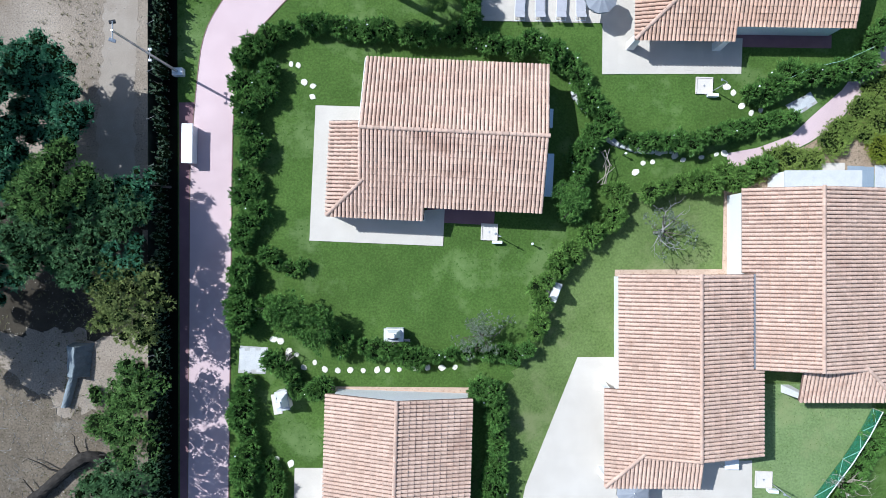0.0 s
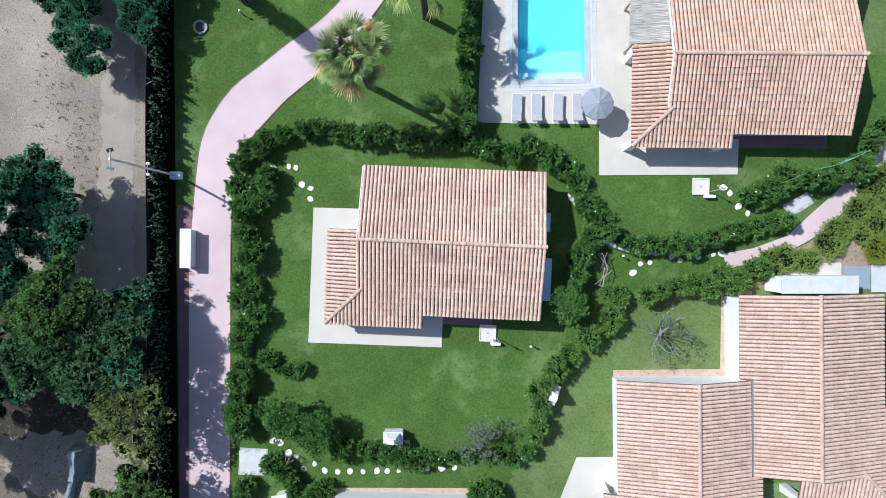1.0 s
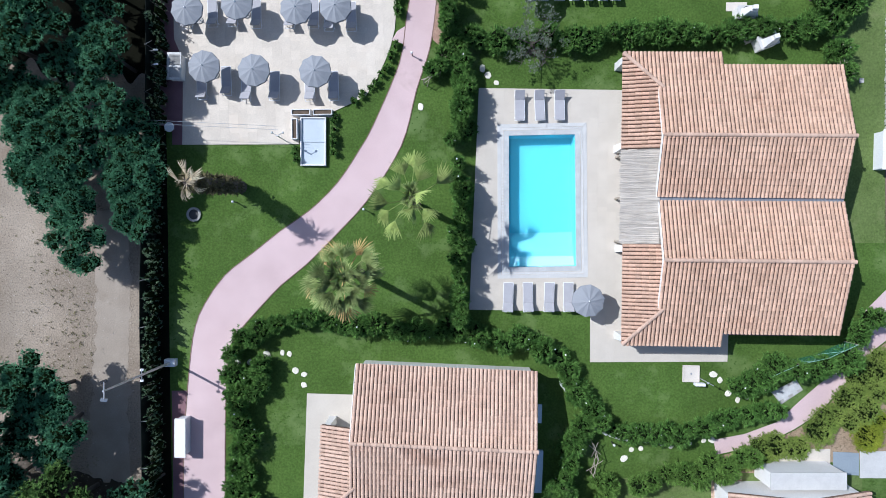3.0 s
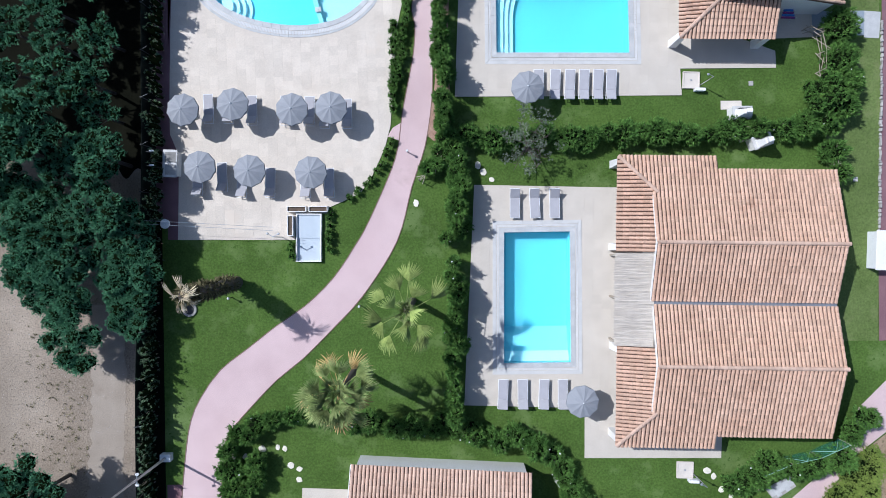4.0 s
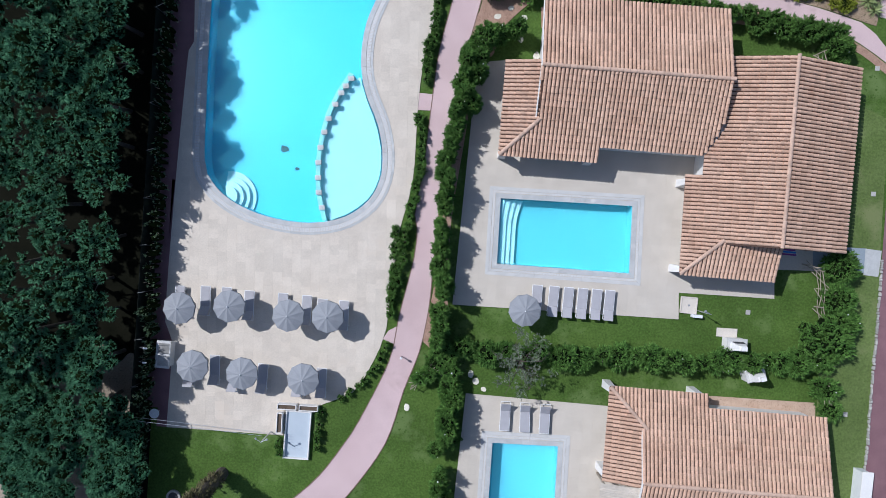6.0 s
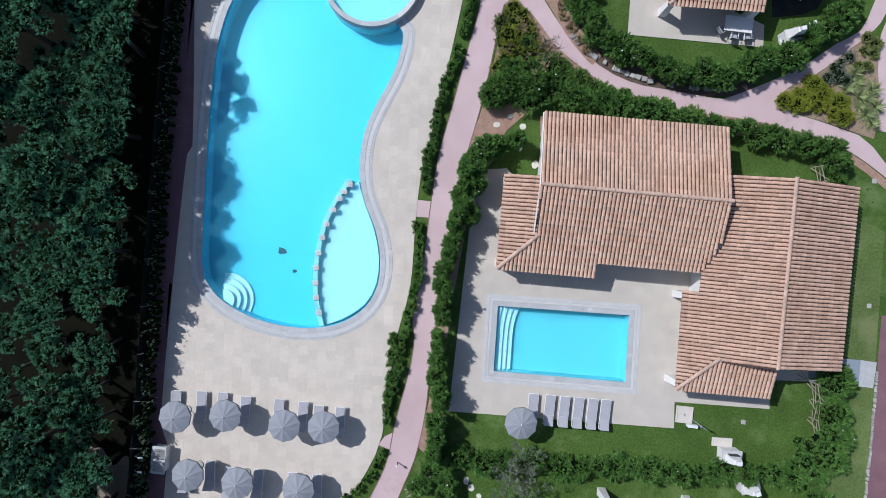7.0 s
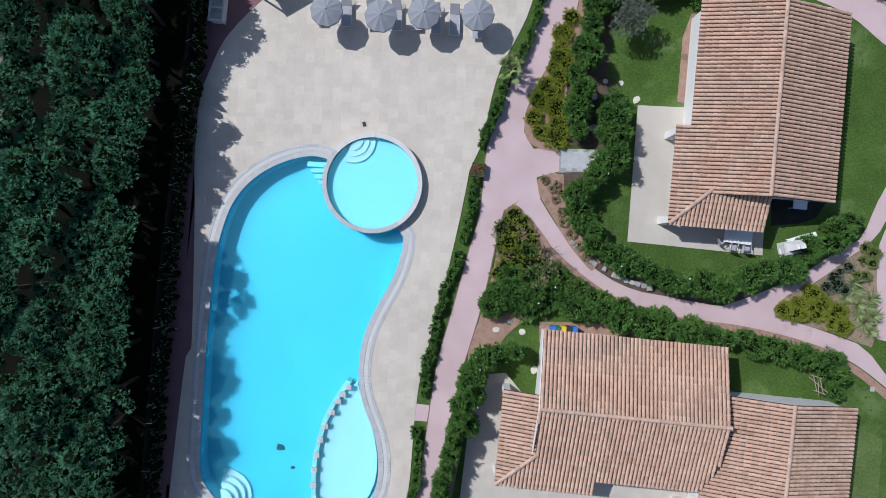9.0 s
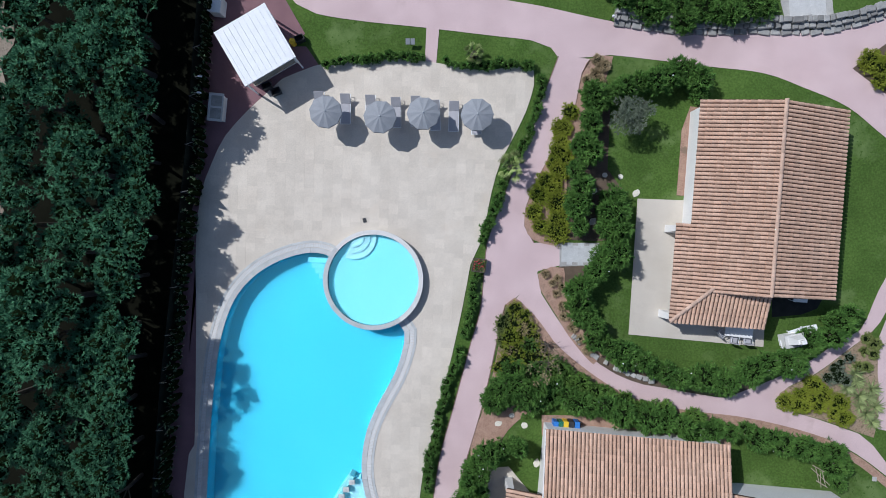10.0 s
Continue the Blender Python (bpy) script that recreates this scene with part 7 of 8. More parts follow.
def rustic_fence(points, label):
    """A low fence of rough poles: posts, two rails and crossed braces."""
    rng = random.Random(next_seed())
    ob = thing("rustic_fence", label, "fence")
    for x, y in points:
        part("post", rod(bmesh.new(), (x, y, 0), (x + rng.uniform(-0.05, 0.05), y + rng.uniform(-0.05, 0.05), 1.15), 0.038, 0.03, 7), STAKE, ob)
    for (x0, y0), (x1, y1) in zip(points, points[1:]):
        for z0, z1 in ((1.0, 1.02), (0.3, 0.32)):
            part("rail", rod(bmesh.new(), (x0, y0, z0), (x1, y1, z1), 0.028, 0.022, 6), STAKE, ob)
        d = Vector((y0 - y1, x1 - x0)).normalized() * 0.3
        for k in (-1, 1):
            part("brace", rod(bmesh.new(), (x0 + k * d.x, y0 + k * d.y, 0.3), (x1 - k * d.x, y1 - k * d.y, 1.0), 0.025, 0.02, 6), STAKE, ob)
    return ob


rustic_fence([(23.95, 39.25), (24.75, 38.85), (25.0, 37.7), (24.95, 36.5), (25.3, 35.3)], "rustic fence of bleached crossed poles beside a hedge")
rustic_fence([(-1.15, 29.7), (-0.35, 30.35), (0.3, 31.2)], "rustic pole fence half hidden in a hedge")
rustic_fence([(9.55, 4.0), (9.9, 5.1), (9.6, 6.1)], "rustic pole fence between two hedges")
rustic_fence([(-11.2, -8.1), (-10.7, -7.0)], "rustic pole fence in a hedge gap")
rustic_fence([(14.35, 76.9), (14.75, 75.9)], "rustic pole fence at a hedge end")
rustic_fence([(23.9, 52.9), (24.2, 51.9)], "rustic pole fence at a hedge end")
rustic_fence([(25.55, 31.5), (25.75, 30.4)], "rustic pole fence at a hedge end")


def arm_lamp(x, y):
    ob = thing("wall_lamp", "small white lamp on an arm above a sink", "lamp", pose(x, y, 0), "lamps above the sinks")
    part("arm", rod(bmesh.new(), (-0.4, 0, 2.1), (0, 0, 2.3), 0.015, n=6), STEEL, ob)
    part("mast", rod(bmesh.new(), (-0.4, 0, 0), (-0.4, 0, 2.15), 0.03, n=8), BLACK, ob)
    part("lamp_head", boxed(-0.12, 0.16, -0.05, 0.05, 2.26, 2.34, bevel=0.015), PAINT, ob)
    return ob


for x, y in ((-17.95, 31.55), (-17.95, 30.65), (-17.0, 75.2), (-17.0, 74.2)):
    arm_lamp(x, y)
cable = thing("overhead_cable", "thin pale cable strung from the fence to a shower pole", "cable")
for dy in (0.0, 0.22):
    part("wire", rod(bmesh.new(), (-18.6, 26.95 + dy, 2.25), (-10.34, 26.45 + dy, 2.15), 0.011, n=5), STEEL, cable)

OLD_BARK = surface("dark_old_bark", (0.018, 0.016, 0.014), (0.06, 0.052, 0.045), 3.0, 22.0, 0.95, 0.8, shine=0.1)
trunk = thing("fallen_trunk", "dark fallen tree trunk on dry ground", "log")
log = curve([(-28.94, -17.58, 0.42), (-27.3, -16.3, 0.42), (-26.06, -15.21, 0.40), (-24.9, -14.25, 0.48), (-23.9, -13.95, 0.42), (-22.9, -14.6, 0.2)], step=0.22)
bm = bmesh.new()
rings = []
for i, q in enumerate(log):
    t = i / (len(log) - 1)
    d = Vector(log[min(i + 1, len(log) - 1)]) - Vector(log[max(i - 1, 0)])
    side = Vector((-d.y, d.x, 0)).normalized()
    r = (0.40 - 0.10 * t) * (1 + 0.35 * math.exp(-((t - 0.72) / 0.08) ** 2))
    rings.append([bm.verts.new(Vector(q) + (side * math.cos(a) + Vector((0, 0, 1)) * math.sin(a)) * r * (1 + 0.28 * noise.noise((2.2 * t * 9, 1.6 * math.cos(a), 1.6 * math.sin(a))))) for a in np.linspace(0, math.tau, 14, endpoint=False)])
for a, b in zip(rings, rings[1:]):
    for k in range(14):
        bm.faces.new([a[k], a[(k + 1) % 14], b[(k + 1) % 14], b[k]])
bm.faces.new(rings[0])
bm.faces.new(rings[-1])
part("trunk", bm, OLD_BARK, trunk)
rng_b = random.Random(12)
for x, y, a0, l in ((-26.0, -15.0, 2.75, 2.4), (-24.6, -14.0, 2.2, 1.6), (-27.6, -16.6, 2.4, 1.5), (-23.6, -13.9, 0.4, 1.2)):
    bm = bmesh.new()
    p, r = Vector((x, y, 0.5)), 0.09
    for k in range(6):
        q = p + Vector((math.cos(a0) * l / 6, math.sin(a0) * l / 6, rng_b.uniform(-0.06, 0.09)))
        rod(bm, p, q, r, r * 0.78, 6)
        if k > 1:
            e = q + Vector((math.cos(a0 + rng_b.choice((-0.9, 0.9))) * l / 6, math.sin(a0 + 0.9) * l / 6, 0.05))
            rod(bm, q, e, r * 0.5, 0.012, 5)
        p, r, a0 = q, r * 0.78, a0 + rng_b.uniform(-0.3, 0.3)
    part("branch", bm, OLD_BARK, trunk)

cover = thing("covered_trailer", "grey tarpaulin draped over a low trailer", "tarpaulin", pose(-24.85, -7.6, 0, 0, 0, -3))
bm = bmesh.new()
bmesh.ops.create_grid(bm, x_segments=26, y_segments=36, size=1.0)
for v in bm.verts:
    u, w = v.co.x, v.co.y
    taper = 1 - 0.12 * (1 - w)
    z = 0.72 + 0.3 * (u + 1) if u < 0.1 else max(0.06, 1.05 - 1.12 * (u - 0.1))
    if u < -0.9:
        z *= max(0.05, (u + 1) * 10)
    rib = 0.07 * math.sin(17 * w + 2 * noise.noise((w * 2, 0.0, 4.0))) * max(0.0, u - 0.1) + 0.07 * noise.noise((2.2 * u, 1.3 * w, 3.0)) + 0.05 * abs(noise.noise((6 * u + w, 1.5 * w, 8.0)))
    end = min(1.0, (1 - abs(w)) * 9)
    v.co = Vector((0.74 * u * taper + 0.06 * noise.noise((w * 2.4, u, 5.0)), 1.12 * w + 0.06 * noise.noise((3 * u, w, 2.0)), max(0.02, (z + rib) * (0.25 + 0.75 * end) if end > 0.01 else 0.02)))
bmesh.ops.solidify(bm, geom=bm.faces[:], thickness=0.012)
part("tarpaulin", bm, LEATHER, cover)
tail = bmesh.new()
bmesh.ops.create_grid(tail, x_segments=12, y_segments=22, size=1.0)
for v in tail.verts:
    u, w = v.co.x, v.co.y
    r = 0.27 * (1 + 0.12 * noise.noise((2 * w, u, 6.0)))
    v.co = Vector((-0.62 + 0.24 * w + r * math.sin(u * 1.55), -2.05 + 1.1 * w, max(0.02, 0.42 * math.cos(u * 1.55) + 0.12 + 0.04 * noise.noise((5 * u, 6 * w, 1.0)))))
bmesh.ops.solidify(tail, geom=tail.faces[:], thickness=0.012)
part("tarpaulin_tail", tail, LEATHER, cover, "rolled end of the tarpaulin over a drawbar")

# dry sticks on the ground
rng_k = random.Random(21)
sticks = bmesh.new()
for k in range(420):
    x, y, a, l = rng_k.uniform(-31, -21.5), rng_k.uniform(-19, -8.5), rng_k.uniform(0, math.pi), rng_k.uniform(0.15, 0.9) ** 1.5
    rod(sticks, (x, y, 0.03), (x + l * math.cos(a), y + l * math.sin(a), rng_k.uniform(0.03, 0.12)), 0.011, 0.004, 4)
tagged(part("twigs", sticks, GREY_BARK), "dry grey twigs strewn over dead grass", "twigs", "", "stuff")


def table(m, lx, ly, material, label):
    ob = thing("garden_table", label, "table", m)
    part("tabletop", boxed(-lx / 2, lx / 2, -ly / 2, ly / 2, 0.70, 0.74, bevel=0.01), material, ob)
    for x in (-lx / 2 + 0.08, lx / 2 - 0.08):
        for y in (-ly / 2 + 0.08, ly / 2 - 0.08):
            part("leg", rod(bmesh.new(), (x, y, 0), (x, y, 0.70), 0.022, n=8), PAINT, ob)
    return ob


def chair(m):
    ob = thing("garden_chair", "light metal garden chair with a woven seat", "chair", m, "chairs at the garden table")
    part("seat", boxed(-0.24, 0.24, -0.24, 0.22, 0.42, 0.455, bevel=0.012), MESH_CLOTH, ob)
    bm = boxed(-0.24, 0.24, -0.29, -0.25, 0.46, 0.88, bevel=0.012)
    part("backrest", bm, MESH_CLOTH, ob)
    for x in (-0.23, 0.23):
        for y in (-0.24, 0.21):
            part("leg", rod(bmesh.new(), (x, y, 0), (x, y, 0.42), 0.014, n=6), PAINT, ob)
        part("armrest", rod(bmesh.new(), (x, -0.26, 0.65), (x, 0.2, 0.65), 0.016, n=6), PAINT, ob)
    return ob


table(pose(*(18.06, 61.60), 0.07, 0, 0, -3), 1.8, 1.0, WHITE, "white garden table on a shaded terrace")
ch = chair(pose(*(17.89, 60.91), 0.07, 0, 0, -8))
copy_thing(ch, pose(*(18.74, 60.94), 0.07, 0, 0, 6))
copy_thing(ch, pose(*(17.09, 61.29), 0.07, 0, 0, -55))
table(pose(*(17.76, -13.98), 0.07, 0, 0, 0), 0.9, 0.75, PAINT, "white square table beside a villa wall")
table(pose(*(21.87, 63.97), 0.03, 0, 0, 0), 0.9, 0.75, PAINT, "white square table beside a villa wall")

for k, (x, y) in enumerate([(6.71, 54.67), (7.04, 54.69), (7.36, 54.72), (7.73, 54.74), (8.09, 54.74)]):
    colour = (BLUE, NET, PLUSH_YELLOW, BLACK, BLUE)[k]
    word = ("blue", "green", "yellow", "grey", "blue")[k]
    can = thing("waste_bin", word + " plastic recycling bin at a villa wall", "waste bin", pose(x, y, 0.055, 0, 0, -1), "recycling bins")
    part("body", boxed(-0.15, 0.15, -0.2, 0.2, 0.0, 0.75, bevel=0.02), colour, can)
    part("lid", boxed(-0.165, 0.165, -0.215, 0.215, 0.75, 0.80, bevel=0.015), colour, can)

rack = thing("drying_rack", "clothes rack with red and blue towels", "drying rack", pose(*(22.61, 40.11), 0.02, 0, 0, -2))
for x in (-0.5, 0.5):
    bm = rod(bmesh.new(), (x, -0.35, 0), (x, 0.3, 0.95), 0.012, n=6)
    rod(bm, (x, 0.35, 0), (x, -0.3, 0.95), 0.012, n=6)
    part("leg_frame", bm, PAINT, rack)
for k in range(5):
    y = -0.3 + 0.15 * k
    part("towel", boxed(-0.45 + 0.05 * k, 0.42 - 0.04 * k, y - 0.055, y + 0.055, 0.86, 0.97, bevel=0.01), (RED_CLOTH, BLUE, RED_CLOTH, BLUE, RED_CLOTH)[k], rack)
slab("terrace", [(21.97, 40.93), (24.54, 41.06), (24.68, 38.84), (22.10, 38.78)], 0.0, 0.06, TERRACE, "pale concrete pad behind a villa", "terrace")
slab("terrace", [(24.57, 40.51), (28.00, 40.50), (27.99, 38.91), (24.68, 38.84)], 0.0, 0.07, PAD, "smooth blue-grey concrete pad", "terrace")
slab("terrace", [(28.00, 40.50), (29.07, 40.41), (28.96, 38.70), (28.00, 38.76)], 0.0, 0.06, COPING, "pale paved corner by the lane", "terrace")
slab("terrace", [(20.55, 5.42), (25.31, 5.38), (25.30, 3.46), (20.54, 3.49)], 0.0, 0.05, TERRACE, "pale paved yard behind a villa", "terrace")
slab("terrace", [(25.49, 5.20), (27.17, 5.11), (27.16, 3.63), (25.48, 3.72)], 0.0, 0.07, PAD, "smooth blue-grey concrete pad", "terrace")
slab("terrace", [(27.24, 5.22), (29.50, 5.21), (29.49, 3.43), (27.23, 3.45)], 0.0, 0.06, PALE_STONE, "pale paved corner behind a villa", "terrace")
ENTRY_A = slab("terrace", [(-14.26, -6.63), (-12.38, -6.74), (-12.57, -8.50), (-14.38, -8.44)], 0.0, 0.05, STONE, "pale stone entrance slab between hedges", "terrace")
ENTRY = slab("terrace", [(6.29, 66.41), (8.87, 66.58), (9.05, 65.11), (6.39, 64.86)], 0.0, 0.06, STONE, "pale stone entrance slab between hedges", "terrace")
ENTRY_C = slab("terrace", [(21.49, 9.15), (23.11, 9.96), (23.55, 9.29), (22.11, 8.33)], 0.0, 0.06, STONE, "pale stone entrance slab between hedges", "terrace")
PATCH = slab("terrace", [(19.29, 83.86), (22.78, 84.09), (23.09, 82.27), (21.86, 81.53), (20.00, 81.71)], 0.0, 0.06, STONE, "grey cobbled patch above the wall", "terrace")
hedge([(8.67, 82.03), (11.21, 81.83), (14.09, 81.80), (16.61, 81.89), (18.56, 82.30)], 1.9, 1.6, G1)
hedge([(8.22, 83.32), (12.54, 83.42), (17.56, 83.74)], 1.9, 1.6, G1)
annex = thing("annex", "white flat-roofed annex at a villa gable", "annex", pose(*(22.66, 4.09), 0, 0, 0, 0))
part("body", boxed(-2.3, 2.3, -0.5, 0.5, 0.0, 2.15, bevel=0.01), WHITE, annex)
part("roof", boxed(-2.36, 2.36, -0.55, 0.55, 2.15, 2.25, bevel=0.02), PALE_STONE, annex)

sink = thing("outdoor_sink", "white outdoor sink unit with two basins", "sink", pose(*(-17.44, 30.93), 0.04, 0, 0, -2))
part("counter", boxed(-0.48, 0.48, -0.9, 0.9, 0.75, 0.85, bevel=0.02), PALE_STONE, sink)
part("base", boxed(-0.42, 0.42, -0.78, 0.78, 0.0, 0.75), WHITE, sink)
for y in (-0.4, 0.4):
    part("basin", boxed(-0.3, 0.4, y - 0.34, y + 0.34, 0.851, 0.858), DARK_STONE, sink)
    part("tap", rod(bmesh.new(), (-0.35, y, 0.85), (-0.3, y, 1.1), 0.02, n=6), STEEL, sink)
drum = thing("round_table", "small white round table by the fence", "table", pose(*(-17.87, 26.99), 0.04))
part("tabletop", rod(bmesh.new(), (0, 0, 0.68), (0, 0, 0.72), 0.32, n=20), PAINT, drum)
part("stem", rod(bmesh.new(), (0, 0, 0), (0, 0, 0.68), 0.04, n=8), STEEL, drum)
ps = thing("pool_shower", "slim steel pool shower on the deck", "shower", pose(*(-10.34, 26.06), 0.07))
bm = rod(bmesh.new(), (0, 0, 0), (0, 0, 2.2), 0.035, n=8)
for a in (0.5, 2.6):
    rod(bm, (0, 0, 2.15), (0.4 * math.cos(a), 0.4 * math.sin(a), 2.2), 0.02, n=6)
part("pole", bm, STEEL, ps)
for a in (0.5, 2.6):
    part("shower_head", rod(bmesh.new(), (0.4 * math.cos(a), 0.4 * math.sin(a), 2.14), (0.4 * math.cos(a), 0.4 * math.sin(a), 2.2), 0.08, 0.05, 10), STEEL, ps)


def bollard(m):
    ob = thing("bollard_light", "short path light on a dark post", "bollard light", m, "path lights")
    part("post", rod(bmesh.new(), (0, 0, 0), (0, 0, 0.7), 0.035, n=8), BLACK, ob)
    part("head", rod(bmesh.new(), (0, 0, 0.7), (0, 0, 0.82), 0.09, 0.06, 12), PAINT, ob)
    return ob


bl = None
for x, y in [(-13.77, 22.06), (-5.18, 21.46)] + [(-1.92, 31.60)] + [(8.61, 81.12)] + [(10.98, 5.93)] + [(5.00, 0.12)]:
    m = pose(x, y, 0.03)
    bl = copy_thing(bl, m) if bl else bollard(m)
# Stands for a small dark object of unknown kind.
tagged(part("floor_drain", boxed(-0.11, 0.11, -0.15, 0.15, 0, 0.03, bevel=0.01), BLACK, m=pose(-6.55, 67.05, 0.09, 0, 0, 20)), "small dark block set in pale paving", "drain cover")
pit = thing("well_cover", "dark round pit with a stone rim in grass", "well", pose(*(-16.61, 21.28), 0.02))
part("rim", sheet([(0.48 * math.cos(a), 0.48 * math.sin(a)) for a in np.linspace(0, math.tau, 20, endpoint=False)], 0, 0.12, [[(0.34 * math.cos(a), 0.34 * math.sin(a)) for a in np.linspace(0, math.tau, 20, endpoint=False)]]), STONE, pit)
part("cover", rod(bmesh.new(), (0, 0, 0.0), (0, 0, 0.06), 0.34, n=20), BLACK, pit)
for x, y in [(20.65, 35.87)] + [(27.44, 29.52)] + [(27.98, 52.27), (28.29, 44.09)]:
    tagged(part("manhole_cover", boxed(-0.15, 0.15, -0.15, 0.15, 0, 0.03, bevel=0.006), STONE, m=pose(x, y, 0.02)), "grey square cover set in the lawn", "manhole cover", "lawn covers")


AGAVE = surface("agave_leaves", (0.12, 0.17, 0.06), (0.34, 0.38, 0.17), 3.0, 10.0, 0.6, 0.0, each=0.3, shine=0.1)


def rosette(m, size, material, label):
    rng = random.Random(next_seed())
    ob = thing("agave", label, "plant", m)
    for k in range(40):
        verts, l = [], size * rng.uniform(0.7, 1.05)
        rise = rng.uniform(0.15, 1.2)
        for t, w_ in ((0, 0.03), (0.45, 0.045), (1.0, 0.004)):
            x, z = l * t * math.cos(rise), l * t * math.sin(rise) - 0.25 * l * t * t
            verts += [(x, -w_, max(z, 0.03)), (x, 0, max(z, 0.03) - 0.01), (x, w_, max(z, 0.03))]
        made("leaf", mesh_of("leaf", verts, [(0, 1, 4, 3), (1, 2, 5, 4), (3, 4, 7, 6), (4, 5, 8, 7)]), material, ob, m=pose(0, 0, 0.06, 0, 0, k * 137.5))
    return ob


for (x, y), s in zip([(26.11, 59.14), (25.67, 58.15), (26.52, 57.69), (27.29, 58.19), (26.3, 58.56), (27.6, 57.04), (27.1, 57.6), (27.06, 56.54), (27.5, 56.0), (26.6, 57.0)], (0.8, 0.75, 0.9, 0.8, 0.7, 0.8, 0.75, 0.8, 0.7, 0.6)):
    rosette(pose(x, y, 0), 1.15 * s, AGAVE, "spiky pale green agave in a gravel bed")
for x, y in [(5.50, 64.32), (5.91, 63.79), (6.33, 63.07), (6.64, 62.34), (6.98, 61.62), (7.48, 60.91), (8.01, 60.20), (8.62, 59.49), (6.25, 64.18), (6.66, 63.65)]:
    hedge([(x - 0.15, y), (x + 0.2, y - 0.1)], 0.6, 0.3, "small tuft of dry grass in a bed", LEAF_DRY, 3.5, 0.16, "grass_tuft", "plant")

hedge([(25.21, 78.89), (26.38, 79.33), (27.88, 79.68)], 1.9, 0.9, "yellow-green rounded shrub in a soil wedge", LEAF_YELLOW, 2.4, 0.13, name="shrub", category="shrub")
hedge([(26.24, 78.30), (27.62, 78.39)], 1.5, 0.8, "yellow-green rounded shrub in a soil wedge", LEAF_YELLOW, 2.4, 0.13, name="shrub", category="shrub")
spot = thing("garden_spotlight", "twin grey spotlight panels on a lawn", "spotlight", pose(*(-4.28, 78.67), 0.02, 0, 0, 3))
part("stake", rod(bmesh.new(), (0, 0, 0), (0, 0, 0.5), 0.02, n=8), BLACK, spot)
for x in (-0.16, 0.16):
    bm = bmesh.new()
    box(bm, -0.14, 0.14, -0.19, 0.19, -0.02, 0.02, pose(x, 0.05, 0.55, 25, 0, 0), bevel=0.006)
    part("panel", bm, FABRIC, spot)
chest = thing("storage_cabinet", "white storage cabinet beside the kiosk", "cabinet", pose(*(-16.81, 80.14), 0.05, 0, 0, -3))
part("body", boxed(-0.38, 0.38, -0.5, 0.5, 0.0, 1.05, bevel=0.01), PAINT, chest)
part("lid", boxed(-0.42, 0.42, -0.54, 0.54, 1.05, 1.11, bevel=0.015), PAINT, chest)
part("door", boxed(-0.34, 0.34, -0.52, -0.501, 0.08, 0.98, bevel=0.004), PAINT, chest)
# crumpled cover on the lawn, planter box, second sink, kiosk clutter
def plastic_lounger(m):
    ob = thing("plastic_lounger", "white plastic lounger standing on grass beside a hedge", "lounger", m, "plastic loungers")
    part("seat", boxed(-0.75, 0.35, -0.3, 0.3, 0.27, 0.33, bevel=0.02), PAINT, ob)
    part("backrest", boxed(0, 0.72, -0.3, 0.3, -0.03, 0.03, bevel=0.02), PAINT, ob, m=pose(0.34, 0, 0.31, 0, -28, 0))
    for x in (-0.66, 0.28):
        for y in (-0.25, 0.25):
            part("leg", boxed(x - 0.03, x + 0.03, y - 0.03, y + 0.03, 0.0, 0.28, bevel=0.006), PAINT, ob)
        part("slot", boxed(x - 0.02, x + 0.02, -0.24, 0.24, 0.332, 0.336), MESH_CLOTH, ob)
    return ob


lounger_ = plastic_lounger(pose(21.75, 61.0, 0.02, 0, 0, 24))
copy_thing(lounger_, pose(22.25, 61.62, 0.02, 0, 0, 21))
tub = thing("flower_box", "brown wooden flower box with red flowers", "planter", pose(*(1.11, 64.60), 0.06, 0, 0, -4))
bm = bmesh.new()
for q in ((-0.45, 0.45, -0.45, -0.40), (-0.45, 0.45, 0.40, 0.45), (-0.45, -0.40, -0.40, 0.40), (0.40, 0.45, -0.40, 0.40)):
    box(bm, *q, 0.0, 0.45, bevel=0.008)
part("box", bm, BARK, tub)
part("soil", boxed(-0.40, 0.40, -0.40, 0.40, 0.02, 0.36), MULCH, tub)
rng_f = np.random.default_rng(5)
at = np.stack([rng_f.uniform(-0.36, 0.36, 60), rng_f.uniform(-0.36, 0.36, 60), rng_f.uniform(0.38, 0.55, 60)], 1)
sprigs("foliage", at, np.tile([[0, 0, 0.6]], (60, 1)), 0.14, LEAF, tub, 0.3, 3)
FLOWER = surface("red_petals", (0.35, 0.03, 0.05), (0.5, 0.07, 0.08), 3.0, 10.0, 0.8, 0.0)
leaves("blossom", at[:26] + np.array([0, 0, 0.1]), 0.10, FLOWER, tub, 0.8, 0.9, 4, "red blossoms")
copy_thing(sink, pose(*(-16.46, 73.65), 0.04, 0, 0, -2))
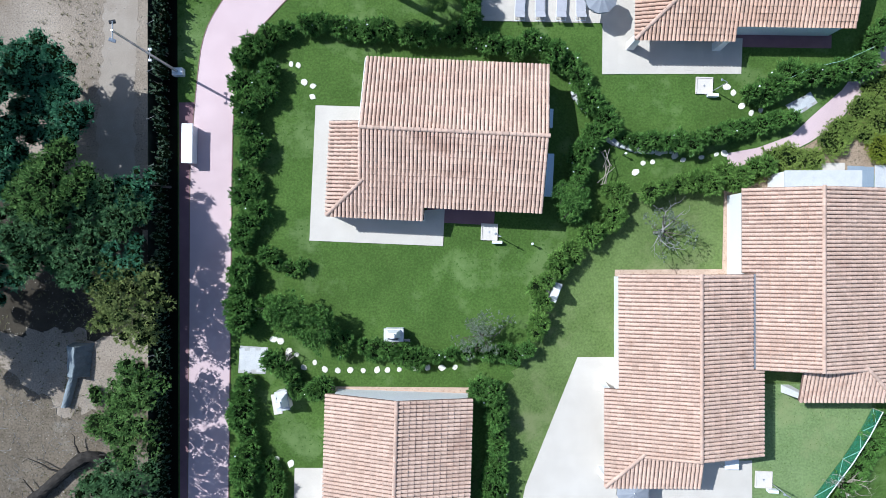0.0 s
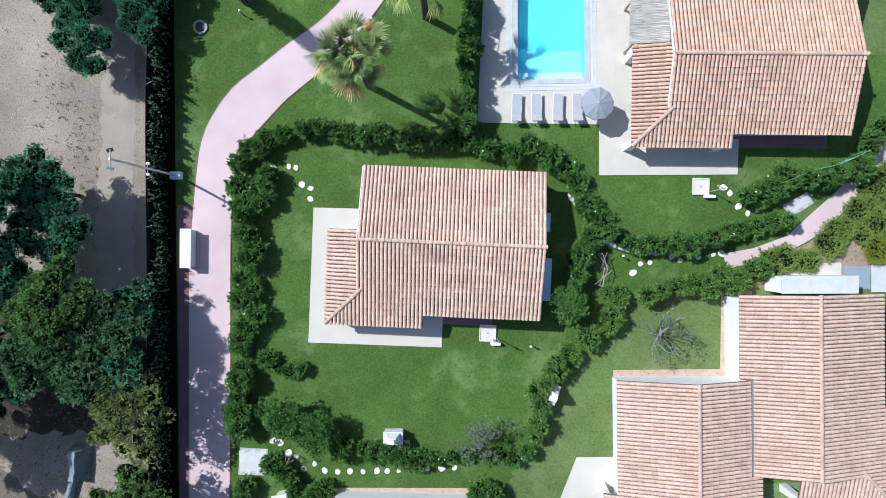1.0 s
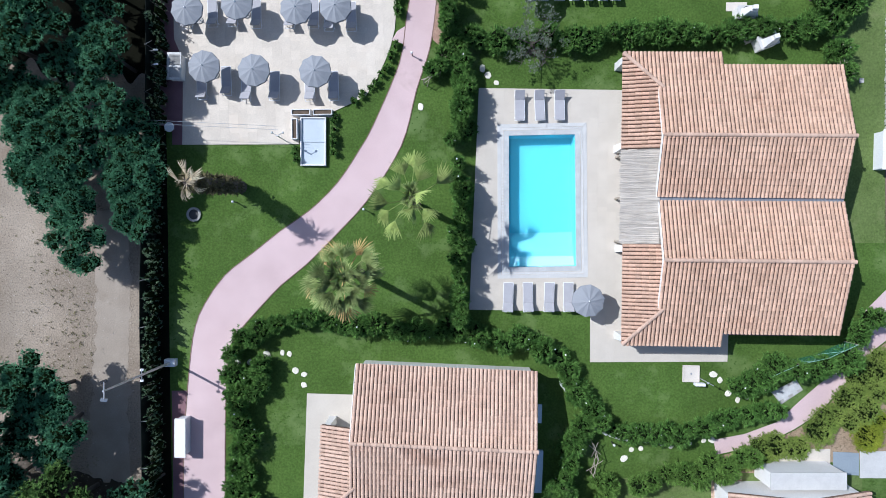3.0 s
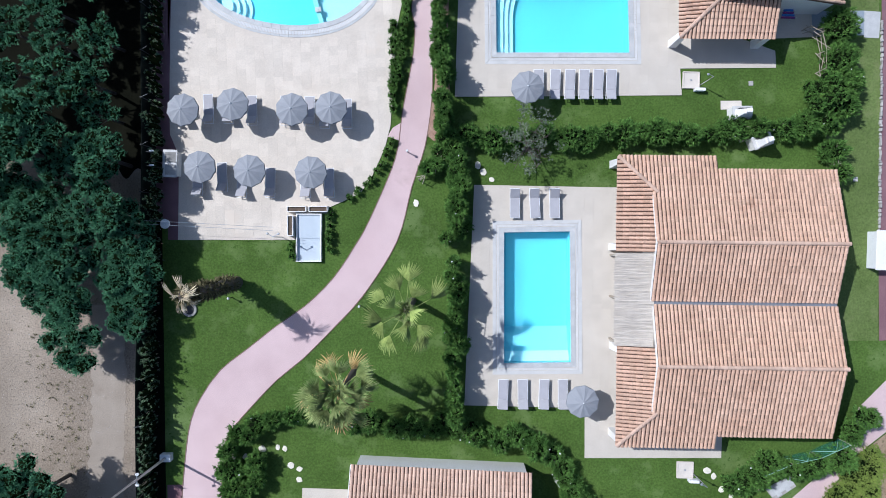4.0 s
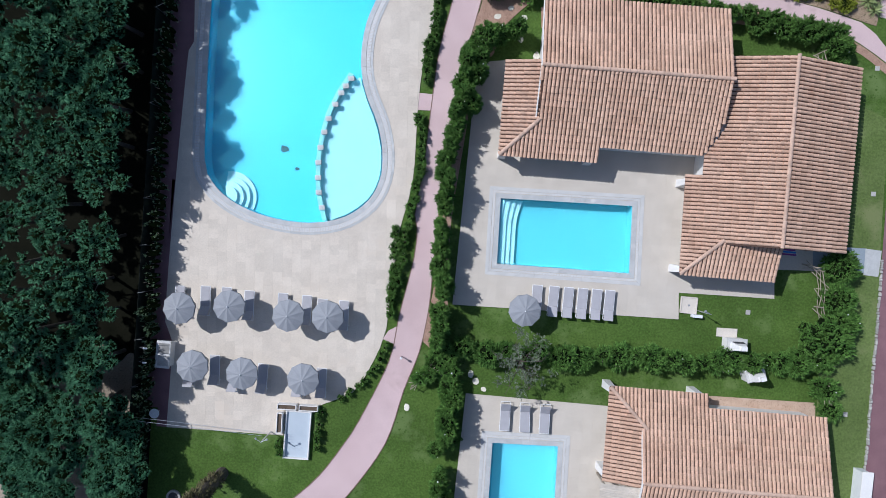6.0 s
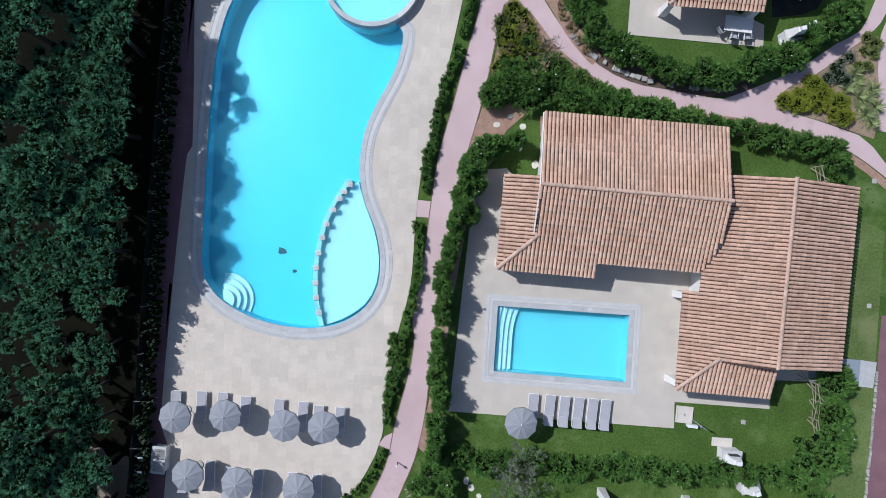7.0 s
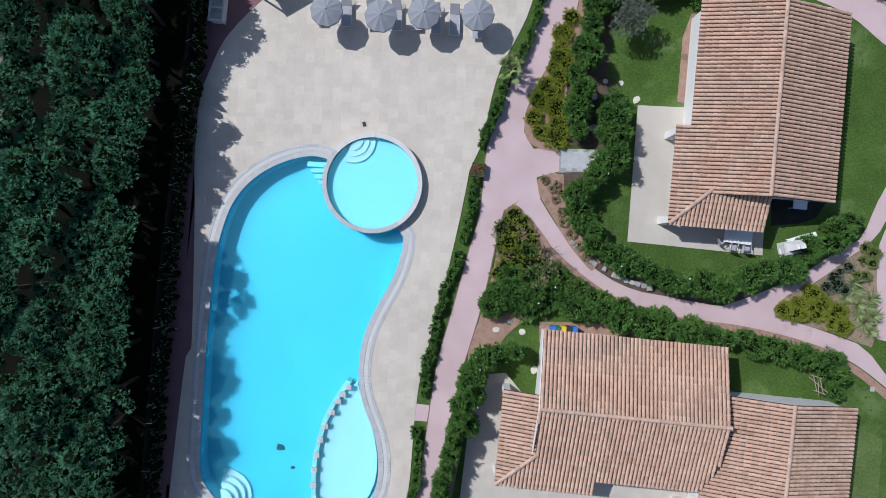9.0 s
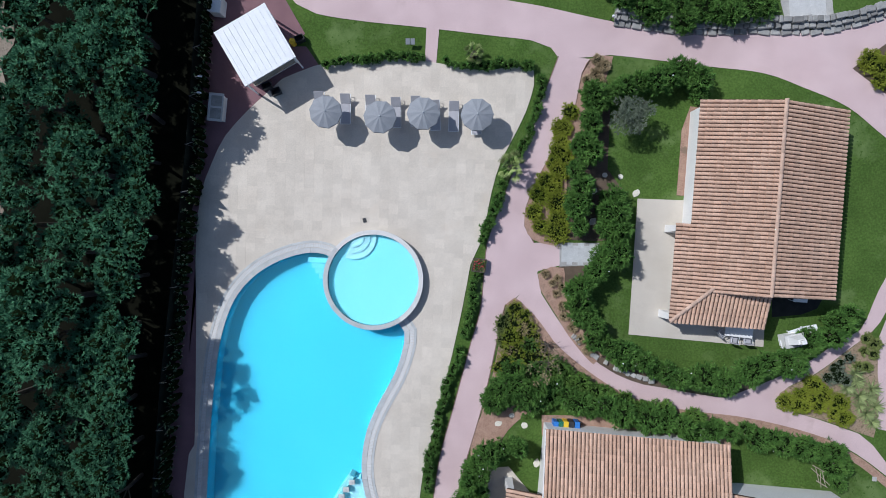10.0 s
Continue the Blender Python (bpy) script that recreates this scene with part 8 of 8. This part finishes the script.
for k, (x, y) in enumerate([(-11.89, 78.25), (-11.47, 78.50), (-13.39, 75.33), (-12.78, 75.00)]):
    crate = thing("gas_bottle" if k == 0 else "plastic_crate", "yellow metal gas bottle beside the kiosk" if k == 0 else "dark plastic crate beside the kiosk", "gas bottle" if k == 0 else "crate", pose(x, y, 0.05, 0, 0, 25))
    if k == 0:
        part("bottle", rod(bmesh.new(), (0, 0, 0), (0, 0, 0.6), 0.2, n=16), PLUSH_YELLOW, crate)
        part("collar", rod(bmesh.new(), (0, 0, 0.6), (0, 0, 0.72), 0.11, n=12), PLUSH_YELLOW, crate)
    else:
        bm = bmesh.new()
        for q in ((-0.3, 0.3, -0.2, -0.17), (-0.3, 0.3, 0.17, 0.2), (-0.3, -0.27, -0.17, 0.17), (0.27, 0.3, -0.17, 0.17)):
            box(bm, *q, 0.03, 0.5)
        part("side", bm, BLACK, crate)
        part("bottom", boxed(-0.3, 0.3, -0.2, 0.2, 0.0, 0.03), BLACK, crate)

TRACK = surface("packed_dirt", (0.27, 0.225, 0.18), (0.40, 0.345, 0.285), 0.6, 14.0, 0.95, 0.4, third=(0.26, 0.215, 0.17), spots=0.03, shine=0.1, broad=0.12)
slab("road", ragged(curve([(-23.32, 21.59), (-23.34, 15.60), (-23.58, 10.72), (-23.98, 3.39)], False, 0.3) + curve([(-21.25, 3.20), (-21.23, 10.71), (-20.99, 15.58), (-21.05, 21.57)], False, 0.3), 0.25), 0.0, 0.007, TRACK, "smooth packed wheel track on the dirt", "track")

# ---- tall grass and gravel on the dry side ----
rng_g = np.random.default_rng(77)
n = 9000
gx = rng_g.uniform(-33, -19.6, n)
gy = rng_g.uniform(-20, 24, n)
keep = np.array([noise.noise((x * 0.22, y * 0.2, 4.0)) + 0.5 * noise.noise((x * 1.3, y * 1.3, 6.0)) + q > (0.45 if x < -23.6 or y < -2 else 0.8) for x, y, q in zip(gx, gy, rng_g.uniform(-0.35, 0.5, n))])
tufts = np.stack([gx[keep], gy[keep], np.full(keep.sum(), 0.02)], 1)
DRY_GRASS = surface("dry_grass", (0.12, 0.12, 0.055), (0.25, 0.225, 0.13), 1.0, 10.0, 0.9, 0.0, each=0.4, shine=0.1)
weeds = sprigs("weeds", tufts, np.tile(np.array([[0, 0, 1.0]]), (len(tufts), 1)), 0.17, DRY_GRASS, None, 0.2, 5, 0.9, 7)
tagged(weeds, "sparse dry weeds on pale dirt", "weeds", "", "stuff")
n = 4000
pebbles = np.stack([rng_g.uniform(-33, -19.6, n), rng_g.uniform(-20, 24, n), np.full(n, 0.015)], 1)
PEBBLE = surface("dusty_gravel", (0.26, 0.23, 0.20), (0.46, 0.42, 0.37), 2.5, 18.0, 0.95, 0.3, each=0.3, shine=0.1)
peb = leaves("gravel", pebbles, 0.07, PEBBLE, None, 0.97, 0.8, 9)
tagged(peb, "loose grey gravel on dry dirt", "gravel", "", "stuff")


# ---- paving pieces ----
def pavers(parent, outline, holes, size, material, top, angle, limit=300):
    """Square slabs inside an outline: some as pieces, the others joined."""
    ca_, sa_ = math.cos(radians(angle)), math.sin(radians(angle))
    xs, ys = [p[0] * ca_ + p[1] * sa_ for p in outline], [-p[0] * sa_ + p[1] * ca_ for p in outline]
    h = size / 2 - 0.0008
    verts = [(sx * h, sy * h, 0) for sx, sy in ((-1, -1), (1, -1), (1, 1), (-1, 1))] + [(sx * h, sy * h, 0.003) for sx, sy in ((-1, -1), (1, -1), (1, 1), (-1, 1))] + [(sx * (h - 0.003), sy * (h - 0.003), 0.005) for sx, sy in ((-1, -1), (1, -1), (1, 1), (-1, 1))]
    faces = [(8, 9, 10, 11)] + [(k, (k + 1) % 4, (k + 1) % 4 + 4, k + 4) for k in range(4)] + [(k + 4, (k + 1) % 4 + 4, (k + 1) % 4 + 8, k + 8) for k in range(4)]
    one_ = mesh_of("paver", verts, faces)
    one_.materials.append(material)
    rest_v, rest_f, count = [], [], 0
    for i, gx_ in enumerate(np.arange(min(xs), max(xs), size)):
        for gy_ in np.arange(min(ys) + (size / 2 if i % 2 else 0), max(ys), size):
            c = (gx_ * ca_ - gy_ * sa_, gx_ * sa_ + gy_ * ca_)
            corners = [(c[0] + dx * ca_ - dy * sa_, c[1] + dx * sa_ + dy * ca_) for dx in (-h, h) for dy in (-h, h)]
            if not all(inside(q, outline) for q in corners) or any(inside(q, hole) for q in corners for hole in holes):
                continue
            mm = pose(c[0], c[1], top, 0, 0, angle)
            count += 1
            if count <= limit:
                made("paver", one_, material, parent, m=mm)
            else:
                k = len(rest_v)
                rest_v.extend([tuple(mm @ Vector(v)) for v in verts])
                rest_f.extend([tuple(k + j for j in f) for f in faces])
    if rest_f:
        made("pavers", mesh_of("pavers", rest_v, rest_f), material, parent)["kind"] = "stuff"


pavers(DECKS[0], deck_edge, [grown(POOL, 0.75), [(KID_CENTRE[0] + 3.4 * math.cos(a), KID_CENTRE[1] + 3.4 * math.sin(a)) for a in np.linspace(0, math.tau, 40, endpoint=False)]], 0.62, DECK, 0.071, 2.0)
pavers(DECKS[1], DECK_C, [grown(POOL_C, 0.8)], 0.62, TERRACE_TILE, 0.071, VC[1])
pavers(DECKS[2], DECK_D, [grown(POOL_D, 0.8)], 0.62, TERRACE_TILE, 0.071, VD[1])


pavers(ENTRY, [(6.25, 66.45), (8.91, 66.62), (9.09, 65.07), (6.36, 64.82)], [], 0.36, COPING, 0.061, 2.0)
pavers(ENTRY_A, [(-14.30, -6.60), (-12.34, -6.70), (-12.53, -8.54), (-14.42, -8.47)], [], 0.36, PALE_STONE, 0.051, 2.0)
pavers(ENTRY_C, [(21.42, 9.16), (23.11, 10.04), (23.63, 9.29), (22.11, 8.26)], [], 0.34, COPING, 0.061, 30.0)
pavers(PATCH, [(19.48, 83.80), (22.60, 84.00), (22.83, 82.33), (21.77, 81.67), (20.14, 81.86)], [], 0.34, PALE_STONE, 0.061, 8.0)


# ---- grass ----
def within_many(px, py, outline):
    hit = np.zeros(len(px), bool)
    for a, q in zip(outline, outline[1:] + outline[:1]):
        if a[1] != q[1]:
            hit ^= ((a[1] > py) != (q[1] > py)) & (px < (q[0] - a[0]) * (py - a[1]) / (q[1] - a[1]) + a[0])
    return hit


n = 70000
px, py = rng_g.uniform(-18.2, 30, n), rng_g.uniform(-17.5, 84, n)
thick = np.array([noise.noise((x * 0.5, y * 0.5, 9.0)) for x, y in zip(px, py)])
keep = thick + rng_g.random(n) * 0.8 > 0.15
for outline in PAVED:
    keep &= ~within_many(px, py, outline)
turf = np.stack([px[keep], py[keep], np.full(keep.sum(), 0.02)], 1)
grass = sprigs("grass", turf, np.tile(np.array([[0, 0, 0.35]]), (len(turf), 1)), 0.075, GRASS, None, 0.4, 6, 0.8, 2)
tagged(grass, "short mown green grass", "grass", "", "stuff")
